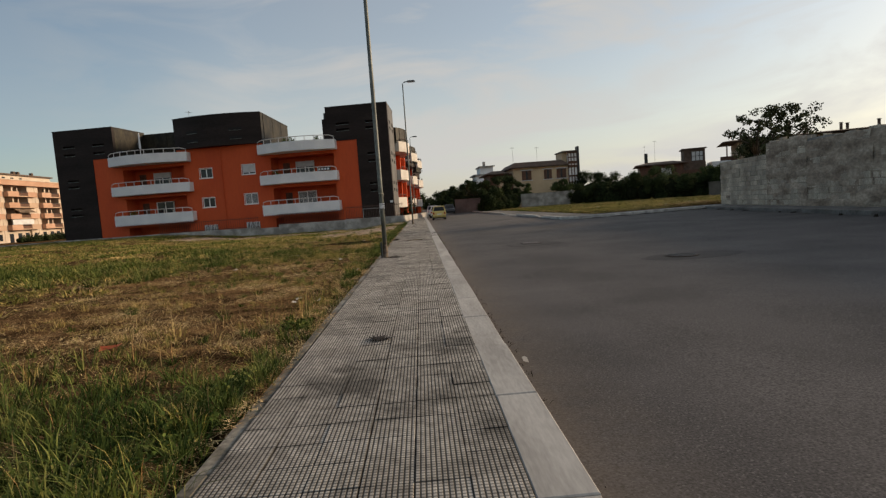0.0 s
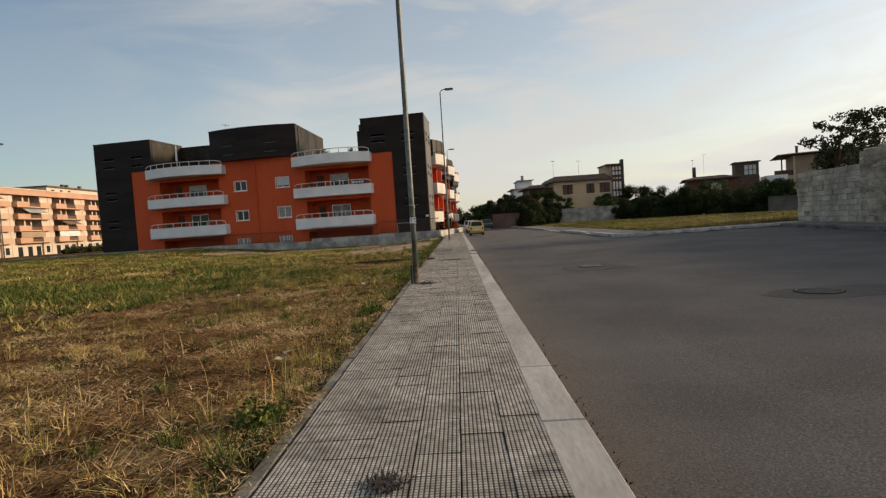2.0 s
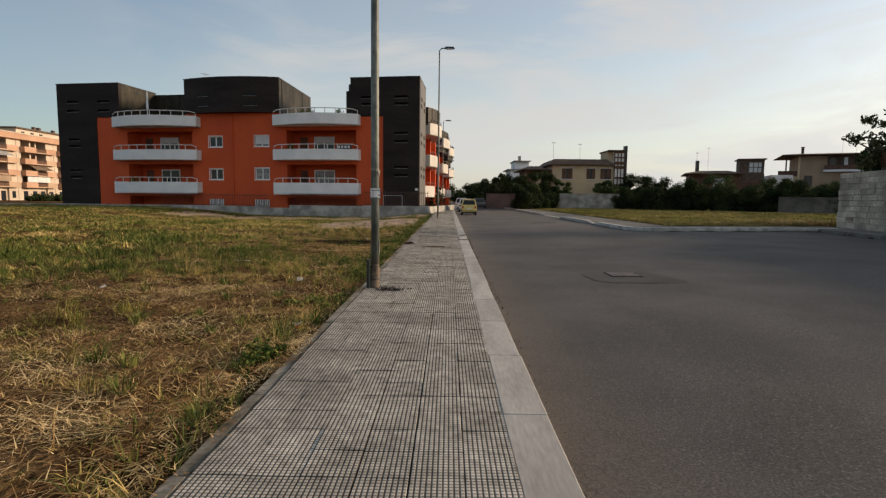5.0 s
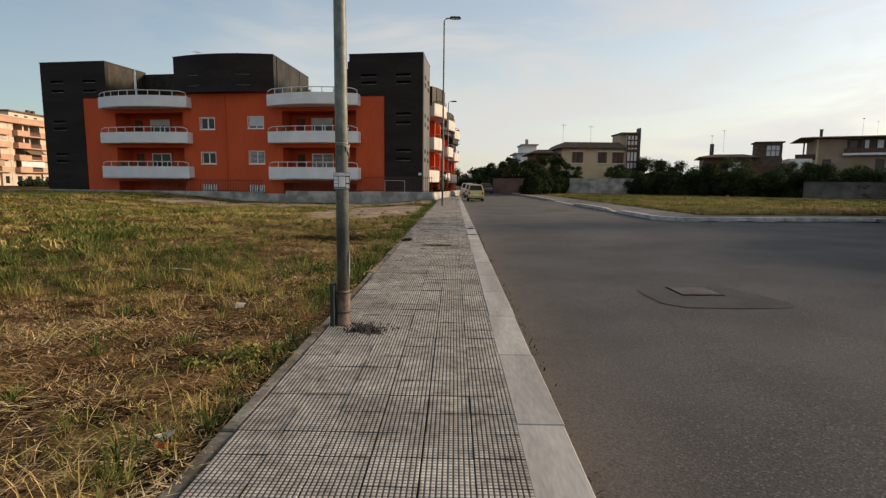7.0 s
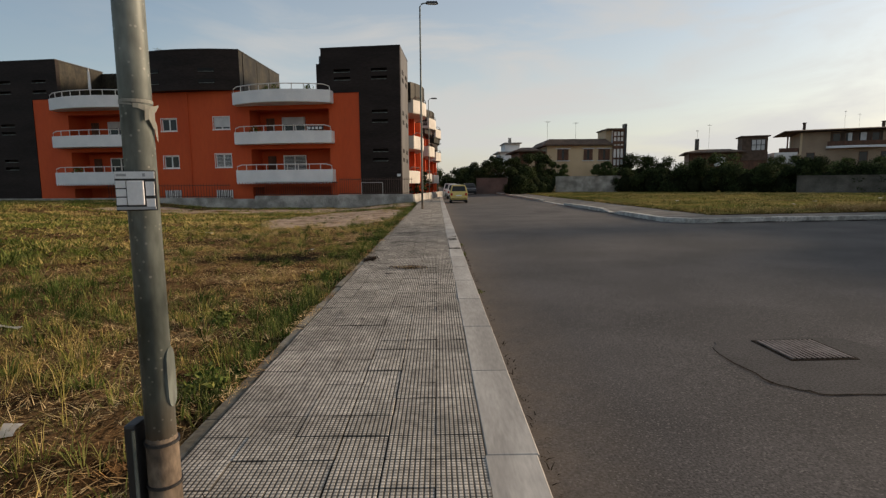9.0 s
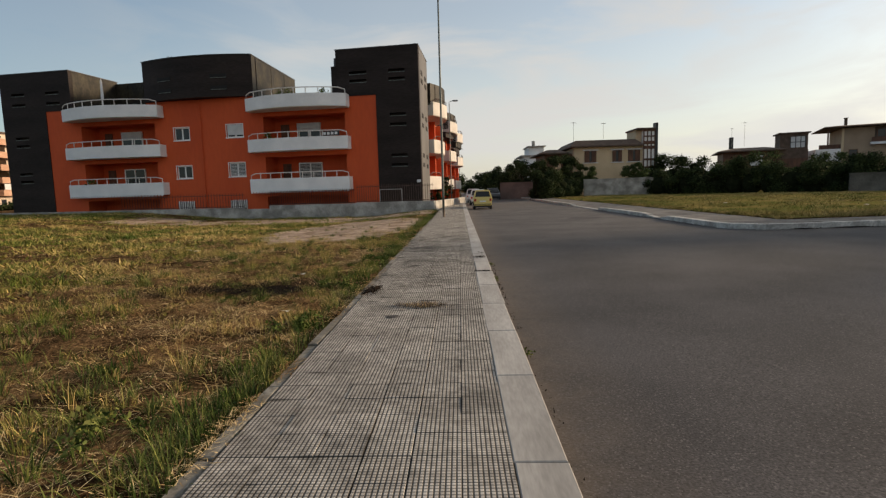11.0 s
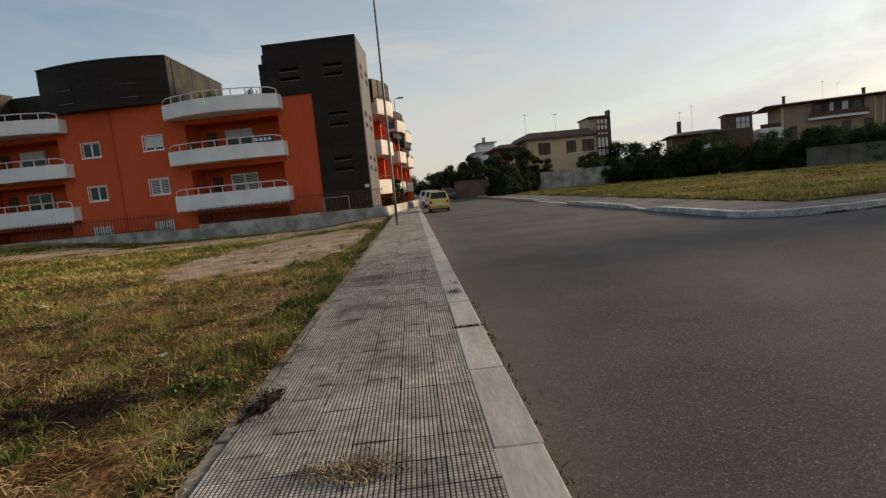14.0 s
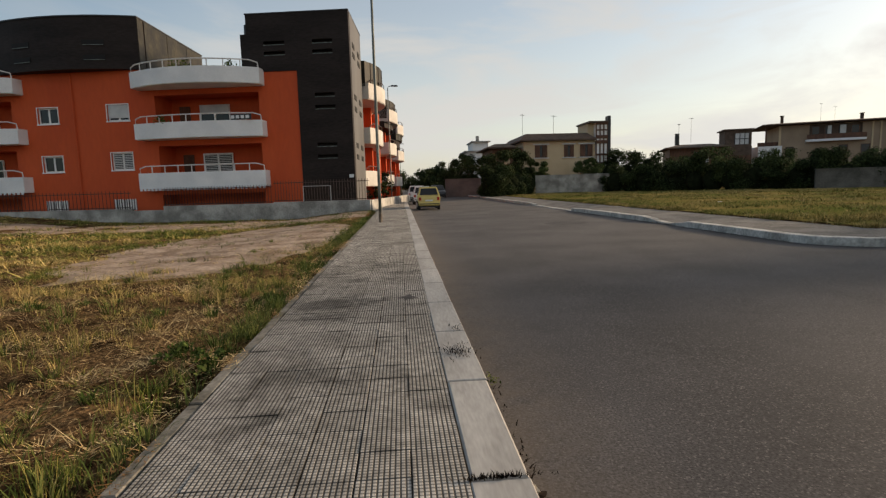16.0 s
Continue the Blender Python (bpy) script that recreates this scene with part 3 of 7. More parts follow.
# ---- street lamps ----
def pole_mat():
    """Galvanised steel with pale specks, rust creeping up from the foot."""
    m = mat("weathered_lamp_pole", (0.058, 0.070, 0.064), (0.175, 0.195, 0.18), 5.0, 0.55, 0.15, metal=0.1, fine=30, wear=0.30, stretch=(1, 1, 0.35), distance=0.003)
    n, l = m.node_tree.nodes, m.node_tree.links
    b = n["Principled BSDF"]
    tc, sp, no, vo = n.new("ShaderNodeTexCoord"), n.new("ShaderNodeSeparateXYZ"), n.new("ShaderNodeTexNoise"), n.new("ShaderNodeTexVoronoi")
    l.new(tc.outputs["Object"], sp.inputs["Vector"])
    no.inputs["Scale"].default_value, no.inputs["Detail"].default_value = 9.0, 5.0
    l.new(tc.outputs["Object"], no.inputs["Vector"])
    up = n.new("ShaderNodeMath")
    up.operation = "MULTIPLY_ADD"
    up.inputs[1].default_value = 0.30
    l.new(no.outputs["Fac"], up.inputs[0])
    l.new(sp.outputs["Z"], up.inputs[2])
    k = n.new("ShaderNodeMapRange")
    k.inputs["From Min"].default_value, k.inputs["From Max"].default_value = 0.66, 0.40
    l.new(up.outputs["Value"], k.inputs["Value"])
    mx = n.new("ShaderNodeMixRGB")
    mx.inputs["Color2"].default_value = (0.135, 0.098, 0.068, 1)
    l.new(k.outputs["Result"], mx.inputs["Fac"])
    l.new(b.inputs["Base Color"].links[0].from_socket, mx.inputs["Color1"])
    vo.inputs["Scale"].default_value = 34.0
    l.new(tc.outputs["Object"], vo.inputs["Vector"])
    q = n.new("ShaderNodeMapRange")
    q.inputs["From Min"].default_value, q.inputs["From Max"].default_value = 0.20, 0.12
    q.inputs["To Max"].default_value = 0.55
    l.new(vo.outputs["Distance"], q.inputs["Value"])
    my = n.new("ShaderNodeMixRGB")
    my.inputs["Color2"].default_value = (0.36, 0.36, 0.33, 1)
    l.new(q.outputs["Result"], my.inputs["Fac"])
    l.new(mx.outputs["Color"], my.inputs["Color1"])
    l.new(my.outputs["Color"], b.inputs["Base Color"])
    return m


M_POLE = pole_mat()


def street_lamp(m):
    lamp = thing("street_lamp", m, "tall galvanised steel street lamp on the pavement", "street lamp", "street lamps along the pavement")
    bm = bmesh.new()
    tube(bm, [(0, 0, 0), (0, 0, 2.2), (0, 0, 6.0), (0, 0, 10.30)], [0.058, 0.056, 0.049, 0.037], 20)
    part("pole", bm, M_POLE, lamp, smooth=True)
    bm = bmesh.new()
    tube(bm, [(0, 0, 10.15), (0, 0, 10.40), (0.10, 0, 10.53), (0.35, 0, 10.58)], [0.042, 0.040, 0.037, 0.033], 10)
    part("arm", bm, M_GALV, lamp, smooth=True)
    bm = bmesh.new()
    box(bm, 0.30, 0.95, -0.13, 0.13, 10.53, 10.65)
    for v in bm.verts:
        if v.co.z > 10.60:
            v.co.x = 0.36 + (v.co.x - 0.3) * 0.8
            v.co.y *= 0.6
    head = part("head", bm, M_DARK, lamp, "dark cobra-shaped lamp head", bevel=0.025)
    boxpart("lens", (0.42, 0.86, -0.10, 0.10, 10.505, 10.535), M_LAMP, head)
    bm = bmesh.new()
    tube(bm, [(0, 0, 0), (0, 0, 0.02), (0, 0, 0.30), (0, 0, 0.33)], [0.069, 0.0635, 0.0615, 0.0575], 24)
    part("base_collar", bm, M_RUST, lamp, "rust-stained base collar", smooth=True)
    return lamp


lamp_1 = street_lamp(pose(-0.85, 16.12, 0.0))
tagged(lamp_1, "weathered street lamp with a rusty foot and strapped notice holder")
bm = bmesh.new()
tube(bm, [(0, 0, 0.30), (0, 0, 0.312)], 0.0675, 24)
part("band", bm, M_DARK, lamp_1)
bm = bmesh.new()
tube(bm, [(0, 0, 0.12), (0, 0, 0.132)], 0.0690, 24)
part("band", bm, M_DARK, lamp_1)
bm = bmesh.new()
box(bm, -0.113, -0.067, -0.070, 0.03, 0.0, 0.40)
conduit = part("conduit_box", bm, M_DARK, lamp_1, "black plastic conduit box", bevel=0.012)
bm = bmesh.new()
tube(bm, [(-0.072, -0.072, 0.0), (-0.072, -0.072, 0.38)], 0.007, 6)
part("conduit_edge", bm, M_GALV, conduit)
bm = bmesh.new()
outline = []
for k in range(16):
    a = 2 * math.pi * k / 16
    outline.append((0.036 * math.cos(a), 0.125 * (1 if math.sin(a) > 0 else -1) * abs(math.sin(a)) ** 0.4))
va = [bm.verts.new((x, -0.006, z)) for x, z in outline]
vb = [bm.verts.new((x * 0.9, 0.012, z * 0.96)) for x, z in outline]
bm.faces.new(va)
bm.faces.new(vb[::-1])
for k in range(16):
    bm.faces.new((va[k], vb[k], vb[(k + 1) % 16], va[(k + 1) % 16]))
part("access_door", bm, M_GALV, lamp_1, "oval steel access door", at=pose(0.0525, 0.002, 0.575, 0, 0, 92))

notice = thing("notice_holder", pose(-0.85, 16.12, 1.25, 0, 0, 10) @ Matrix.Diagonal((0.62, 0.63, 0.75, 1)), "white plastic notice holder strapped to the lamp post", "notice holder")
boxpart("backboard", (-0.115, 0.115, -0.108, -0.095, 0.0, 0.20), M_DARK, notice, bevel=0.004)
boxpart("header_strip", (-0.110, 0.110, -0.116, -0.110, 0.160, 0.195), M_SIGNW, notice, "white strip with faint grey bars")
boxpart("print_bar", (-0.10, -0.045, -0.119, -0.117, 0.172, 0.184), M_SIGNG, notice)
boxpart("print_bar", (0.045, 0.06, -0.119, -0.117, 0.170, 0.186), M_SIGNG, notice)
boxpart("pocket", (-0.045, 0.05, -0.128, -0.110, 0.028, 0.150), M_SIGNW, notice, bevel=0.006)
for k in range(3):
    boxpart("card", (-0.108, -0.052, -0.117, -0.110, 0.030 + 0.042 * k, 0.066 + 0.042 * k), M_SIGNW, notice)
boxpart("card", (0.058, 0.106, -0.117, -0.110, 0.075, 0.145), M_SIGNW, notice)
boxpart("card", (0.058, 0.106, -0.117, -0.110, 0.020, 0.060), M_SIGNW, notice)
boxpart("lower_rail", (-0.110, 0.110, -0.120, -0.110, 0.006, 0.020), M_SIGNG, notice)
bm = bmesh.new()
tube(bm, [(0, 0, 0.085), (0, 0, 0.105)], 0.091, 16)
part("strap", bm, M_DARK, notice)

ribbon = thing("torn_ribbon", pose(-0.85, 16.12, -0.02), "torn strip of pale tape knotted round the lamp post", "tape")


def wrapped_strip(name, rows, gap=0.0):
    """A strip of tape lying on the pole: rows of (bearing in degrees, upper level, lower level, lift)."""
    bm = bmesh.new()
    top, low = [], []
    for deg, z1, z0, lift in rows:
        c, d, r = math.cos(radians(deg)), math.sin(radians(deg)), 0.0585 + gap + lift
        top.append(bm.verts.new((r * c, r * d, z1)))
        low.append(bm.verts.new((r * c, r * d, z0)))
    for k in range(len(rows) - 1):
        bm.faces.new((low[k], low[k + 1], top[k + 1], top[k]))
    bmesh.ops.solidify(bm, geom=bm.faces[:], thickness=0.0015)
    return part(name, bm, M_TAPE, ribbon)


wrapped_strip("wrap", [(d, 1.684, 1.672, 0.0) for d in range(-180, 181, 15)])
wrapped_strip("wrap", [(d, 1.662 - 0.00008 * d, 1.655 - 0.00008 * d, 0.0) for d in range(-180, -60, 15)])
wrapped_strip("knot", [(-72, 1.668, 1.652, 0.002), (-55, 1.668, 1.650, 0.003), (-35, 1.664, 1.640, 0.005), (-15, 1.660, 1.628, 0.006), (5, 1.664, 1.640, 0.010), (22, 1.672, 1.664, 0.016)], 0.001)
wrapped_strip("loose_end", [(-38, 1.648, 1.604, 0.006), (-26, 1.650, 1.612, 0.008), (-12, 1.648, 1.580, 0.008), (2, 1.640, 1.572, 0.007)], 0.002)
wrapped_strip("loose_end", [(-2, 1.610, 1.560, 0.006), (8, 1.606, 1.540, 0.006), (18, 1.590, 1.528, 0.007)], 0.002)

lamp_b = street_lamp(pose(-0.52, 42.6, 0.0))
for x, y in ((-0.6, 73.3), (-0.1, 106.8), (0.4, 140.0)):
    copy_thing(lamp_b, pose(x, y, 0))
far_mast = copy_thing(lamp_b, pose(-65.8, 80.0, -0.2) @ Matrix.Scale(1.59, 4))
tagged(far_mast, "tall lighting mast in front of the far block")


# ---- the orange and black flats ----
FLATS = pose(-2.5, 56.2, 0, 0, 0, -8)
flats = thing("apartment_building", FLATS, "three-storey orange apartment building with black cladding and white curved balconies", "apartment building")
SKEW = -0.085
DEEP = 5.4


def wall_with_holes(bm, x0, x1, z0, z1, y0, y1, holes):
    """Front wall x0..x1, z0..z1 between y0 and y1 with rectangular holes (hx0, hx1, hz0, hz1)."""
    xs = sorted({x0, x1, *[h[0] for h in holes], *[h[1] for h in holes]})
    zs = sorted({z0, z1, *[h[2] for h in holes], *[h[3] for h in holes]})
    for a, b in zip(xs, xs[1:]):
        for c, d in zip(zs, zs[1:]):
            mx, mz = (a + b) / 2, (c + d) / 2
            if not any(h[0] < mx < h[1] and h[2] < mz < h[3] for h in holes):
                box(bm, a, b, y0, y1, c, d)
    bmesh.ops.remove_doubles(bm, verts=bm.verts, dist=0.0005)


WINDOWS = [(-20.2, -18.85, 5.85, 6.85), (-20.2, -18.85, 2.82, 3.82), (-15.6, -14.2, 5.9, 6.9), (-15.6, -14.2, 2.84, 3.92)]
GRILLES = [(-20.3, -18.8, 0.28, 0.95), (-15.7, -14.2, 0.28, 0.95)]
LOGGIAS = [(-28.7, -21.9), (-12.45, -5.8)]
floors = (1.55, 4.62, 7.72)
holes = list(WINDOWS) + list(GRILLES)
for a, b in LOGGIAS:
    holes += [(a, b, 1.55, 4.25), (a, b, 4.62, 7.35), (a, b, -0.3, 1.2)]
bm = bmesh.new()
wall_with_holes(bm, -31.9, -3.3, -0.9, 7.75, 0.0, 0.35, holes)
wall_with_holes(bm, -31.9, -29.4, 7.75, 8.75, 0.0, 0.35, [])
wall_with_holes(bm, -22.5, -13.1, 7.75, 8.95, 0.0, 0.35, [])
wall_with_holes(bm, -6.3, -3.3, 7.75, 8.52, 0.0, 0.35, [])
part("front_wall", bm, M_ORANGE, flats)
# rooms behind the loggias, and the body of the building
for a, b in LOGGIAS:
    bm = bmesh.new()
    box(bm, a - 0.2, b + 0.2, 1.9, 2.15, -0.9, 7.75)
    box(bm, a - 0.25, a - 0.002, 0.35, 1.9, -0.9, 7.75)
    box(bm, b + 0.002, b + 0.25, 0.35, 1.9, -0.9, 7.75)
    part("loggia_wall", bm, M_ORANGE, flats)
    for z in (1.25, 4.3, 7.40):
        boxpart("loggia_slab", (a, b, 0.36, 1.89, z, z + 0.31), M_ORANGE, flats)
bm = bmesh.new()
box(bm, -31.6, -3.7, 2.3, 11.5, -0.9, 7.70)
part("core", bm, M_ORANGE, flats)
boxpart("terrace", (-31.6, -3.7, 0.36, 11.5, 7.71, 7.78), M_CONC, flats)

# black corner towers
def slits(bm_holes, x0, x1, zs):
    for z in zs:
        bm_holes.append((x0, x1, z - 0.13, z + 0.13))


h = []
slits(h, -2.27, -1.03, (10.15, 9.55, 7.0, 6.27, 4.0, 3.28))
bm = bmesh.new()
wall_with_holes(bm, -3.3, 0.0, -0.9, 11.87, -0.06, 0.30, h)
h2 = []
slits(h2, -5.28, -3.96, (10.15, 9.55))
wall_with_holes(bm, -6.3, -3.302, 8.50, 11.87, -0.06, 0.30, h2)
right_front = part("tower_front", bm, M_BLACK, flats)
bm = bmesh.new()
prism(bm, [(-0.05, 0.30), (DEEP * SKEW - 0.05, DEEP), (-6.3, DEEP), (-6.3, 0.30)], 8.5, 11.86)
prism(bm, [(-0.05, 0.30), (DEEP * SKEW - 0.05, DEEP), (-3.65, DEEP), (-3.3, 0.30)], -0.9, 8.5)
part("tower_body", bm, M_BLACK, flats)
# thin skin on the sunny side, lighter in colour to carry the sheen
bm = bmesh.new()
prism(bm, [(-0.048, 0.302), (0.0, 0.302), (DEEP * SKEW, DEEP), (DEEP * SKEW - 0.048, DEEP)], -0.9, 11.86)
part("tower_side", bm, M_SIDE, flats, "side wall of the dark cladding, paled for its sunlit sheen")
boxpart("tower_step", (-6.72, -6.31, 0.02, 4.2, 7.78, 10.75), M_BLACK, flats)
bm = bmesh.new()
tube(bm, [(-6.52, 0.6, 10.75), (-6.52, 0.6, 11.45)], [0.17, 0.15], 10)
part("vent_pipe", bm, M_DARK, flats)
h = []
slits(h, -35.1, -33.8, (10.2, 9.35, 6.6, 5.95, 3.6, 2.95))
h2 = []
slits(h2, -31.75, -30.45, (10.2, 9.35))
bm = bmesh.new()
wall_with_holes(bm, -36.15, -31.9, -0.9, 11.92, -0.06, 0.30, h)
wall_with_holes(bm, -31.898, -29.4, 8.72, 11.92, -0.06, 0.30, h2)
part("tower_front", bm, M_BLACK, flats)
bm = bmesh.new()
box(bm, -36.15, -31.61, 0.30, 7.5, -0.9, 8.7)
box(bm, -36.15, -29.6, 0.30, 5.2, 8.7, 11.90)
part("tower_body", bm, M_BLACK, flats)
boxpart("tower_side", (-29.59, -29.40, 0.31, 5.2, 7.79, 11.90), M_BROWN, flats, "brown sheet metal side")
boxpart("back_attic", (-29.58, -22.6, 5.0, 8.5, 7.79, 11.75), M_BROWN, flats, "brown sheet metal attic wall")
for x in (-28.2, -26.6, -25.0, -23.6):
    boxpart("sheet_seam", (x, x + 0.05, 4.93, 4.998, 7.79, 11.75), M_BROWN, flats)

# curved attic over the middle
def arc_front(x0, x1, bulge, n=14, y=0.0):
    return [(x0 + (x1 - x0) * k / n, y - bulge * (1 - (2 * k / n - 1) ** 2)) for k in range(n + 1)]


bm = bmesh.new()
prism(bm, arc_front(-22.5, -13.1, 0.75, 16, -0.12) + [(-14.1, 9.6), (-22.5, 9.6)], 8.95, 12.03)
attic = part("attic", bm, M_BLACK, flats)
def attic_strip(y0, y1, t):
    bm = bmesh.new()
    q = lambda y: -13.1 - (y + 0.12) * 1.0 / 9.72
    prism(bm, [(q(y0) + 0.002, y0), (q(y0) + t, y0), (q(y1) + t, y1), (q(y1) + 0.002, y1)], 8.05, 12.0)
    part("attic_side", bm, M_BROWN, flats, "brown sheet metal side")


attic_strip(-0.10, 0.55, 0.04)
attic_strip(0.70, 9.55, 0.05)
for k in (2, 4):
    attic_strip(0.7 + 1.5 * k, 0.74 + 1.5 * k, 0.07)
boxpart("attic_base", (-22.45, -14.2, 0.36, 9.5, 7.79, 8.95), M_BROWN, flats)
for x0, x1 in ((-20.84, -19.6), (-16.26, -14.87)):
    for z in (10.5, 9.62):
        xm = (x0 + x1) / 2
        t = (xm + 22.5) / 9.4
        y = -0.12 - 0.75 * (1 - (2 * t - 1) ** 2)
        ang = math.degrees(math.atan2(0.75 * 4 * (2 * t - 1) / 9.4, 1))
        slot = thing("slit", pose(xm, y, z, 0, 0, ang), "", "")
        slot.parent = flats
        # no opening here: a proud near-black box stands for the slit's shade
        boxpart("slit_shade_box", (-0.64, 0.64, -0.030, 0.05, -0.15, 0.15), M_SLIT, slot)
        boxpart("slit_sill", (-0.60, 0.60, -0.05, -0.031, -0.15, -0.115), M_GALV, slot)
bm = bmesh.new()
prism(bm, arc_front(-22.55, -13.05, 0.78, 16, -0.16) + [(-14.05, 9.65), (-22.55, 9.65)], 12.031, 12.10)
part("attic_coping", bm, M_DARK, flats)
bm = bmesh.new()
prism(bm, [(-6.34, -0.10), (0.03, -0.10), (DEEP * SKEW + 0.03, DEEP), (-6.34, DEEP)], 11.872, 11.93)
part("coping", bm, M_DARK, flats)
boxpart("coping", (-36.19, -29.36, -0.10, 5.24, 11.922, 11.98), M_DARK, flats)
for x0, x1, zs in ((-2.27, -1.03, (10.15, 9.55, 7.0, 6.27, 4.0, 3.28)), (-5.28, -3.96, (10.15, 9.55)), (-35.1, -33.8, (10.2, 9.35, 6.6, 5.95, 3.6, 2.95)), (-31.75, -30.45, (10.2, 9.35))):
    for z in zs:
        boxpart("slit_sill", (x0 + 0.003, x1 - 0.003, -0.075, 0.25, z - 0.126, z - 0.085), M_GALV, flats)
# slits on the street side of the tower: near-black boxes painted as shaded openings
for z in (10.15, 9.55, 7.0, 6.27, 4.0, 3.28):
    for yy in (1.5, 3.9):
        ob = boxpart("slit_shade_box", (-0.03, 0.014, -0.48, 0.48, -0.16, 0.16), M_SLIT, flats)
        ob.matrix_basis = pose(yy * SKEW + 0.03, yy, z, 0, 0, -math.degrees(math.atan(SKEW)))


def window_unit(x0, x1, z0, z1, y, shutter=0.0, door=False, blinds=False):
    """A two-leaf window in its opening, facing -y."""
    w = part_empty("window_unit", flats)
    bm = bmesh.new()
    t = 0.075
    for b in ((x0, x1, y, y + 0.10, z1 - t, z1), (x0, x1, y, y + 0.10, z0, z0 + t), (x0, x0 + t, y, y + 0.10, z0 + t, z1 - t), (x1 - t, x1, y, y + 0.10, z0 + t, z1 - t), ((x0 + x1) / 2 - 0.05, (x0 + x1) / 2 + 0.05, y, y + 0.10, z0 + t, z1 - t)):
        box(bm, *b)
    part("window_frame", bm, M_FRAME, w)
    xm = (x0 + x1) / 2
    for a, b in ((x0 + t, xm - 0.05), (xm + 0.05, x1 - t)):
        boxpart("pane", (a, b, y + 0.04, y + 0.06, z0 + t, z1 - t), M_GLASS, w)
    if shutter:
        bm = bmesh.new()
        zz = z1 - 0.02
        while zz > z1 - shutter * (z1 - z0):
            box(bm, x0 + 0.03, x1 - 0.03, y - 0.055, y - 0.02, zz - 0.075, zz - 0.008)
            zz -= 0.08
        box(bm, x0 + 0.03, x1 - 0.03, y - 0.035, y - 0.012, z1 - shutter * (z1 - z0), z1)
        tagged(part("roller_shutter", bm, M_SHUTTER, w, "pale grey lowered roller shutter"), kind="stuff")
    if not door:
        boxpart("window_sill", (x0 - 0.08, x1 + 0.08, -0.06, y - 0.001, z0 - 0.07, z0 - 0.002), M_FRAME, w)
        bm = bmesh.new()
        for b in ((x0 - 0.05, x1 + 0.05, -0.025, -0.002, z1, z1 + 0.05), (x0 - 0.05, x0 - 0.002, -0.025, -0.002, z0, z1), (x1 + 0.002, x1 + 0.05, -0.025, -0.002, z0, z1)):
            box(bm, *b)
        part("surround", bm, M_FRAME, w)
    if blinds:
        bm = bmesh.new()
        k = z0 + 0.12
        while k < z1 - 0.1:
            box(bm, x0 + 0.1, x1 - 0.1, y - 0.03, y - 0.01, k, k + 0.045)
            k += 0.11
        tagged(part("blind", bm, M_SHUTTER, w), kind="stuff")
    return w


def part_empty(name, parent):
    bm = bmesh.new()
    ob = new(name)
    ob.parent = parent
    bm.free()
    return ob


for k, (x0, x1, z0, z1) in enumerate(WINDOWS):
    window_unit(x0, x1, z0, z1, 0.12, shutter=0.8 if k == 2 else 0.0, blinds=k == 3)
for x0, x1, z0, z1 in GRILLES:
    g = part_empty("cellar_grille", flats)
    boxpart("grille_back", (x0, x1, 0.2, 0.25, z0, z1), M_DARK, g)
    n = 9
    for k in range(n):
        x = x0 + (k + 0.5) * (x1 - x0) / n
        boxpart("grille_bar", (x - 0.035, x + 0.035, -0.03, 0.03, z0, z1 + 0.05), M_FRAME, g)
for (a, b), lx in zip(LOGGIAS, (-25.5, -9.5)):
    for fz, top in ((1.57, 3.83), (4.64, 6.95)):
        bm = bmesh.new()
        window_unit(lx - 1.0, lx + 1.0, fz + 0.02, top, 1.74, shutter=0.25 if fz > 2 else 0.0, door=True, blinds=(lx > -12 and fz < 2))
        bm.free()
        boxpart("door_leaf", (a + 0.55, a + 1.25, 1.80, 1.885, fz + 0.02, top - 0.05), M_WOOD, flats)


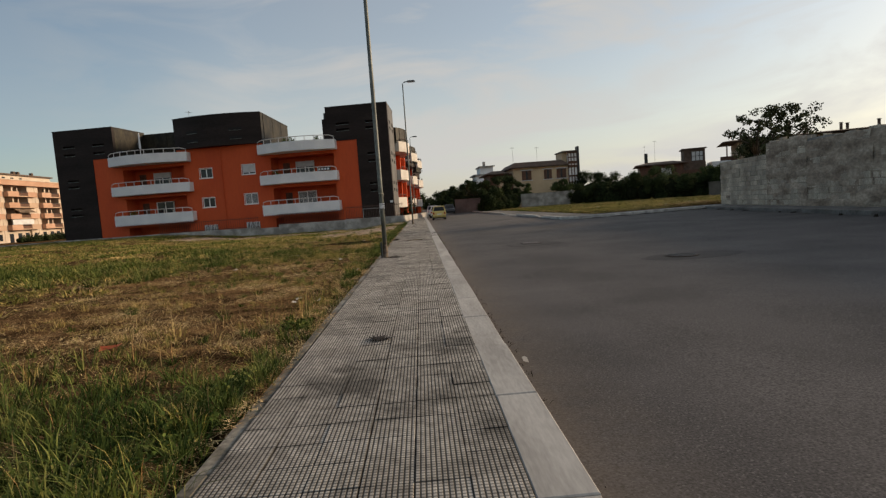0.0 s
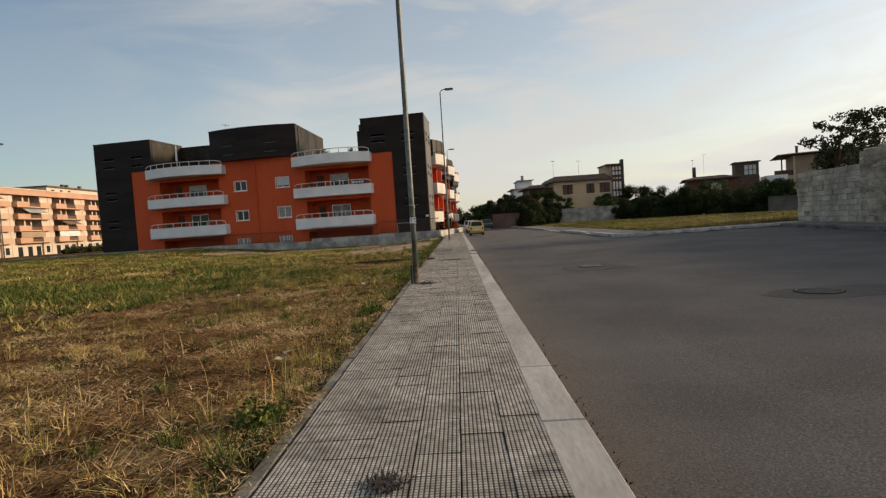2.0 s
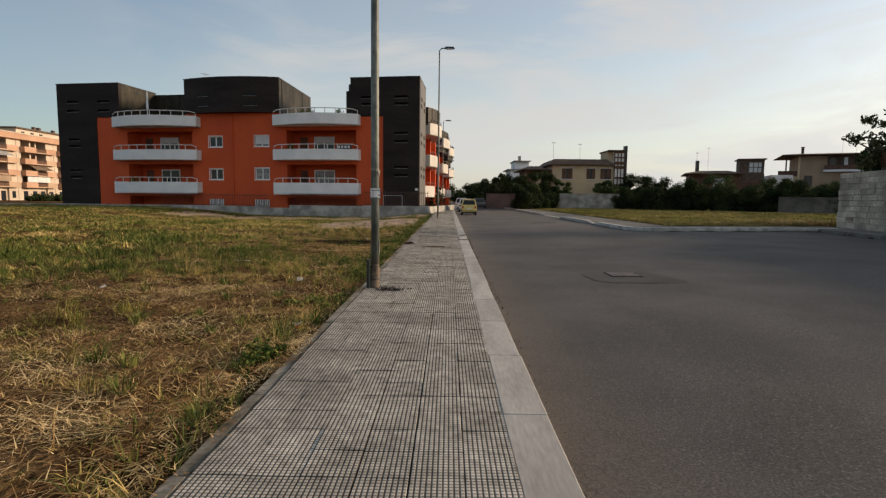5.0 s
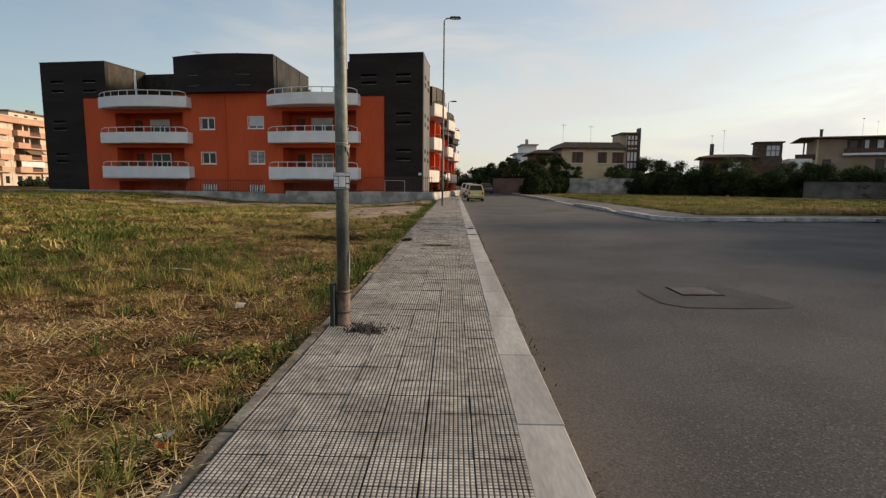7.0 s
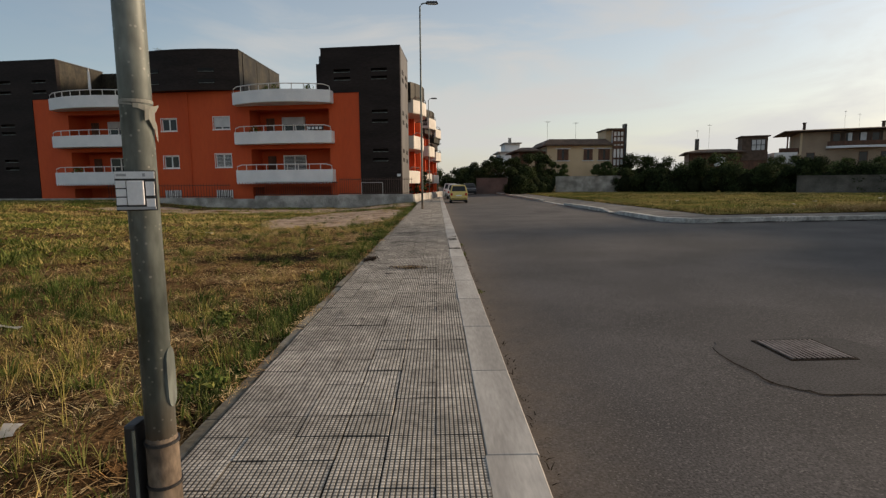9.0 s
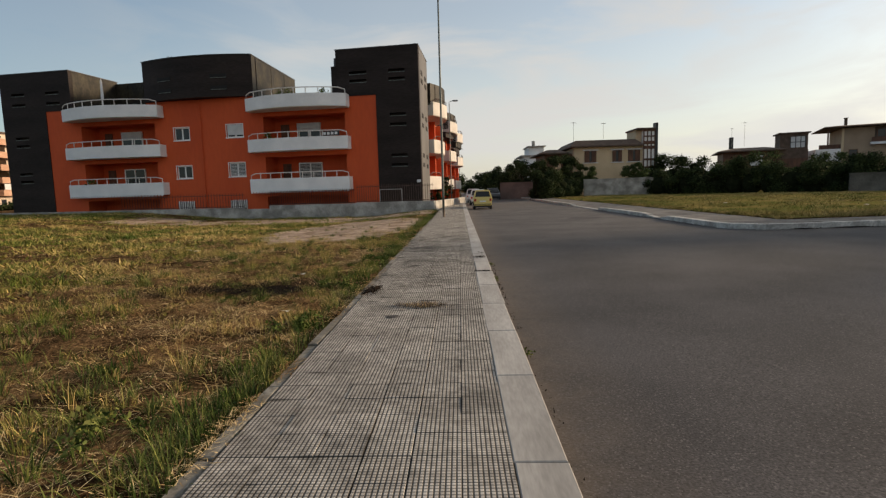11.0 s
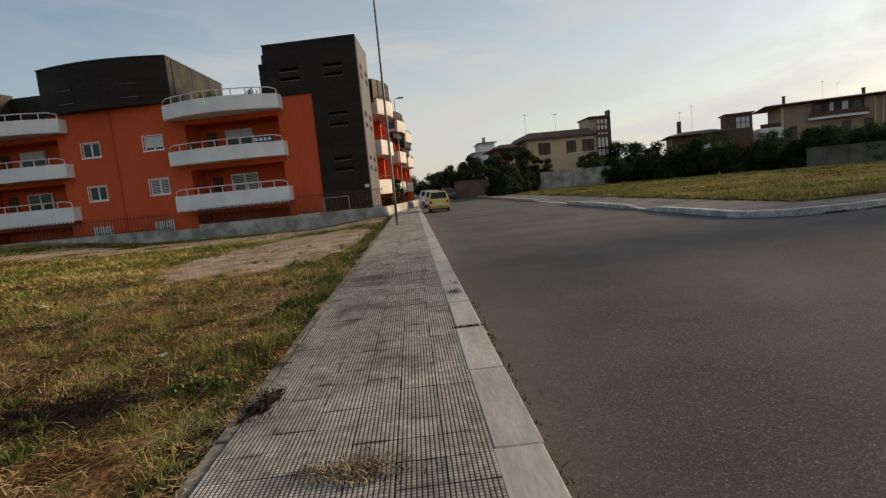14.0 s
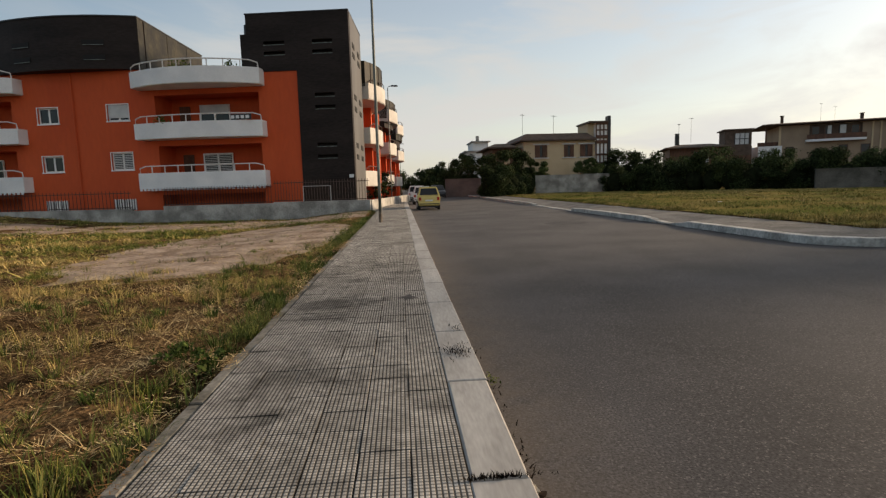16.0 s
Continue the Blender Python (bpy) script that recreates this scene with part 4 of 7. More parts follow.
def balcony(x0, x1, z0, z1, out, bulge, fringe=False, rail=0.42):
    """A curved balcony: slab, parapet, and a tube rail on posts."""
    n = 18
    outer = [(x0, 0.05)] + arc_front(x0, x1, bulge, n, -out) + [(x1, 0.05)]
    inner = [(x0 + 0.14, 0.05)] + [(x0 + 0.14 + (x1 - x0 - 0.28) * k / n, -out + 0.14 - bulge * (1 - (2 * k / n - 1) ** 2)) for k in range(n + 1)] + [(x1 - 0.14, 0.05)]
    bm = bmesh.new()
    prism(bm, outer + inner[::-1], z0, z1)
    bal = part("balcony", bm, M_WHITE, flats, "white curved balcony parapet")
    bm = bmesh.new()
    prism(bm, [(x0 + 0.05, 0.04)] + [(x0 + 0.05 + (x1 - x0 - 0.1) * k / n, -out + 0.05 - bulge * (1 - (2 * k / n - 1) ** 2)) for k in range(n + 1)] + [(x1 - 0.05, 0.04)], z0 - 0.03, z0 + 0.16)
    part("slab", bm, M_WHITE, bal)
    mid = [((o[0] + i[0]) / 2, (o[1] + i[1]) / 2) for o, i in zip(outer, inner)]
    r = 0.038
    path = [(mid[1][0], mid[1][1] + 0.02, z1)] + [(mid[1][0] + 0.02, mid[1][1], z1 + rail * 0.7)] + [(x, y, z1 + rail) for x, y in mid[2:-2]] + [(mid[-2][0] - 0.02, mid[-2][1], z1 + rail * 0.7), (mid[-2][0], mid[-2][1] + 0.02, z1)]
    bm = bmesh.new()
    tube(bm, path, r, 6)
    part("handrail", bm, M_RAIL, bal)
    for k in range(3, n + 1, 2):
        bm = bmesh.new()
        tube(bm, [(*mid[k], z1), (*mid[k], z1 + rail)], 0.032, 6)
        part("rail_post", bm, M_RAIL, bal)
    if fringe:
        bm = bmesh.new()
        L = x1 - x0
        m = int(L / 0.26)
        for k in range(m):
            u = (k + 0.5) / m
            y = -out - bulge * (1 - (2 * u - 1) ** 2)
            box(bm, x0 + u * L - 0.07, x0 + u * L + 0.07, y - 0.03, y + 0.03, z0 - 0.14, z0 + 0.02)
        tagged(part("drip_fringe", bm, M_WHITE, bal, "row of white teeth below the slab"), kind="stuff")
    return bal


for x0, x1 in ((-29.7, -21.0), (-13.45, -5.38)):
    balcony(x0, x1, 7.70, 8.62, 0.75, 1.15)
    balcony(x0, x1, 4.62, 5.55, 0.75, 0.55)
    balcony(x0, x1, 1.60, 2.55, 0.75, 0.35, fringe=True)
bm = bmesh.new()
tube(bm, [(-17.75, -0.06, 0.0), (-17.75, -0.06, 8.9)], 0.05, 8)
part("downpipe", bm, M_ORANGE, flats)

# street side of the building: set-back wing with stacked balconies
def side_wing(y0, y1, top, xo, levels):
    """Orange loggias behind deep white balconies, with a curved brown screen round the attic."""
    def at(y):
        return y * SKEW + xo
    n = 12
    ys = [y0 + 0.1 + (y1 - y0 - 0.2) * k / n for k in range(n + 1)]
    def rim(off, near_out, bulge):
        return [(at(y) + near_out + off + bulge * math.sin(math.pi * min(1.0, 0.10 + k / n)) ** 0.8, y) for k, y in enumerate(ys)]
    bm = bmesh.new()
    prism(bm, [(at(y0) - 0.9, y0), (at(y1) - 0.9, y1), (at(y1) - 6, y1), (at(y0) - 6, y0)], -0.9, top - 2.6)
    part("side_wing", bm, M_ORANGE, flats, "orange rendered loggia wall")
    bm = bmesh.new()
    prism(bm, [(at(y1) - 0.9, y1 - 0.25), (at(y1) + 0.35, y1 - 0.25), (at(y1) + 0.35, y1), (at(y1) - 0.9, y1)], -0.9, top - 2.6)
    part("cross_wall", bm, M_ORANGE, flats)
    ym = (y0 + y1) / 2
    bm = bmesh.new()
    prism(bm, [(at(ym) - 0.9, ym), (at(ym) + 0.1, ym), (at(ym) + 0.1, ym + 0.3), (at(ym) - 0.9, ym + 0.3)], -0.9, top - 2.6)
    part("cross_wall", bm, M_ORANGE, flats)
    screen = rim(-0.22, *levels[2])
    bm = bmesh.new()
    prism(bm, [(at(y0) - 5.0, y0 + 0.1)] + screen + [(at(y1) - 5.0, y1)], top - 1.75, top)
    part("attic_screen", bm, M_BROWN, flats, "curved brown sheet metal attic screen")
    bm = bmesh.new()
    prism(bm, [(at(y0) - 5.0, y0 + 0.2)] + rim(-0.5, *levels[2]) + [(at(y1) - 5.0, y1)], top - 2.6, top - 1.752)
    part("attic_base", bm, M_BLACK, flats)
    for k in range(1, n, 2):
        x, y = screen[k]
        boxpart("sheet_seam", (x - 0.02, x + 0.03, y - 0.03, y + 0.03, top - 1.74, top - 0.02), M_BLACK, flats)
    for z, shape in zip((1.45, 4.5, 7.6), levels):
        outer, inner = rim(0.0, *shape), rim(-0.15, *shape)
        bm = bmesh.new()
        prism(bm, [(at(y0) - 0.3, ys[0])] + outer + inner[::-1] + [(at(y0) - 0.3, ys[0] + 0.15)], z, z + 1.08)
        bal = part("balcony", bm, M_WHITE2, flats, "white curved balcony on the street side")
        bm = bmesh.new()
        prism(bm, [(at(y0) - 0.8, ys[0] + 0.02)] + [(x - 0.05, y) for x, y in outer] + [(at(y1) - 0.8, ys[-1] - 0.02)], z - 0.05, z + 0.14)
        part("slab", bm, M_WHITE2, bal)
        bm = bmesh.new()
        tube(bm, [(x - 0.07, y, z + 1.08 + (0.34 if 0 < k < n else 0)) for k, (x, y) in enumerate(outer)], 0.03, 6)
        part("handrail", bm, M_FENCE, bal)
        for k in range(1, n, 2):
            bm = bmesh.new()
            tube(bm, [(outer[k][0] - 0.07, outer[k][1], z + 1.06), (outer[k][0] - 0.07, outer[k][1], z + 1.42)], 0.022, 5)
            part("rail_post", bm, M_FENCE, bal)
        for yy in (ym - 1.7, ym + 1.7):
            ob = boxpart("balcony_door", (-0.04, 0.06, -0.55, 0.55, 0, 2.15), M_GLASS, flats)
            ob.matrix_basis = pose(at(yy) - 0.9, yy, z + 0.16, 0, 0, 6)


STEPPED = ((-0.42, 1.07), (0.07, 0.98), (-0.13, 1.48))
side_wing(5.45, 13.8, 10.2, 0.0, STEPPED)
side_wing(18.5, 27.0, 9.6, 0.0, ((0.10, 0.85), (0.45, 0.85), (0.55, 0.95)))
side_wing(30.5, 39.0, 8.6, 0.2, ((0.10, 0.85), (0.45, 0.85), (0.45, 0.85)))

# aerials on the roof
def aerial(x, y, z, hh, parent=None, name="roof_aerial", label="thin metal television aerial on a roof"):
    a = thing(name, pose(x, y, z, 0, 0, random.uniform(0, 60)), label, "aerial", "roof aerials")
    bm = bmesh.new()
    tube(bm, [(0, 0, 0), (0, 0, hh)], 0.018, 6)
    part("mast", bm, M_GALV, a)
    bm = bmesh.new()
    tube(bm, [(-0.4, 0, hh - 0.15), (0.4, 0, hh - 0.15)], 0.015, 5)
    for k in range(6):
        tube(bm, [(-0.35 + 0.14 * k, -0.2, hh - 0.15), (-0.35 + 0.14 * k, 0.2, hh - 0.15)], 0.010, 4)
    part("antenna", bm, M_GALV, a)
    return a


def on_flats(x, y, z):
    p = FLATS @ Vector((x, y, z))
    return p.x, p.y, p.z


aerial(*on_flats(-24.2, 6.0, 11.75), 2.4)

# small things on the terraces
parasol = thing("folded_parasol", FLATS @ pose(-26.6, 0.2, 7.79), "folded white parasol standing on a roof terrace", "parasol")
bm = bmesh.new()
tube(bm, [(0, 0, 0), (0, 0, 3.3)], 0.035, 8)
part("pole", bm, M_FRAME, parasol)
bm = bmesh.new()
tube(bm, [(0, 0, 1.7), (0, 0, 2.1), (0, 0, 3.1), (0, 0, 3.35)], [0.11, 0.10, 0.07, 0.02], 8)
part("canopy", bm, M_WHITE, parasol)
boxpart("base", (-0.25, 0.25, -0.25, 0.25, 0.0, 0.08), M_CONC, parasol)
for k, (x, y, z) in enumerate(((-10.3, -1.2, 7.87), (-9.6, -1.25, 7.87), (-7.1, -0.8, 7.87), (-11.6, -0.9, 4.79), (-27.6, -0.7, 1.77))):
    pot = thing("potted_plant", FLATS @ pose(x, y, z), "small potted plant behind a balcony parapet", "plant", "potted plants")
    bm = bmesh.new()
    tube(bm, [(0, 0, 0), (0, 0, 0.40)], [0.14, 0.20], 10)
    part("pot", bm, M_TERRA, pot)
    random.seed(200 + k)
    bm = bmesh.new()
    for q in range(70):
        a, e, r = random.uniform(0, 6.28), random.uniform(-0.2, 1.3), random.uniform(0.2, 0.55)
        p = Vector((math.cos(a) * math.cos(e) * r * 0.8, math.sin(a) * math.cos(e) * r * 0.8, 0.75 + math.sin(e) * r))
        d = Vector((random.uniform(-1, 1), random.uniform(-1, 1), random.uniform(-0.6, 1))).normalized()
        s = d.orthogonal().normalized() * 0.045
        bm.faces.new([bm.verts.new(p - d * 0.10), bm.verts.new(p + s), bm.verts.new(p + d * 0.10), bm.verts.new(p - s)])
    tube(bm, [(0, 0, 0.38), (0, 0, 0.8)], 0.03, 5)
    part("foliage", bm, M_GREEN, pot)
banner = boxpart("sheet_on_rail", (-7.3, -5.9, -1.05, -1.03, 5.56, 5.90), M_DARK, None)
banner.matrix_basis = FLATS.copy()
tagged(banner, "dark cloth sign with pale marks on a balcony rail", "cloth sign")
for k in range(4):
    boxpart("pale_mark", (-7.15 + 0.3 * k, -6.95 + 0.3 * k, -1.062, -1.052, 5.64, 5.82), M_SIGNW, banner)

# boundary wall with railings
yard = thing("boundary_wall", FLATS, "low grey concrete boundary wall with iron railings", "wall", kind="structure")
def low_wall_piece(x0, x1, top, y=-1.35):
    bm = bmesh.new()
    box(bm, x0, x1, y - 0.12, y + 0.12, -1.2, top)
    return part("wall_panel", bm, M_CONC, yard, bevel=0.015)


low_wall_piece(-47.0, -36.3, 0.35)
low_wall_piece(-36.29, -13.6, 0.40)
low_wall_piece(-11.6, -4.75, 0.52)
low_wall_piece(-4.74, 1.15, 0.58)
low_wall_piece(-13.6, -11.6, 0.28)
bm = bmesh.new()
box(bm, 0.95, 1.2, -1.2, 22, -1.2, 0.55)
side_low = part("wall_panel", bm, M_CONC, yard)
def bars(x0, x1, z0, z1, y=-1.35, step=0.17):
    n = int((x1 - x0) / step)
    me = None
    for k in range(n):
        x = x0 + (k + 0.5) * (x1 - x0) / n
        if me is None:
            bm = bmesh.new()
            box(bm, -0.011, 0.011, -0.011, 0.011, 0, z1 - z0)
            me = mesh_of("bar", bm, M_FENCE)
        ob = new("bar", me)
        ob.parent = yard
        ob.matrix_basis = pose(x, y, z0)
    boxpart("fence_rail", (x0, x1, y - 0.02, y + 0.02, z1 - 0.16, z1 - 0.12), M_FENCE, yard)
    boxpart("fence_rail", (x0, x1, y - 0.02, y + 0.02, z0 + 0.06, z0 + 0.10), M_FENCE, yard)


bars(-24.5, -13.7, 0.40, 1.50, step=0.24)
bars(-11.6, -4.8, 0.52, 1.65)
bars(-4.7, 1.1, 0.58, 1.85)
bm = bmesh.new()
for b in ((-2.9, -1.2, -1.43, -1.40, 1.46, 1.50), (-2.9, -2.86, -1.43, -1.40, 0.6, 1.46), (-1.24, -1.2, -1.43, -1.40, 0.6, 1.46)):
    box(bm, *b)
part("gate_frame", bm, M_SIGNG, yard)
boxpart("house_plate", (-0.35, -0.08, -0.10, -0.062, 1.95, 2.15), M_SIGNW, flats, "small white plate")


# ---- the old limestone wall ----
old_wall = thing("stone_wall", pose(17.6, 32.7, 0.2, 0, 0, 0), "tall weathered limestone block wall by the road", "wall", kind="structure")
WALL_DIR = Vector((15.3 - 17.6, 18.95 - 32.7, 0)).normalized()
WALL_ANG = math.degrees(math.atan2(WALL_DIR.y, WALL_DIR.x))
old_wall.matrix_basis = pose(17.6, 32.7, 0.18, 0, 0, WALL_ANG)
# local x runs along the wall towards the near end, local y points away from the road
PARTS_OF_WALL = [(0.0, 5.6, 2.36), (5.6, 9.0, 2.92), (9.0, 10.6, 2.76), (10.6, 13.0, 2.68), (13.0, 40.0, 2.66)]
for a, b, hgt in PARTS_OF_WALL:
    boxpart("wall_core", (a + 0.01, b, 0.045, 0.40, -0.6, hgt - 0.05), M_MORTAR, old_wall)

# crumbling plaster over the taller stretch, thin enough to let courses show through
def plaster_coat(x0, x1, z0, z1, step, seed, back=0.0):
    nx, nz = int((x1 - x0) / step), int((z1 - z0) / step)
    verts, faces = [], []
    for j in range(nz + 1):
        for i in range(nx + 1):
            x, z = x0 + (x1 - x0) * i / nx, z0 + (z1 - z0) * j / nz
            q = noise.noise(Vector((x * 0.35, z * 2.4, seed))) + 0.55 * noise.noise(Vector((x * 1.2, z * 5.0, seed + 5))) + 0.3 * noise.noise(Vector((x * 5, z * 7, seed + 9)))
            verts.append((x, 0.012 + back - 0.05 * q - 0.018 * (z > 1.2), z))
    for j in range(nz):
        for i in range(nx):
            a = j * (nx + 1) + i
            faces.append((a, a + 1, a + nx + 2, a + nx + 1))
    ob = soup("plaster", np.array(verts), np.array(faces), M_PLASTER, "crumbling pinkish grey plaster", kind="", parent=old_wall)
    for p in ob.data.polygons:
        p.use_smooth = True


plaster_coat(5.58, 9.06, -0.2, 2.88, 0.12, 1.0)
plaster_coat(8.94, 13.08, -0.2, 2.62, 0.12, 2.0)
plaster_coat(12.92, 26.0, -0.2, 2.58, 0.14, 3.0)
plaster_coat(0.02, 5.58, -0.2, 1.30, 0.12, 4.0, 0.045)
wall_walk = boxpart("pavement_by_wall", (-0.6, 40, -1.35, 0.03, -0.7, -0.03), M_PAVE, None, bevel=0.02)
wall_walk.matrix_basis = old_wall.matrix_basis.copy()
tagged(wall_walk, "narrow pale pavement with a kerb below the stone wall", "pavement", kind="structure")


# ---- houses across the meadow ----
def simple_window(parent, x0, x1, z0, z1, y, shutters=True):
    w = part_empty("window_unit", parent)
    boxpart("pane", (x0, x1, y - 0.01, y + 0.05, z0, z1), M_GLASS, w)
    bm = bmesh.new()
    t = 0.10
    for b in ((x0 - t, x1 + t, y - 0.05, y - 0.012, z1, z1 + t), (x0 - t, x1 + t, y - 0.08, y - 0.012, z0 - t, z0), (x0 - t, x0, y - 0.05, y - 0.012, z0, z1), (x1, x1 + t, y - 0.05, y - 0.012, z0, z1)):
        box(bm, *b)
    part("window_frame", bm, M_WOOD, w)
    if shutters:
        m = (x0 + x1) / 2
        for a, b in ((x0 - 0.10, m - 0.16), (m + 0.16, x1 + 0.10)):
            boxpart("shutter", (a, b, y - 0.10, y - 0.055, z0 + 0.02, z1 - 0.02), M_WOOD, w)
        boxpart("lintel", (x0 - 0.35, x1 + 0.35, y - 0.09, y - 0.003, z1 + 0.10, z1 + 0.26), M_SHUTTER, w)
        boxpart("window_sill", (x0 - 0.3, x1 + 0.3, y - 0.16, y - 0.003, z0 - 0.20, z0 - 0.102), M_SHUTTER, w)


def hip_roof(bm, x0, x1, y0, y1, z0, z1, inset):
    lo = [bm.verts.new(p) for p in ((x0, y0, z0), (x1, y0, z0), (x1, y1, z0), (x0, y1, z0))]
    lo2 = [bm.verts.new((v.co.x, v.co.y, z0 + 0.15)) for v in lo]
    hi = [bm.verts.new(p) for p in ((x0 + inset, y0 + inset, z1), (x1 - inset, y0 + inset, z1), (x1 - inset, y1 - inset, z1), (x0 + inset, y1 - inset, z1))]
    bm.faces.new(lo[::-1])
    bm.faces.new(hi)
    for r, s in ((lo, lo2), (lo2, hi)):
        for k in range(4):
            bm.faces.new((r[k], r[(k + 1) % 4], s[(k + 1) % 4], s[k]))


villa = thing("villa", pose(15.1, 86.0, 0.3), "beige rendered villa with brown shutters and a hipped roof", "house")
bm = bmesh.new()
box(bm, 0, 9.0, 0, 10, -0.5, 6.0)
part("wall", bm, M_BEIGE, villa)
bm = bmesh.new()
hip_roof(bm, -0.6, 8.7, -0.7, 10.8, 5.95, 6.85, 0.9)
part("roof", bm, M_ROOF, villa)
for x0, x1 in ((1.45, 2.75), (5.0, 6.0), (7.0, 8.3)):
    simple_window(villa, x0, x1, 4.1, 5.4, 0.0)
bm = bmesh.new()
box(bm, -3.6, 0, 1.0, 9, -0.5, 5.3)
part("side_wing", bm, M_WOOD, villa, "shaded brown porch wing")
bm = bmesh.new()
hip_roof(bm, -4.4, -0.62, 0.2, 9.6, 5.25, 5.85, 1.2)
part("wing_roof", bm, M_ROOF, villa)
boxpart("porch_door", (-2.2, -1.5, 0.93, 0.998, 2.6, 4.6), M_BEIGE, villa)
boxpart("stair_tower", (7.95, 8.72, 0.4, 4.0, 6.0, 7.95), M_BEIGE, villa)
# solid white box: the bright sky behind the glazing is painted as its colour
boxpart("glass_tower", (8.75, 10.15, -0.3, 3.4, -0.5, 7.95), M_FRAME, villa, "glazed stair tower, white for the sky seen through it, with dark frame")
bm = bmesh.new()
for x in (8.75, 9.22, 9.68, 10.15):
    box(bm, x - 0.06, x + 0.06, -0.40, -0.302, 0.5, 7.93)
for z, t in ((1.2, 0.1), (2.2, 0.1), (3.2, 0.1), (4.2, 0.12), (5.7, 0.2), (6.3, 0.2), (7.1, 0.08), (7.85, 0.12)):
    box(bm, 8.70, 10.2, -0.41, -0.303, z - t, z + t)
part("tower_frame", bm, M_WOOD, villa)
boxpart("tower_roof", (7.8, 10.16, -0.6, 4.2, 7.96, 8.15), M_ROOF, villa)
boxpart("flue", (10.18, 10.5, -0.45, 0.5, -0.5, 8.75), M_DARK, villa, "tall dark stack beside the glazed tower")
aerial(15.9, 90, 7.1, 2.9)
aerial(19.9, 90, 7.1, 2.7)

white_house = thing("white_house", pose(15.0, 131, 0.3), "white stepped house behind dark trees", "house")
boxpart("wall", (-0.9, 4.6, 0, 9, -0.5, 7.6), M_WHITE, white_house)
boxpart("upper_storey", (0.2, 3.4, 0.5, 8, 7.6, 9.6), M_WHITE, white_house)
boxpart("roof_slab", (-1.6, 5.2, -0.9, 9.5, 7.601, 7.85), M_CONC, white_house)
boxpart("roof_slab", (-0.1, 3.8, -0.2, 8.3, 9.601, 9.8), M_CONC, white_house)
boxpart("balcony", (-1.8, 2.0, -1.2, 0.0, 4.9, 5.8), M_WHITE, white_house)
boxpart("chimney", (1.0, 1.6, 1, 1.6, 9.8, 10.9), M_CONC, white_house)

flat_house = thing("flat_roof_house", pose(39.5, 109.2, 0.3, 0, 0, -20), "low brown flat-roofed house with a small roof tower", "house")
boxpart("wall", (5.2, 17.2, 0, 9, -0.5, 5.9), M_WOOD, flat_house)
bm = bmesh.new()
hip_roof(bm, 4.3, 14.0, -1.2, 10, 5.9, 6.6, 2.5)
part("roof", bm, M_ROOF, flat_house)
boxpart("white_panel", (9.2, 11.0, -0.06, -0.002, 3.6, 5.2), M_SHUTTER, flat_house)
boxpart("roof_tower", (13.3, 17.1, -0.1, 4, 4.5, 8.4), M_ROOF, flat_house)
boxpart("tower_window", (14.7, 16.7, -0.18, -0.101, 6.2, 7.9), M_SHUTTER, flat_house)
bm = bmesh.new()
for x in (14.7, 15.4, 16.1, 16.7):
    box(bm, x - 0.05, x + 0.05, -0.25, -0.181, 6.2, 7.9)
box(bm, 14.7, 16.7, -0.25, -0.181, 7.0, 7.1)
part("tower_mullion", bm, M_DARK, flat_house)
boxpart("tower_roof", (13.0, 17.4, -0.5, 4.4, 8.41, 8.6), M_ROOF, flat_house)
boxpart("chimney", (6.3, 6.9, 2, 2.8, 6.6, 8.5), M_DARK, flat_house)
boxpart("white_annex", (18.6, 22.0, 2, 8, -0.5, 5.8), M_WHITE, flat_house, "white annex")
aerial(44.0, 104, 6.9, 3.0)
aerial(46.0, 104, 6.9, 3.9)

big_house = thing("terraced_house", pose(71.0, 118.0, 0.3, 0, 0, -25), "two-storey tan house with long balconies and a dark roof", "house")
boxpart("wall", (0, 34, 0, 12, -0.5, 10.3), M_TAN, big_house)
bm = bmesh.new()
hip_roof(bm, -3.0, 35, -1.7, 13, 10.4, 10.85, 2.5)
part("roof", bm, M_ROOF, big_house)
boxpart("corner_pier", (-0.05, 0.30, -0.12, -0.002, -0.5, 10.2), M_BEIGE, big_house)
boxpart("terrace", (-3.4, -0.01, 0.5, 8, -0.5, 6.3), M_BEIGE, big_house)
boxpart("terrace_parapet", (-3.4, -0.06, 0.3, 0.495, 6.3, 7.4), M_WOOD, big_house)
boxpart("terrace_post", (-2.2, -1.95, 0.1, 0.29, 6.3, 10.3), M_WOOD, big_house)
for x0, x1 in ((4.2, 13.2), (17.0, 26.5)):
    n = 10
    rim = [(x0 + (x1 - x0) * k / n, -1.0 - 0.6 * (1 - (2 * k / n - 1) ** 2)) for k in range(n + 1)]
    bm = bmesh.new()
    prism(bm, [(x0, -0.003)] + rim + [(x1, -0.003)], 7.1, 7.5)
    b = part("balcony", bm, M_WHITE, big_house, "curved balcony with a white edge")
    bm = bmesh.new()
    prism(bm, rim + [(x, y + 0.1) for x, y in rim[::-1]], 7.502, 8.35)
    part("balcony_rail", bm, M_WOOD, b)
    boxpart("loggia_shade", (x0 + 0.6, x1 - 0.4, -0.04, 0.05, 7.52, 10.2), M_LOGGIA, big_house)
    for k in range(4):
        xx = x0 + 1.0 + k * 2.0
        simple_window(big_house, xx, xx + 1.1, 7.7, 9.8, -0.045, False)
    boxpart("curtain", (x0 + 3.3, x0 + 3.9, -0.30, -0.22, 8.3, 9.9), M_SHUTTER, big_house)
    boxpart("curtain", (x0 + 5.2, x0 + 6.1, -0.30, -0.22, 8.3, 9.9), M_SHUTTER, big_house)
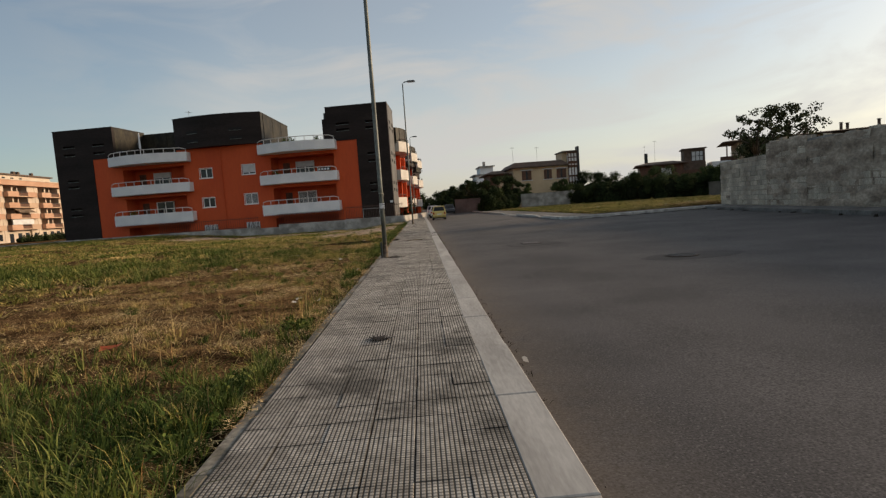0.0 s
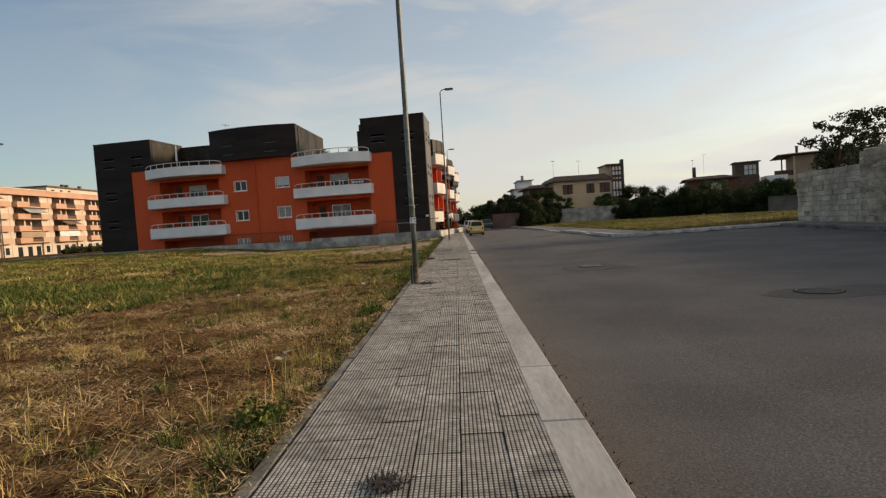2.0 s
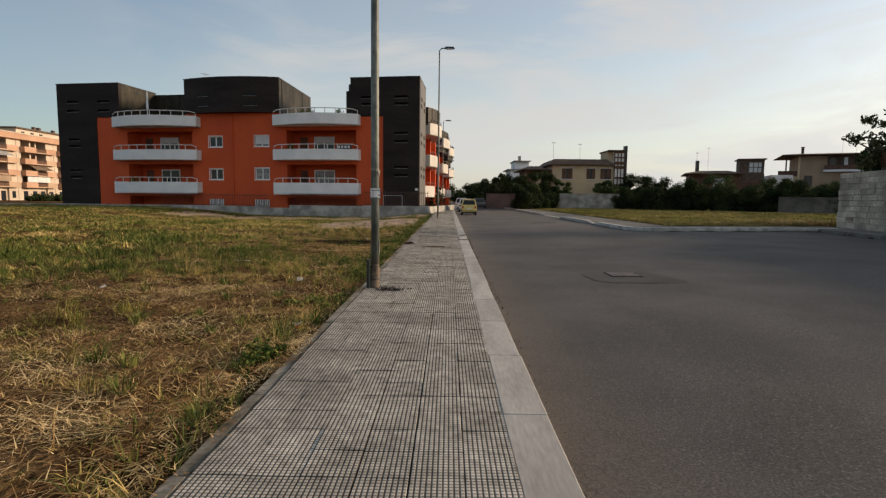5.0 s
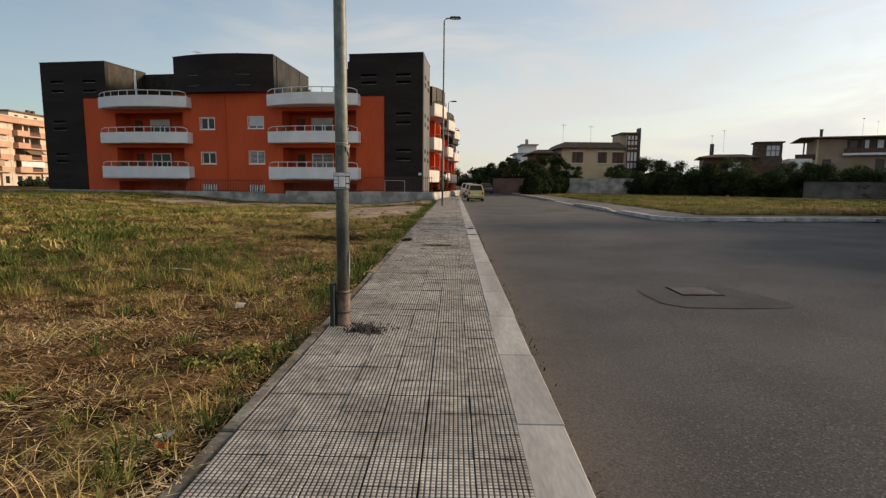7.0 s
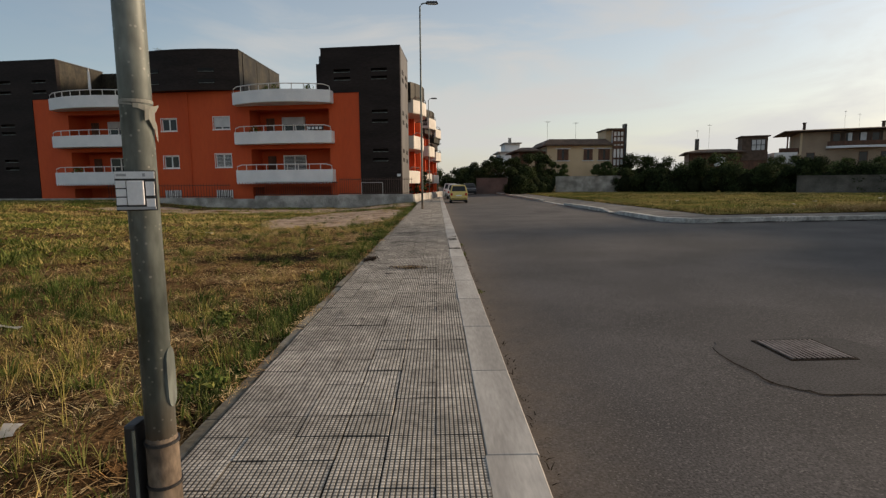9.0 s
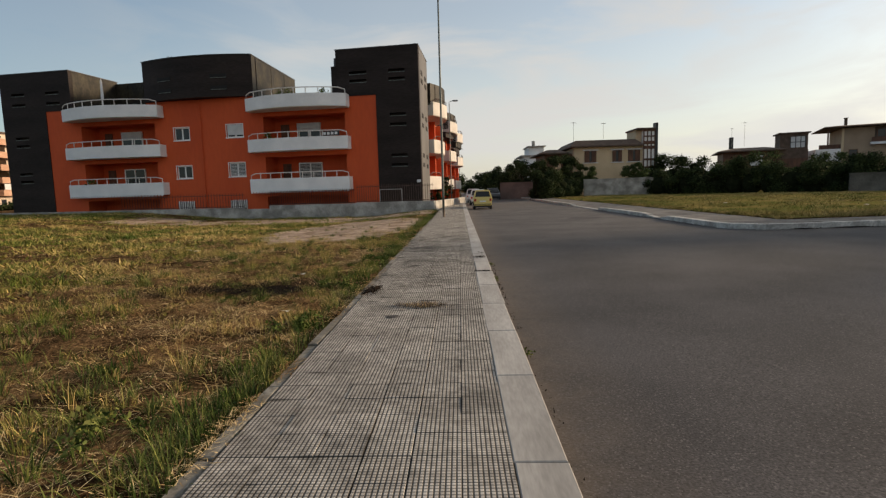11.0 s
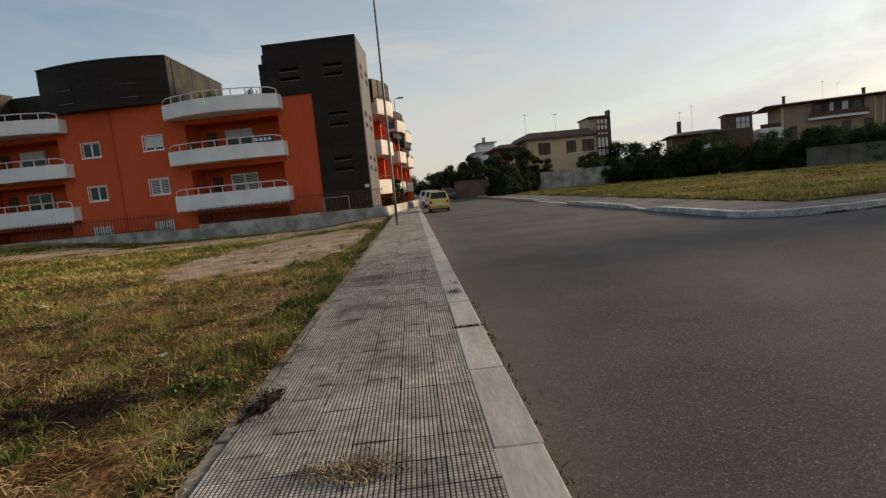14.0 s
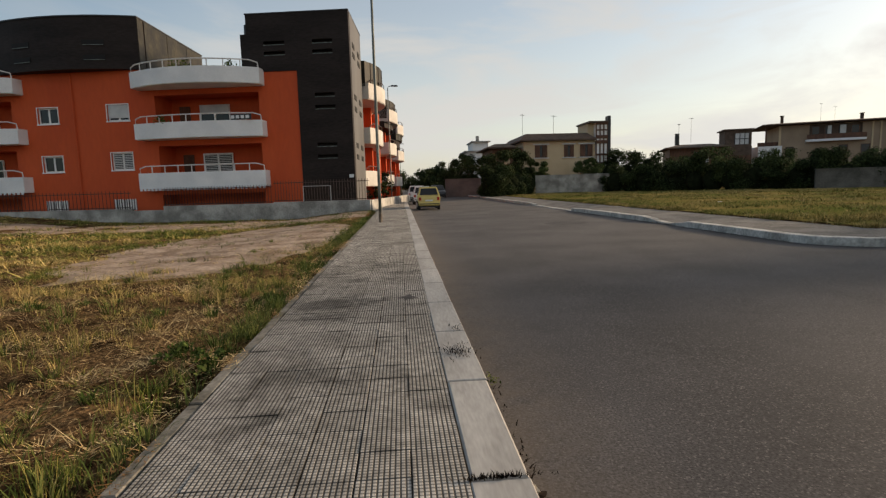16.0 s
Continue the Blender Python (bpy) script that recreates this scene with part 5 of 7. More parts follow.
for x in (1.2, 9.5, 12.8, 21.0):
    simple_window(big_house, x, x + 1.2, 4.2, 6.3, 0.0, False)
for x in (14.2, 15.4):
    boxpart("pilaster", (x, x + 0.25, -0.14, -0.003, -0.5, 10.2), M_BEIGE, big_house)
for x, zz in ((0.8, 12.3), (13.4, 12.0), (19.5, 12.4), (20.6, 12.2), (26.0, 12.4)):
    boxpart("chimney", (x, x + 0.45, 3, 3.45, 10.8, zz), M_ROOF, big_house)
    boxpart("chimney_cap", (x - 0.1, x + 0.55, 2.9, 3.55, zz, zz + 0.12), M_ROOF, big_house)
aerial(84, 124, 11.5, 4.0)
aerial(87, 124, 11.5, 3.4)


# ---- the sunlit block of flats far beyond the lot ----
block = thing("apartment_block", pose(-70.3, 78.0, 0.3, 0, 0, 92.5), "sunlit cream and terracotta five-storey block with deep balconies", "apartment building")
# local x runs along the street front, local -y faces the sun
random.seed(31)
boxpart("wall", (0, 46, 1.5, 13, -0.8, 10.0), M_CREAM, block)
boxpart("cornice", (-0.4, 46.4, -1.0, 13.2, 9.85, 10.75), M_TERRA, block)
boxpart("cornice_edge", (-0.5, 46.5, -1.1, 13.3, 10.751, 10.9), M_CREAM, block)
for xa, xb in ((1.5, 9.0), (22.5, 37.0)):
    boxpart("attic", (xa, xb, 3.2, 11, 10.9, 12.2), M_CREAM, block)
    boxpart("attic_roof", (xa - 0.4, xb + 0.4, 2.8, 11.3, 12.201, 12.45), M_ROOF, block)
    for k in range(3):
        boxpart("attic_window", (xa + 1.2 + 2.2 * k, xa + 1.9 + 2.2 * k, 3.15, 3.199, 11.3, 11.8), M_GLASS, block)
for x in (12.0, 13.2, 17.5, 28.0, 29.2, 33.0):
    boxpart("chimney", (x, x + 0.5, 4.0, 4.5, 10.9 if x < 20 else 12.45, 11.7 if x < 20 else 13.1), M_ROOF, block)
for g in range(5):
    xg = 1.0 + 8.75 * g
    # piers and wall strips stand forward of the shaded loggias
    boxpart("pier", (xg - 0.95, xg, -0.35, 1.499, -0.8, 9.85), M_CREAM, block)
    boxpart("pier", (xg + 5.9, xg + 7.8, -0.30, 1.499, -0.8, 9.85), M_CREAM, block)
    boxpart("pier", (xg + 2.55, xg + 2.9, 0.1, 1.499, -0.8, 9.85), M_CREAM, block)
    boxpart("pier", (xg + 4.2, xg + 4.45, 0.3, 1.499, 2.0, 9.85), M_CREAM, block)
    boxpart("ground_wall", (xg, xg + 5.9, 0.0, 0.25, -0.8, 2.05), M_CREAM, block)
    for x in (xg + 0.6, xg + 2.7, xg + 4.6):
        boxpart("shop_opening", (x, x + 0.95, -0.05, -0.002, -0.6, 1.45), M_GLASS, block)
    boxpart("window_pane", (xg + 6.5, xg + 7.2, -0.36, -0.302, 0.3, 1.4), M_GLASS, block)
    for fl in range(4):
        z = 2.2 + 1.95 * fl
        slab = boxpart("balcony_slab", (xg - 0.1, xg + 5.95, -1.0, 1.498, z - 0.18, z), M_BEIGE2, block)
        boxpart("parapet", (xg - 0.15, xg + 2.5, -1.15, -1.0, z - 0.2, z + 0.72), M_TERRA, slab)
        boxpart("parapet", (xg - 0.15, xg, -0.999, -0.36, z - 0.2, z + 0.72), M_TERRA, slab)
        boxpart("balcony_rail", (xg + 2.5, xg + 5.0, -1.02, -0.97, z + 0.62, z + 0.70), M_FENCE, slab)
        boxpart("balcony_rail", (xg + 2.5, xg + 5.0, -1.01, -0.98, z + 0.05, z + 0.50), M_WOOD, slab)
        box_x = xg + 5.0
        boxpart("parapet", (box_x, xg + 7.4, -1.05, -0.302, z - 0.2, z + 0.70), M_TERRA if fl % 2 else M_BEIGE2, slab)
        boxpart("loggia_back", (xg, xg + 5.9, 1.42, 1.499, z + 0.02, z + 1.75), M_BEIGE2, block)
        for x in (xg + 0.5, xg + 3.1, xg + 4.7):
            boxpart("door_opening", (x, x + 0.9, 1.36, 1.419, z + 0.02, z + 1.6), M_GLASS, block)
        if fl > 0 and (fl * 7 + g * 3) % 4 == 1:
            bm = bmesh.new()
            v = [bm.verts.new(p) for p in ((xg + 1.6, -0.4, z + 1.7), (xg + 5.6, -0.4, z + 1.7), (xg + 5.6, -1.75, z + 0.85), (xg + 1.6, -1.75, z + 0.85))]
            bm.faces.new(v)
            bmesh.ops.solidify(bm, geom=bm.faces[:], thickness=0.04)
            part("awning", bm, M_SHUTTER if g % 2 else M_TAN, block, "pale canvas awning")
        if fl == 0 and g in (1, 2):
            boxpart("sun_blind", (xg + 0.2, xg + 5.5, -1.12, -1.06, z + 0.75, z + 1.65), M_TAN if g == 1 else M_SHUTTER, block, "striped fabric sun blind let down")

# ---- plants ----
rng = np.random.default_rng(7)


def leaf_cloud(centres, radii, count, size, squash=0.8):
    """Small leaf quads spread over clumps; returns verts, faces."""
    k = rng.integers(0, len(centres), count)
    d = rng.normal(size=(count, 3))
    d /= np.linalg.norm(d, axis=1)[:, None]
    r = radii[k] * (rng.uniform(0.25, 1.0, count) ** 0.5 + 0.16 * rng.normal(size=count))
    p = centres[k] + d * r[:, None] * np.array([1, 1, squash])
    a = rng.normal(size=(count, 3))
    a /= np.linalg.norm(a, axis=1)[:, None]
    b = np.cross(a, d + 0.4 * rng.normal(size=(count, 3)))
    b /= np.linalg.norm(b, axis=1)[:, None] + 1e-9
    s = size * rng.uniform(0.5, 1.3, count)[:, None]
    v = np.stack([p - a * s, p + b * s * 0.55, p + a * s, p - b * s * 0.55], 1).reshape(-1, 3)
    f = np.arange(count * 4).reshape(-1, 4)
    return v, f


def tree(name, x, y, z, height, spread, label, material=None, leaves=5000, size=0.14, trunk=0.35, seed=1, clumps=26, category="tree", puff=(0.16, 0.34)):
    random.seed(seed)
    t = thing(name, pose(x, y, z), label, category)
    bm = bmesh.new()
    th = height * trunk
    tube(bm, [(0, 0, -0.4), (0.05, 0.03, th * 0.5), (0.0, 0.1, th)], [height * 0.035, height * 0.028, height * 0.022], 8)
    cs, rs = [], []
    for k in range(7):
        a = 2 * math.pi * k / 7 + random.uniform(-0.3, 0.3)
        e = Vector((math.cos(a) * spread * random.uniform(0.5, 0.8), math.sin(a) * spread * random.uniform(0.5, 0.8), height * random.uniform(0.6, 0.85)))
        m = Vector((e.x * 0.4, e.y * 0.4, th + (e.z - th) * 0.6))
        tube(bm, [(0, 0.1, th * 0.95), m, e], [height * 0.016, height * 0.010, height * 0.004], 6)
    part("trunk", bm, M_BARK, t, smooth=True)
    for k in range(clumps):
        a, q = random.uniform(0, 2 * math.pi), math.sqrt(random.random())
        zz = random.uniform(th * 0.9, height * 0.93)
        lim = spread * (1 - 0.75 * abs((zz - height * 0.6) / (height * 0.5)) ** 2)
        cs.append((math.cos(a) * q * lim, math.sin(a) * q * lim, zz))
        rs.append(spread * random.uniform(*puff))
    v, f = leaf_cloud(np.array(cs), np.array(rs), leaves, size)
    soup("crown", v, f, material or M_HEDGE, "", kind="", parent=t)
    return t


def hedge(name, pts, z, height, depth, label, leaves, size, seed, material=None, step=0.9):
    """A run of dense shrubs along a line of plan points."""
    random.seed(seed)
    cs, rs = [], []
    core = bmesh.new()
    for (xa, ya), (xb, yb) in zip(pts, pts[1:]):
        L = math.hypot(xb - xa, yb - ya)
        for k in range(int(L / step)):
            u = (k + random.random()) / (L / step)
            hh = height * (0.82 + 0.18 * math.sin(u * L * 0.55 + seed) + random.uniform(-0.10, 0.10))
            for zz in np.arange(0.5, hh, 0.9):
                cs.append((xa + (xb - xa) * u + random.uniform(-0.5, 0.5), ya + (yb - ya) * u + random.uniform(-depth / 2, depth / 2), z + zz * random.uniform(0.9, 1.05)))
                rs.append(random.uniform(0.55, 1.0))
    v, f = leaf_cloud(np.array(cs), np.array(rs), leaves, size)
    ob = thing(name, pose(0, 0, 0), label, "hedge", kind="stuff")
    soup("foliage", v, f, material or M_HEDGE, "", kind="", parent=ob)
    # solid near-black ellipsoids stand for the shaded inside of the foliage
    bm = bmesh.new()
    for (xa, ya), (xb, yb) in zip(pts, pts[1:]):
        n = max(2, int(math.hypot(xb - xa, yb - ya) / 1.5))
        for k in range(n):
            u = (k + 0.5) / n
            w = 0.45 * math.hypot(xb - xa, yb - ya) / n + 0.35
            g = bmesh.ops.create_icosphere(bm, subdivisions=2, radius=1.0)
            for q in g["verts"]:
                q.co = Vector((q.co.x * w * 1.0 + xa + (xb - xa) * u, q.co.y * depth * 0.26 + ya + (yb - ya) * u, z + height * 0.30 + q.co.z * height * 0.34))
    part("dark_core", bm, M_CORE, ob)
    return ob


hedge("hedge", [(22.0, 77.0), (30, 70), (40, 63.5), (56, 58)], 0.1, 3.3, 2.2, "tall dark green hedge at the back of the meadow", 170000, 0.085, 3)
hedge("shrub_row", [(32, 84), (42, 85), (60, 90), (95, 96)], 0.2, 4.5, 3.0, "garden shrubs behind the hedge, mid-green as if lit", 90000, 0.12, 5, M_SHRUB)
hedge("shrub_row", [(24.5, 85), (33, 84)], 0.2, 4.7, 2.4, "dark garden shrubs between the houses", 22000, 0.11, 6)
hedge("shrub_row", [(-60, 84), (-61, 122)], 0.2, 1.3, 1.4, "low dark hedge at the foot of the far flats", 9000, 0.14, 15)
hedge("garden_shrubs", [(8.8, 74.0), (12.0, 78), (14.4, 80.5)], 0.2, 3.3, 3.0, "dense dark shrubs beside the villa", 60000, 0.09, 9)
for k, (x, y, hh, sp) in enumerate(((10.2, 77, 4.3, 2.0), (12.8, 81, 4.9, 2.1), (15.9, 83, 3.9, 1.5), (22.0, 83, 3.9, 1.6), (9.3, 88, 5.0, 2.4), (8.0, 98, 4.8, 2.6))):
    tree("garden_tree", x, y, 0.2, hh, sp, "dark bushy garden tree by the villa", leaves=12000, size=0.09, trunk=0.25, seed=20 + k, material=M_SHRUB if k in (2, 3) else M_HEDGE)
for k, (x, y, hh, sp) in enumerate(((-3, 168, 5.4, 5), (3, 180, 5.6, 5), (9, 172, 5.6, 5), (14, 160, 5.8, 5), (-9, 185, 6, 6), (20, 176, 6, 6), (7.5, 150, 5.2, 3.5), (10.5, 136, 5.4, 3.6))):
    tree("roadside_tree", x, y, 0.0, hh, sp, "distant dark tree at the end of the street", leaves=6000, size=0.22, trunk=0.2, seed=40 + k, clumps=34)
tree("olive_tree", 20.6, 33.9, 0.3, 5.5, 1.7, "sparse grey-green olive tree behind the stone wall", M_OLIVE, 2300, 0.095, 0.50, 61, 44, puff=(0.10, 0.24))
tree("olive_tree", 22.5, 34.0, 0.3, 5.9, 2.1, "grey-green olive tree behind the stone wall", M_OLIVE, 3000, 0.095, 0.48, 62, 52, puff=(0.10, 0.22))
tree("small_shrub", 21.6, 35.6, 0.3, 3.7, 1.7, "dense dark shrub under the olive trees", leaves=7000, size=0.10, trunk=0.15, seed=66, category="shrub")
tree("small_shrub", 1.2 - 3.0, 66.0, -0.2, 2.6, 0.9, "small dark shrub beside the side wall", leaves=1800, size=0.10, trunk=0.15, seed=63, category="shrub")
tree("small_shrub", -1.5, 74.0, -0.2, 3.0, 1.0, "small dark shrub beside the side wall", leaves=1800, size=0.10, trunk=0.15, seed=64, category="shrub")

# garden walls
def plain_wall(name, a, b, z0, z1, material, label, t=0.25):
    d = Vector((b[0] - a[0], b[1] - a[1], 0))
    bm = bmesh.new()
    box(bm, 0, d.length, -t / 2, t / 2, z0, z1)
    box(bm, -0.03, d.length + 0.03, -t / 2 - 0.04, t / 2 + 0.04, z1 + 0.002, z1 + 0.07)
    ob = part(name, bm, material, None, label, at=pose(a[0], a[1], 0, 0, 0, math.degrees(math.atan2(d.y, d.x))))
    return tagged(ob, label, "wall", kind="structure")


plain_wall("garden_wall", (15.0, 80.1), (22.2, 77.3), -0.2, 2.05, M_CONC, "grey plastered garden wall in front of the villa")
plain_wall("garden_wall", (34.5, 64.4), (58.0, 55.2), -0.3, 1.75, M_DIM, "grey concrete garden wall under the hedge")
plain_wall("garden_wall", (5.6, 86.0), (9.6, 84.5), -0.3, 2.0, M_PINK, "pinkish plastered wall at the road's far bend")


# ---- cars ----
def car(name, m, paint, label, length=3.2, width=1.34, height=1.36, hatch=True):
    """A small hatchback; y runs towards the front, the tail stands at y = 0."""
    c = thing(name, m, label, "car")
    w = width / 2
    bm = bmesh.new()
    prof = [(0.02, 0.26, 0.88), (0.0, 0.48, 0.97), (0.03, 0.72, 1.0), (0.10, 0.86, 0.97), (length * 0.72, 0.86, 0.96), (length * 0.97, 0.72, 0.93), (length, 0.45, 0.90), (length - 0.03, 0.26, 0.85)]
    cols = []
    for y, z, k in prof:
        cols.append([bm.verts.new((s * w * k, y, z)) for s in (-1, -0.6, 0, 0.6, 1)])
        for vv, s in zip(cols[-1], (-1, -0.6, 0, 0.6, 1)):
            vv.co.y += 0.05 * s * s * (1 if y < length / 2 else -1)
    for a, b in zip(cols, cols[1:]):
        for k in range(4):
            bm.faces.new((a[k], a[k + 1], b[k + 1], b[k]))
    for k in range(4):
        bm.faces.new((cols[-1][k], cols[-1][k + 1], cols[0][k + 1], cols[0][k]))
    bm.faces.new([col[0] for col in cols])
    bm.faces.new([col[4] for col in cols][::-1])
    body = part("body", bm, paint, c, bevel=0.035)
    bm = bmesh.new()
    lo = [(-w * 0.95, 0.10, 0.86), (w * 0.95, 0.10, 0.86), (w * 0.94, length * 0.72, 0.86), (-w * 0.94, length * 0.72, 0.86)]
    hi = [(-w * 0.74, 0.36, height - 0.05), (w * 0.74, 0.36, height - 0.05), (w * 0.74, length * 0.52, height - 0.06), (-w * 0.74, length * 0.52, height - 0.06)]
    va, vb = [bm.verts.new(p) for p in lo], [bm.verts.new(p) for p in hi]
    for k in range(4):
        bm.faces.new((va[k], va[(k + 1) % 4], vb[(k + 1) % 4], vb[k]))
    bm.faces.new(vb)
    part("cabin", bm, paint, c, bevel=0.03)
    bm = bmesh.new()
    box(bm, -w * 0.72, w * 0.72, 0.40, length * 0.50, height - 0.07, height)
    part("car_roof", bm, paint, c, bevel=0.03)

    def pane(name, p):
        bm = bmesh.new()
        bm.faces.new([bm.verts.new(q) for q in p])
        bmesh.ops.solidify(bm, geom=bm.faces[:], thickness=0.015)
        part(name, bm, M_CARGLASS, c)
    pane("rear_window", [(-w * 0.80, 0.115, 0.89), (w * 0.80, 0.115, 0.89), (w * 0.66, 0.325, height - 0.085), (-w * 0.66, 0.325, height - 0.085)])
    pane("windscreen", [(-w * 0.82, length * 0.715, 0.93), (w * 0.82, length * 0.715, 0.93), (w * 0.68, length * 0.555, height - 0.12), (-w * 0.68, length * 0.555, height - 0.12)])
    for s in (-1, 1):
        pane("side_window", [(s * w * 0.955, 0.32, 0.92), (s * w * 0.955, length * 0.64, 0.92), (s * w * 0.785, length * 0.51, height - 0.12), (s * w * 0.785, 0.46, height - 0.12)])
        for yy in (0.52, length - 0.62):
            wheel = part_empty("wheel", c)
            wheel.matrix_basis = pose(s * (w - 0.09), yy, 0.26, 0, 90, 0)
            bm = bmesh.new()
            tube(bm, [(0, 0, -0.085), (0, 0, -0.06), (0, 0, 0.06), (0, 0, 0.085)], [0.23, 0.26, 0.26, 0.23], 18)
            part("tyre", bm, M_TYRE, wheel)
            bm = bmesh.new()
            tube(bm, [(0, 0, -0.095), (0, 0, 0.095)], 0.15, 14)
            part("rim", bm, M_RIM, wheel)
        boxpart("tail_lamp", (s * w * 0.80 - 0.07, s * w * 0.80 + 0.07, -0.012, 0.05, 0.58, 0.76), M_REDLIGHT, c)
    boxpart("bumper", (-w * 0.93, w * 0.93, -0.07, 0.06, 0.30, 0.46), paint, c, bevel=0.025)
    boxpart("bumper_strip", (-w * 0.90, w * 0.90, -0.085, -0.069, 0.36, 0.40), M_DARK, c)
    boxpart("plate", (-0.22, 0.22, -0.02, 0.0, 0.52, 0.62), M_PLATE, c)
    boxpart("underside", (-w * 0.8, w * 0.8, 0.1, length - 0.1, 0.16, 0.27), M_DARK, c)
    return c


car("small_car", pose(1.90, 53.8, -0.12), M_YELLOW, "small yellow hatchback parked along the kerb")
car("white_car", pose(1.95, 64.0, -0.12), M_CARWHITE, "white car parked behind the yellow one", 3.7, 1.50, 1.40)
car("white_car", pose(1.75, 73.5, -0.12), M_CARWHITE, "white car parked further along the kerb", 3.9, 1.62, 1.48)
car("dark_car", pose(4.5, 86.0, -0.06, 0, 0, 180), M_CARDARK, "dark grey car facing the camera on the far road", 4.0, 1.65, 1.46)


# ---- the meadow and the empty lot: grass, straw, weeds ----
def blades(n, xs, ys, zs, hmin, hmax, width, lean, scale=None):
    """Bent two-segment blades; returns verts, faces (quad and triangle strips as two quads)."""
    a = rng.uniform(0, 2 * math.pi, n)
    hgt = rng.uniform(hmin, hmax, n) * (1 if scale is None else scale)
    w = width * rng.uniform(0.6, 1.4, n)
    ln = lean * rng.uniform(0.2, 1.3, n) * hgt
    side = np.stack([np.cos(a), np.sin(a), 0 * a], -1) * w[:, None] / 2
    out = np.stack([-np.sin(a), np.cos(a), 0 * a], -1)
    base = np.stack([xs, ys, zs], -1)
    mid = base + out * (ln * 0.35)[:, None] + np.array([0, 0, 1]) * (hgt * 0.6)[:, None]
    tip = base + out * ln[:, None] + np.array([0, 0, 1]) * hgt[:, None]
    v = np.stack([base - side, base + side, mid + side * 0.8, mid - side * 0.8, tip], 1).reshape(-1, 3)
    k = np.arange(n)[:, None] * 5
    return v, k


def blade_mesh(name, base, side, mid, tip, material, single):
    """Blades of one tapering triangle each, or bent ones of a quad and a triangle."""
    n = len(base)
    me = bpy.data.meshes.new(name)
    if single:
        v = np.stack([base - side, base + side, tip], 1).reshape(-1, 3)
        me.from_pydata(v.tolist(), [], np.arange(n * 3).reshape(-1, 3).tolist())
    else:
        v = np.stack([base - side, base + side, mid + side * 0.8, mid - side * 0.8, tip], 1).reshape(-1, 3)
        k = np.arange(n)[:, None] * 5
        me.from_pydata(v.tolist(), [], (k + np.array([[0, 1, 2, 3]])).tolist() + (k + np.array([[3, 2, 4]])).tolist())
    me.materials.append(material)
    return me


def grass(name, n, xr, yr, hmin, hmax, width, lean, material, label, mask=None, zf=None, single=False):
    xs, ys = rng.uniform(*xr, n), rng.uniform(*yr, n)
    if mask is not None:
        keep = rng.random(n) < mask(xs, ys)
        xs, ys = xs[keep], ys[keep]
    zs = (zf or ground_z)(xs, ys) - 0.01
    tall = 0.45 + 1.1 * clump(xs, ys, 0.9)
    n = len(xs)
    a = rng.uniform(0, 2 * math.pi, n)
    hgt = rng.uniform(hmin, hmax, n) * tall
    ln = lean * rng.uniform(0.2, 1.3, n) * hgt
    side = np.stack([np.cos(a), np.sin(a), 0 * a], -1) * (width * rng.uniform(0.6, 1.4, n))[:, None] / 2
    out = np.stack([-np.sin(a), np.cos(a), 0 * a], -1)
    up = np.array([0, 0, 1])
    base = np.stack([xs, ys, zs], -1)
    mid = base + out * (ln * 0.35)[:, None] + up * (hgt * 0.6)[:, None]
    tip = base + out * ln[:, None] + up * hgt[:, None]
    return tagged(new(name, blade_mesh(name, base, side, mid, tip, material, single)), label, "grass", kind="stuff")


def clump(x, y, s):
    """Cheap smooth patches, 0 to 1."""
    q = np.sin(x * 1.7 * s + 1.3 * np.sin(y * 1.1 * s)) * np.sin(y * 1.9 * s + 1.7 * np.sin(x * 0.8 * s + 2.0)) + 0.5 * np.sin(3.7 * s * x + 2.1 * s * y) * np.sin(4.1 * s * y - 1.3 * s * x)
    return np.clip(0.5 + 0.45 * q, 0, 1)


def bare(x, y):
    """1 on the bare ground near the flats and by the pavement."""
    p = smooth(1.0, 0.45, np.hypot((x + 4.2) / 3.5, (y - 38.5) / 9.5))
    q = smooth(46.5, 49, y) * smooth(54.3, 53.2, y) * (x > -22)
    ragged = 0.45 + 0.9 * clump(x, y * 0.8, 1.3) * (0.6 + 0.4 * clump(x + 2, y, 3.1))
    return np.clip(np.maximum(p * 1.3, q) * ragged, 0, 1)


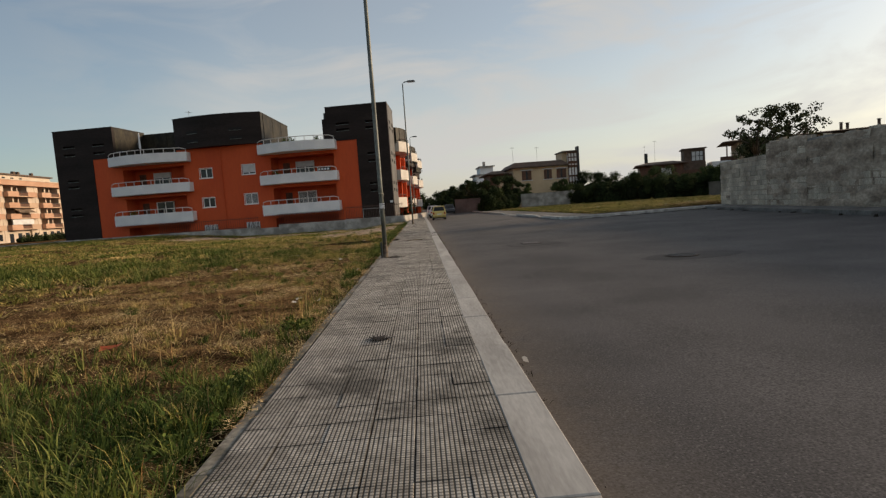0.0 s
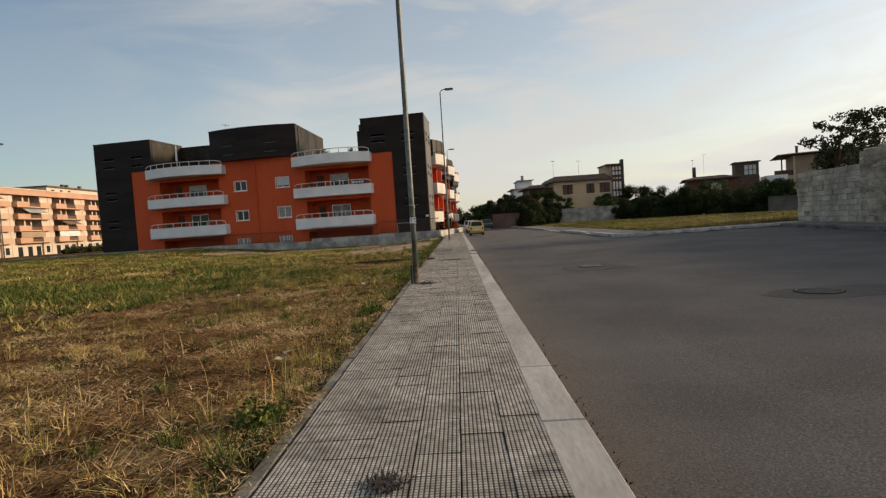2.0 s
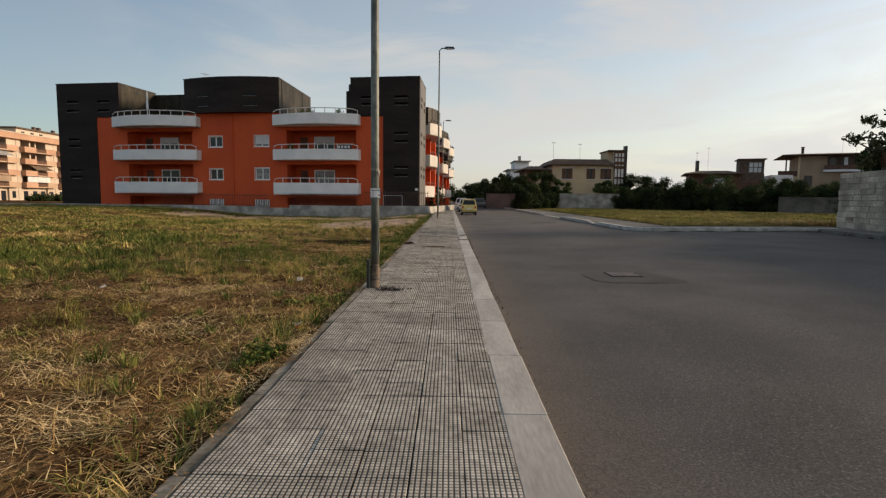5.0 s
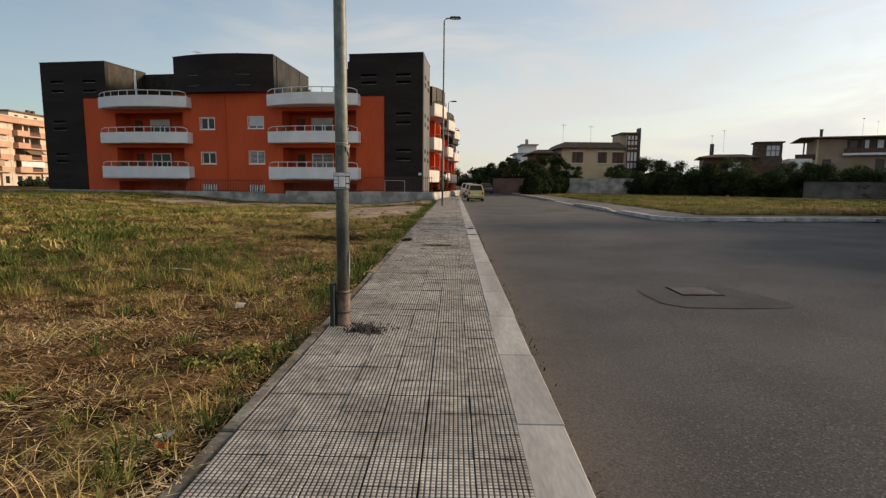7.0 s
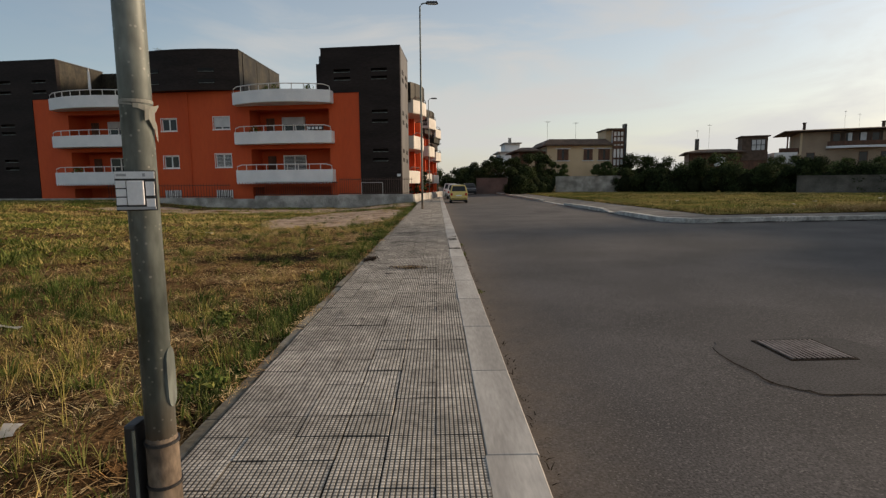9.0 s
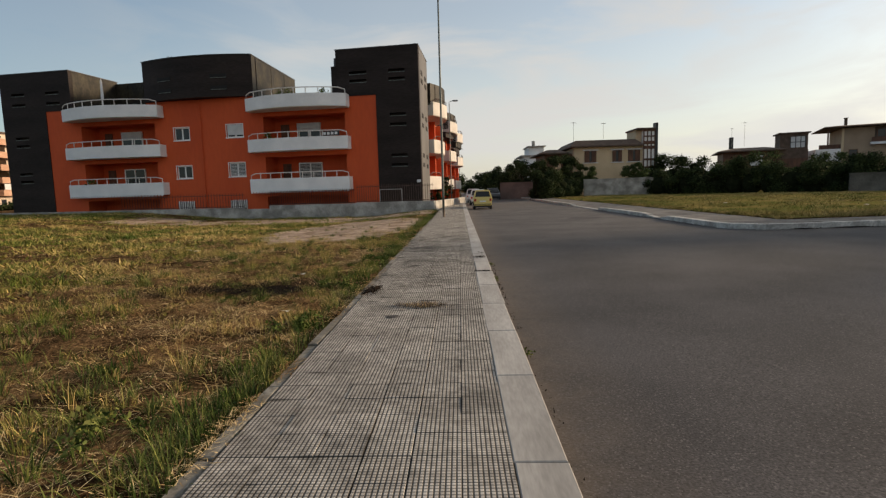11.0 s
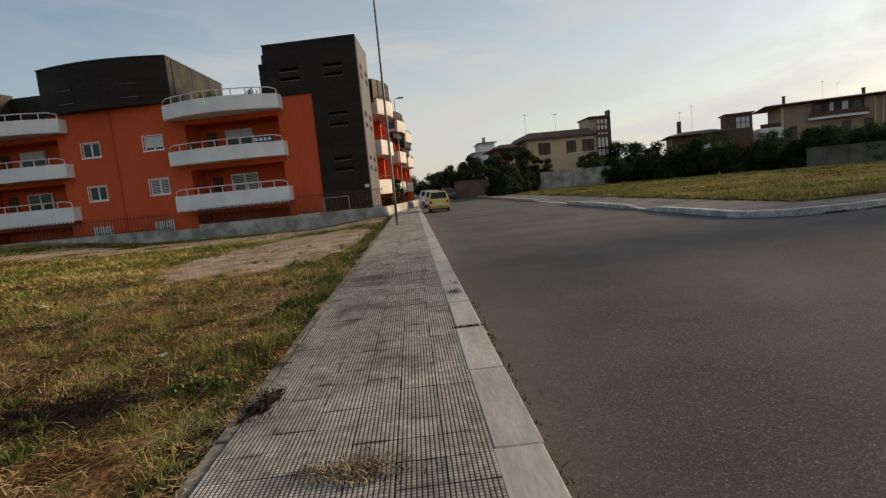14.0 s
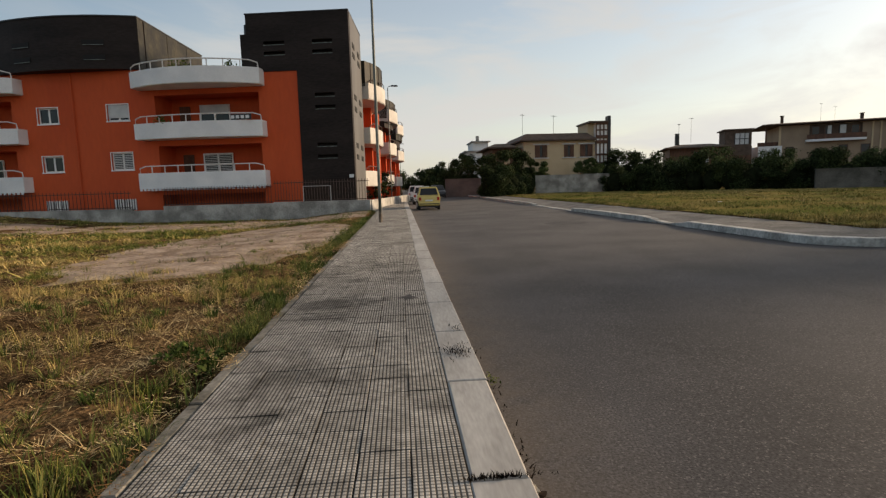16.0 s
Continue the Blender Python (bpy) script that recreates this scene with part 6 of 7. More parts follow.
def tufts(name, n, per, xr, yr, hmin, hmax, width, lean, material, label, mask, spread=0.05, single=False):
    """Tufts: each a small fan of bent blades that lean outwards."""
    xs, ys = rng.uniform(*xr, n), rng.uniform(*yr, n)
    keep = rng.random(n) < mask(xs, ys)
    xs, ys = xs[keep], ys[keep]
    size = np.clip(rng.lognormal(-0.1, 0.33, len(xs)), 0.35, 1.7)
    m = len(xs) * per
    cx, cy, sz = np.repeat(xs, per), np.repeat(ys, per), np.repeat(size, per)
    a = rng.uniform(0, 2 * math.pi, m)
    r = spread * sz * np.sqrt(rng.random(m))
    bx, by = cx + r * np.cos(a), cy + r * np.sin(a)
    base = np.stack([bx, by, ground_z(bx, by) - 0.012], -1)
    hgt = rng.uniform(hmin, hmax, m) * sz
    out = np.stack([np.cos(a), np.sin(a), 0 * a], -1) + 0.5 * np.stack([rng.normal(size=m), rng.normal(size=m), 0 * a], -1)
    ln = lean * rng.uniform(0.3, 1.4, m) * hgt
    side = np.stack([-np.sin(a), np.cos(a), 0 * a], -1) * (width * rng.uniform(0.6, 1.4, m))[:, None] / 2
    up = np.array([0, 0, 1])
    mid = base + out * (ln * 0.4)[:, None] + up * (hgt * 0.7)[:, None]
    tip = base + out * ln[:, None] + up * hgt[:, None]
    return tagged(new(name, blade_mesh(name, base, side, mid, tip, material, single)), label, "grass", kind="stuff")


def green_at(x, y):
    """Where the growth is still green: along the pavement, in a belt across the lot and in single drifts."""
    strip = smooth(-1.9, -1.25, x) * np.maximum(smooth(8, 6.5, y), 0.35 + 0.65 * smooth(16.0, 18.5, y)) * (0.25 + 0.75 * clump(x * 0.3, y, 0.35))
    drift = smooth(0.50, 0.72, clump(x - 3, y + 5, 0.33) * 0.6 + clump(x, y, 0.9) * 0.4)
    dry = smooth(7.0, 8.5, y) * smooth(15.5, 13.5, y) + smooth(24.0, 26.0, y) * smooth(36, 31, y)
    drift = drift * (1 - 0.85 * dry * smooth(-10, -6, x))
    belt = smooth(15.0, 17.5, y) * smooth(24.0, 20.0, y) * smooth(-2.6, -4.2, x) * (0.25 + 0.75 * smooth(0.25, 0.55, clump(x + 6, y - 1, 0.55)))
    near = smooth(8.0, 6.0, y) * smooth(0.2, 0.6, clump(x + 1, y, 0.7))
    return np.clip(np.maximum.reduce([strip, near * 0.8, belt, drift * (0.55 + 0.3 * smooth(12, 28, y))]), 0, 1)


def worn(x, y):
    """Ragged gaps in the growth through which the soil shows, 0 to 1."""
    return smooth(0.42, 0.18, 0.55 * clump(x + 9, y + 2, 1.9) + 0.45 * clump(x - 4, y, 4.3))


def raked(x, y):
    """1 where the growth was cut and only straw lies."""
    patch = smooth(7.2, 9.0, y) * smooth(17.3, 15.3, y) * smooth(-9.5, -6.5, x) + smooth(20.2, 21.0, y) * smooth(23.6, 22.8, y) * smooth(-4.6, -3.6, x) * smooth(-1.3, -1.7, x)
    return np.clip(patch, 0, 1) * (0.55 + 0.45 * clump(x + 3, y, 0.7)) * smooth(-1.25, -1.8, x)


lot = lambda x, y: (1 - 0.7 * raked(x, y)) * (1 - 0.95 * bare(x, y)) * (0.15 + 0.85 * smooth(0.25, 0.75, clump(x, y, 0.8))) * (1 - 0.8 * worn(x, y))
inside = lambda x, y: (y < 54.6 - (x + 2.5) * 0.14)
dry = lambda x, y: 1 - 0.85 * green_at(x, y)
tufts("dry_tufts", 34000, 14, (-16, -1.12), (1.5, 46), 0.025, 0.080, 0.0045, 1.9, M_GRASS, "short tufts of yellow dry grass across the lot", lambda x, y: lot(x, y) * smooth(-16, -4, x) * dry(x, y), 0.06)
tufts("dry_tufts_far", 60000, 9, (-62, -6), (8, 62), 0.04, 0.13, 0.038, 1.6, M_GRASS, "patchy dry grass further across the lot", lambda x, y: lot(x, y) * inside(x, y) * dry(x, y), 0.16, True)
tufts("green_tufts", 38000, 13, (-14, -1.1), (1.5, 54), 0.05, 0.15, 0.0055, 0.9, M_GREEN, "green grass tufts in drifts and along the pavement", lambda x, y: (1 - 0.95 * bare(x, y)) * green_at(x, y) * smooth(-14, -4, x) * (1 - 0.9 * raked(x, y)) * (1 - 0.6 * worn(x, y)), 0.06)
tufts("green_tufts_far", 46000, 9, (-62, -8), (8, 62), 0.05, 0.16, 0.038, 1.1, M_GREENFAR, "green drifts of grass further across the lot", lambda x, y: (1 - 0.95 * bare(x, y)) * green_at(x, y) * inside(x, y), 0.16, True)
tufts("verge_grass", 3600, 17, (-1.55, -1.07), (2, 46), 0.04, 0.13, 0.0055, 0.75, M_GREEN, "taller green grass leaning over the pavement edging", lambda x, y: smooth(-1.55, -1.2, x) * smooth(0.38, 0.70, clump(x * 0.4, y, 0.75)) * np.maximum(0.8 * smooth(8, 6.5, y), 0.25 + 0.75 * smooth(16.5, 18.5, y)), 0.05)
tufts("feathery_grass", 3800, 30, (-11, -1.25), (2, 36), 0.08, 0.20, 0.0035, 0.7, M_GRASS, "fine feathery yellow-green grass in loose clumps", lambda x, y: (1 - bare(x, y)) * (1 - raked(x, y)) * smooth(-11, -3, x) * smooth(0.48, 0.75, clump(x + 5, y + 7, 0.8)), 0.09)
grass("straw_litter", 640000, (-15, -1.1), (1.5, 47), 0.006, 0.028, 0.010, 5.0, M_STRAW, "flattened dry straw lying on the soil", lambda x, y: (1 - 0.6 * bare(x, y)) * smooth(-15, -4, x) * np.maximum(raked(x, y) * smooth(10.5, 12.5, y), (0.25 + 0.75 * smooth(0.15, 0.7, clump(x + 4, y - 2, 1.3))) * (1 - 0.75 * worn(x, y)) * (1 - 0.7 * green_at(x, y))), single=True)
grass("straw_litter_far", 110000, (-50, -10), (10, 58), 0.01, 0.035, 0.034, 5.5, M_STRAW, "flattened straw further across the lot", lambda x, y: inside(x, y) * smooth(0.3, 0.8, clump(x + 4, y - 2, 0.7)) * dry(x, y), single=True)
grass("straw_mat", 210000, (-7.5, -1.1), (1.5, 33), 0.004, 0.016, 0.008, 8.0, M_STRAW, "matted dry straw close to the pavement", lambda x, y: smooth(-7.5, -3, x) * (0.35 + 0.65 * clump(x, y + 3, 1.1)) * (1 - 0.75 * worn(x, y)) * (1 - 0.6 * green_at(x, y)), single=True)
grass("edge_straw", 16000, (-1.14, -0.96), (1.5, 36), 0.004, 0.016, 0.006, 7.0, M_STRAW, "bits of straw strewn over the edging strip", lambda x, y: smooth(-0.96, -1.08, x) * smooth(0.35, 0.7, clump(x, y, 1.4)), zf=lambda x, y: 0 * x + 0.012, single=True)
tufts("straw_piles", 20000, 24, (-9, -1.12), (1.5, 36), 0.012, 0.055, 0.006, 3.2, M_STRAW, "raked little piles of dry straw", lambda x, y: (1 - 0.95 * bare(x, y)) * smooth(-9, -3, x) * smooth(0.35, 0.7, clump(x - 2, y + 1, 1.5)) * dry(x, y) * 0.8, 0.10, True)
grass("cut_stalks", 110000, (-10, -1.15), (1.5, 36), 0.008, 0.040, 0.0060, 8.0, M_STRAW, "long cut stalks lying loose on the straw", lambda x, y: (1 - 0.9 * bare(x, y)) * smooth(-10, -3.5, x) * np.maximum(0.9 * raked(x, y), smooth(0.2, 0.75, clump(x, y - 4, 1.15)) * (1 - 0.8 * green_at(x, y))))
tufts("leafy_tussocks", 900, 40, (-9, -1.2), (1.5, 40), 0.07, 0.14, 0.008, 1.0, M_GREEN, "dark green grass tussocks standing in the straw", lambda x, y: (1 - bare(x, y)) * (1 - 0.85 * raked(x, y)) * smooth(-9, -2, x) * 0.8, 0.07)
tufts("weed_clumps_far", 4200, 34, (-44, -4.5), (14, 34), 0.08, 0.26, 0.022, 0.9, M_GREEN, "dark green weed clumps across the lot", lambda x, y: smooth(13.5, 16, y) * smooth(26, 21, y) * smooth(0.42, 0.72, 0.5 * clump(x + 2, y + 3, 0.6) + 0.5 * clump(x, y - 6, 1.7)) * smooth(-4.5, -7.5, x), 0.17, True)
tufts("near_weeds", 620, 38, (-4.6, -1.15), (3.0, 7.4), 0.05, 0.15, 0.008, 0.9, M_GREEN, "leafy green weeds at the start of the lot", lambda x, y: smooth(7.4, 6.2, y) * smooth(0.3, 0.6, clump(x + 1, y, 0.9)), 0.09)
grass("tall_stalks", 160, (-3.6, -1.3), (2.5, 12), 0.18, 0.36, 0.005, 0.25, M_STRAW, "thin pale seed stalks in the grass")
grass("meadow_grass", 240000, (10.5, 56), (33.5, 84), 0.03, 0.12, 0.036, 1.6, M_LAWN, "yellow-green meadow grass beyond the far pavement", lambda x, y: 0.9 * (y < 94.5 - 0.53 * x) * (0.10 + 0.90 * smooth(0.30, 0.65, 0.6 * clump(x, y, 0.33) + 0.4 * clump(x + 3, y, 1.1))), single=True)
tufts("meadow_edge_grass", 2600, 16, (10.4, 24), (33.4, 36.5), 0.05, 0.22, 0.014, 0.9, M_LAWN, "uneven tall grass hanging over the far pavement", lambda x, y: smooth(36.5, 33.8, y) * smooth(0.3, 0.7, clump(x, y, 1.2)), 0.10, True)
tufts("meadow_edge_grass", 3000, 14, (10.3, 11.3), (33.4, 62), 0.05, 0.17, 0.014, 0.9, M_LAWN, "uneven grass along the back of the far pavement", lambda x, y: smooth(11.3, 10.5, x) * smooth(0.3, 0.7, clump(x, y, 1.2)), 0.10, True)
tufts("dry_weeds_by_wall", 500, 20, (14.5, 18.4), (33.5, 36.0), 0.06, 0.24, 0.014, 0.9, M_STRAW, "orange dry weeds at the end of the stone wall", lambda x, y: smooth(14.5, 16.5, x), 0.12, True)
# low leafy weeds near the pavement
weed_at = [(-1.45, 4.6, 0.30), (-1.75, 5.2, 0.35), (-1.35, 5.6, 0.22), (-2.3, 4.4, 0.3), (-1.5, 6.4, 0.2), (-1.35, 12.9, 0.18), (-1.5, 15.2, 0.25), (-1.3, 17.6, 0.2), (-1.9, 19.4, 0.3), (-1.45, 21.8, 0.22), (-1.35, 8.6, 0.16), (-3.0, 5.6, 0.25), (-1.6, 24.2, 0.2), (-1.4, 27.0, 0.25)]
cs, rs = [], []
for x, y, r in weed_at:
    for k in range(9):
        cs.append((x + random.uniform(-r, r), y + random.uniform(-r, r), float(ground_z(x, y)) + random.uniform(0.0, 0.07)))
        rs.append(random.uniform(0.05, 0.12))
v, f = leaf_cloud(np.array(cs), np.array(rs), 8000, 0.021, 0.7)
tagged(soup("leafy_weeds", v, f, M_GREEN, "low dark green leafy weeds by the pavement", "weeds"))

tufts("meadow_dry_grass", 2400, 12, (19, 44), (33.6, 40), 0.05, 0.20, 0.016, 0.9, M_GRASS, "dry straw-coloured grass at the meadow edge", lambda x, y: smooth(40, 34.5, y) * smooth(19, 25, x) * smooth(0.35, 0.65, clump(x, y, 0.5)), 0.12, True)
meadow = sheet("meadow", np.arange(10.45, 58, 1.5), np.arange(33.45, 86, 1.5), lambda x, y: ground_z(x, y) + 0.012, M_MEADOW, "yellow-green sward of the meadow", "meadow", keep=lambda x, y: ((x > 18.2) | (y > 33.45)) & (y < 95 - 0.53 * x))
bare_patch = sheet("bare_soil", np.arange(-9, -1.4, 0.14), np.arange(27, 49, 0.20), lambda x, y: ground_z(x, y) + 0.012 - 0.05 * (1 - np.clip(2.4 * bare(x, y), 0, 1)) + 0.006 * np.sin(9 * x) * np.sin(7.3 * y + x), M_BARE, "bare pale soil beside the pavement", "soil")
bare_strip = sheet("bare_strip", np.arange(-24, -1.4, 0.3), np.arange(46, 55.6, 0.2), lambda x, y: ground_z(x, y) + 0.012 - 0.05 * (1 - np.clip(2.0 * bare(x, y), 0, 1)) + 0.008 * np.sin(5 * x + y) * np.sin(6.7 * y), M_BARE, "bare pale soil below the boundary wall", "soil")


# ---- small things on the ground ----
def blot(name, x, y, z, rx, ry, material, label, category, seed=1, height=0.012, n=22, kind="", turn=None):
    """A low irregular heap or stain."""
    random.seed(seed)
    bm = bmesh.new()
    top = bm.verts.new((0, 0, height))
    ring0, ring1 = [], []
    for k in range(n):
        a = 2 * math.pi * k / n
        r = random.choice((0.55, 0.75, 0.9, 1.0, 1.3)) * random.uniform(0.85, 1.1)
        ring0.append(bm.verts.new((rx * r * math.cos(a), ry * r * math.sin(a), 0)))
        q = random.uniform(0.35, 0.7)
        ring1.append(bm.verts.new((rx * q * math.cos(a), ry * q * math.sin(a), height * random.uniform(0.5, 1.4))))
    for k in range(n):
        j = (k + 1) % n
        bm.faces.new((ring0[k], ring0[j], ring1[j], ring1[k]))
        bm.faces.new((ring1[k], ring1[j], top))
    ob = part(name, bm, material, None, label, at=pose(x, y, z, 0, 0, random.uniform(0, 360) if turn is None else turn))
    return tagged(ob, label, category, kind=kind)


def debris(name, x, y, z, rx, ry, n, material, label, size=0.05, width=0.008):
    xs, ys = x + rx * rng.normal(size=n) * 0.5, y + ry * rng.normal(size=n) * 0.5
    v, k = blades(n, xs, ys, np.full(n, z), 0.006, 0.03, width, size / 0.02)
    fa = (k + np.array([[0, 1, 2, 3]])).tolist() + (k + np.array([[3, 2, 4]])).tolist()
    me = bpy.data.meshes.new(name)
    me.from_pydata(v.tolist(), [], fa)
    me.materials.append(material)
    return tagged(new(name, me), label, "litter", kind="stuff")


debris("dry_weed_clump", -0.34, 7.43, 0.003, 0.10, 0.10, 260, M_STAIN, "small dark clump of dry weed on the pavement", 0.06)
debris("straw_scatter", -0.16, 22.45, 0.010, 0.22, 0.13, 300, M_STRAW, "scattered dry straw on the pavement", 0.05, 0.004)
debris("straw_scatter_brown", -0.17, 22.45, 0.010, 0.24, 0.13, 520, M_RUST, "brown dry stalks on the pavement", 0.05, 0.005)
debris("straw_scatter_dark", -0.18, 22.43, 0.008, 0.26, 0.15, 420, M_CHAR, "dark bits among the scattered straw", 0.04, 0.005)
debris("straw_scatter", -0.42, 22.50, 0.010, 0.10, 0.05, 90, M_RUST, "a few dry stalks on the pavement", 0.05, 0.004)
blot("soil_heap", -0.92, 23.50, 0.001, 0.075, 0.27, M_CHAR, "dark crumbly heap of soil at the pavement edge", "soil", 3, 0.025, turn=-14, kind="stuff")
debris("dark_heap_crumbs", -0.92, 23.50, 0.006, 0.13, 0.40, 420, M_CHAR, "dark crumbs strewn from the heap", 0.03, 0.007)
blot("damp_stain", -0.62, 15.98, 0.0015, 0.22, 0.17, M_STAIN, "dark damp stain beside the lamp foot", "stain", 5, 0.0025)
debris("dark_crumbs", -0.62, 15.95, 0.003, 0.34, 0.22, 240, M_CHAR, "dark crumbs of earth round the lamp foot", 0.03)
blot("damp_stain", -0.46, 21.96, 0.0015, 0.07, 0.09, M_STAIN, "dark spot on the tiles", "stain", 6, 0.0012)
blot("damp_stain", 0.30, 28.85, 0.0015, 0.11, 0.14, M_STAIN, "dark spot on the tiles", "stain", 7, 0.0012)
blot("damp_stain", -0.99, 24.4, 0.0015, 0.10, 0.05, M_STAIN, "dark spot on the tiles", "stain", 8, 0.0012)
blot("burnt_soil", -2.55, 23.85, -0.045, 0.75, 0.42, M_CHAR, "black scorched soil in the lot", "soil", 21, 0.02, 30, turn=10)
debris("burnt_patch", -2.50, 23.9, 0.0, 0.95, 0.55, 2600, M_CHAR, "charred black patch of grass in the lot", 0.06)
debris("burnt_patch", -3.6, 23.8, 0.0, 0.7, 0.4, 1300, M_CHAR, "small charred patch of grass", 0.06)

debris("chipped_kerb", 0.65, 26.72, 0.006, 0.13, 0.16, 190, M_CHAR, "dark flakes on the chipped kerb surface", 0.03, 0.006)
debris("joint_dirt", 0.65, 24.94, 0.003, 0.17, 0.012, 200, M_CHAR, "dark dirt in an open kerb joint", 0.02, 0.006)
debris("chipped_kerb", 0.70, 27.35, 0.006, 0.06, 0.12, 22, M_CHAR, "dark flakes on the kerb", 0.03)
blot("kerb_crack_weeds", 0.80, 24.95, -0.115, 0.05, 0.10, M_CHAR, "dark dirt at an open kerb joint", "dirt", 15, 0.02)

cs, rs = [], []
for x, y in ((0.84, 20.9), (0.83, 24.7), (0.84, 26.3)):
    for k in range(5):
        cs.append((x + random.uniform(-0.02, 0.05), y + random.uniform(-0.10, 0.10), -0.10 + random.uniform(0, 0.03)))
        rs.append(0.04)
v, f = leaf_cloud(np.array(cs), np.array(rs), 200, 0.011, 0.6)
tagged(soup("gutter_weeds", v, f, M_GREEN, "small green weeds growing in the gutter", "weeds"))

# manhole in a cut, roughly square mend of newer asphalt with a tarred joint
random.seed(4)


def apron_edge(a):
    c, q = math.cos(a), math.sin(a)
    x = math.copysign(abs(c) ** 0.5, c) * 0.78
    y = math.copysign(abs(q) ** 0.5, q) * 0.68
    x = x * (1.0 - 0.32 * y) if x > 0 else x
    wobble = random.uniform(0.97, 1.03)
    return x * wobble, y * wobble


bm = bmesh.new()
edge = [apron_edge(2 * math.pi * k / 48) for k in range(48)]
rings = []
for u, h in ((0.05, 0.004), (0.5, 0.004), (0.97, 0.003), (1.0, -0.006)):
    rings.append([bm.verts.new((3.43 + x * u, 18.10 + y * u, float(road_z(3.43 + x * u)) + h)) for x, y in edge])
bm.faces.new(rings[0])
for r, q in zip(rings, rings[1:]):
    for k in range(48):
        bm.faces.new((r[k], q[k], q[(k + 1) % 48], r[(k + 1) % 48]))
apron = part("asphalt_patch", bm, M_PATCH)
tagged(apron, "newer dark asphalt patch round the manhole", "road patch", kind="structure")
bm = bmesh.new()
seam = []
for k in range(21, 43):
    x, y = edge[k % 48]
    w = 0.022 * random.uniform(0.3, 1.0) * math.sin(math.pi * (k - 20) / 23)
    seam.append([bm.verts.new((3.43 + x * u, 18.10 + y * u, float(road_z(3.43 + x * u)) + 0.007)) for u in (0.985 - w, 0.985 + w)])
for p, q in zip(seam, seam[1:]):
    bm.faces.new((p[0], q[0], q[1], p[1]))
part("tar_joint", bm, M_CHAR, apron, "black tarred joint")
manhole = thing("manhole_cover", pose(3.40, 18.40, float(road_z(3.40)) + 0.003, 0, -0.52, 0), "square ribbed iron manhole cover in the road", "manhole cover")
boxpart("cover_frame", (-0.278, 0.278, -0.278, 0.278, -0.03, 0.005), M_CHAR, manhole)
for s in (-1, 1):
    bm = bmesh.new()
    v = [bm.verts.new((x, y, 0.008)) for x, y in ((-0.255, -0.255 * s), (0.255, 0.255 * s), (0.255 if s < 0 else -0.255, 0.255))]
    bm.faces.new(v)
    part("cover_leaf", bm, M_RIBBED, manhole)
for k in range(12):
    x = -0.23 + 0.46 * k / 11
    boxpart("rib", (x - 0.010, x + 0.010, -0.245, 0.245, 0.009, 0.013), M_IRON, manhole)

# round cover in its own sunken patch, and a mended spot further along
def road_patch(x0, y0, rx, ry, seed, label):
    random.seed(seed)
    bm = bmesh.new()
    rim = [(rx * math.cos(a) * random.uniform(0.88, 1.08), ry * math.sin(a) * random.uniform(0.88, 1.08)) for a in [2 * math.pi * k / 28 for k in range(28)]]
    rings = [[bm.verts.new((x0 + x * u, y0 + y * u, float(road_z(x0 + x * u)) + h)) for x, y in rim] for u, h in ((0.05, 0.004), (0.95, 0.004), (1.0, -0.006))]
    bm.faces.new(rings[0])
    for r, q in zip(rings, rings[1:]):
        for k in range(28):
            bm.faces.new((r[k], q[k], q[(k + 1) % 28], r[(k + 1) % 28]))
    return tagged(part("asphalt_patch", bm, M_PATCH), label, "road patch", kind="structure")


road_patch(5.35, 12.50, 1.05, 0.55, 9, "darker sunken asphalt round an iron cover")
road_patch(5.8, 40.2, 0.75, 0.70, 10, "dark mended spot in the asphalt")
round_cover = thing("manhole_cover", pose(5.18, 12.62, float(road_z(5.18)) - 0.002, 0, -0.52, 0), "round dark iron manhole cover in the road", "manhole cover")
bm = bmesh.new()
tube(bm, [(0, 0, -0.03), (0, 0, 0.008)], 0.315, 28)
part("cover_frame", bm, M_CHAR, round_cover)
bm = bmesh.new()
tube(bm, [(0, 0, 0.0), (0, 0, 0.018)], 0.29, 28)
cover = part("cover_disc", bm, M_FENCE, round_cover)
for k in range(7):
    y = -0.21 + 0.07 * k
    w = math.sqrt(0.27 ** 2 - y * y)
    boxpart("rib", (-w, w, y - 0.012, y + 0.012, 0.0185, 0.024), M_DARK, cover)

# dark flakes at the foot of the far kerb, added for its shaded face
for x, n, half in ((9.9, 260, 0.3), (11.2, 420, 0.5), (12.9, 500, 0.6), (14.3, 320, 0.3), (15.7, 560, 0.7), (17.0, 380, 0.4)):
    debris("kerb_foot_shade", x, 31.55, float(road_z(x)) + 0.006, half, 0.04, n, M_CHAR, "dark flakes at the kerb foot standing for its shade", 0.06, 0.022)

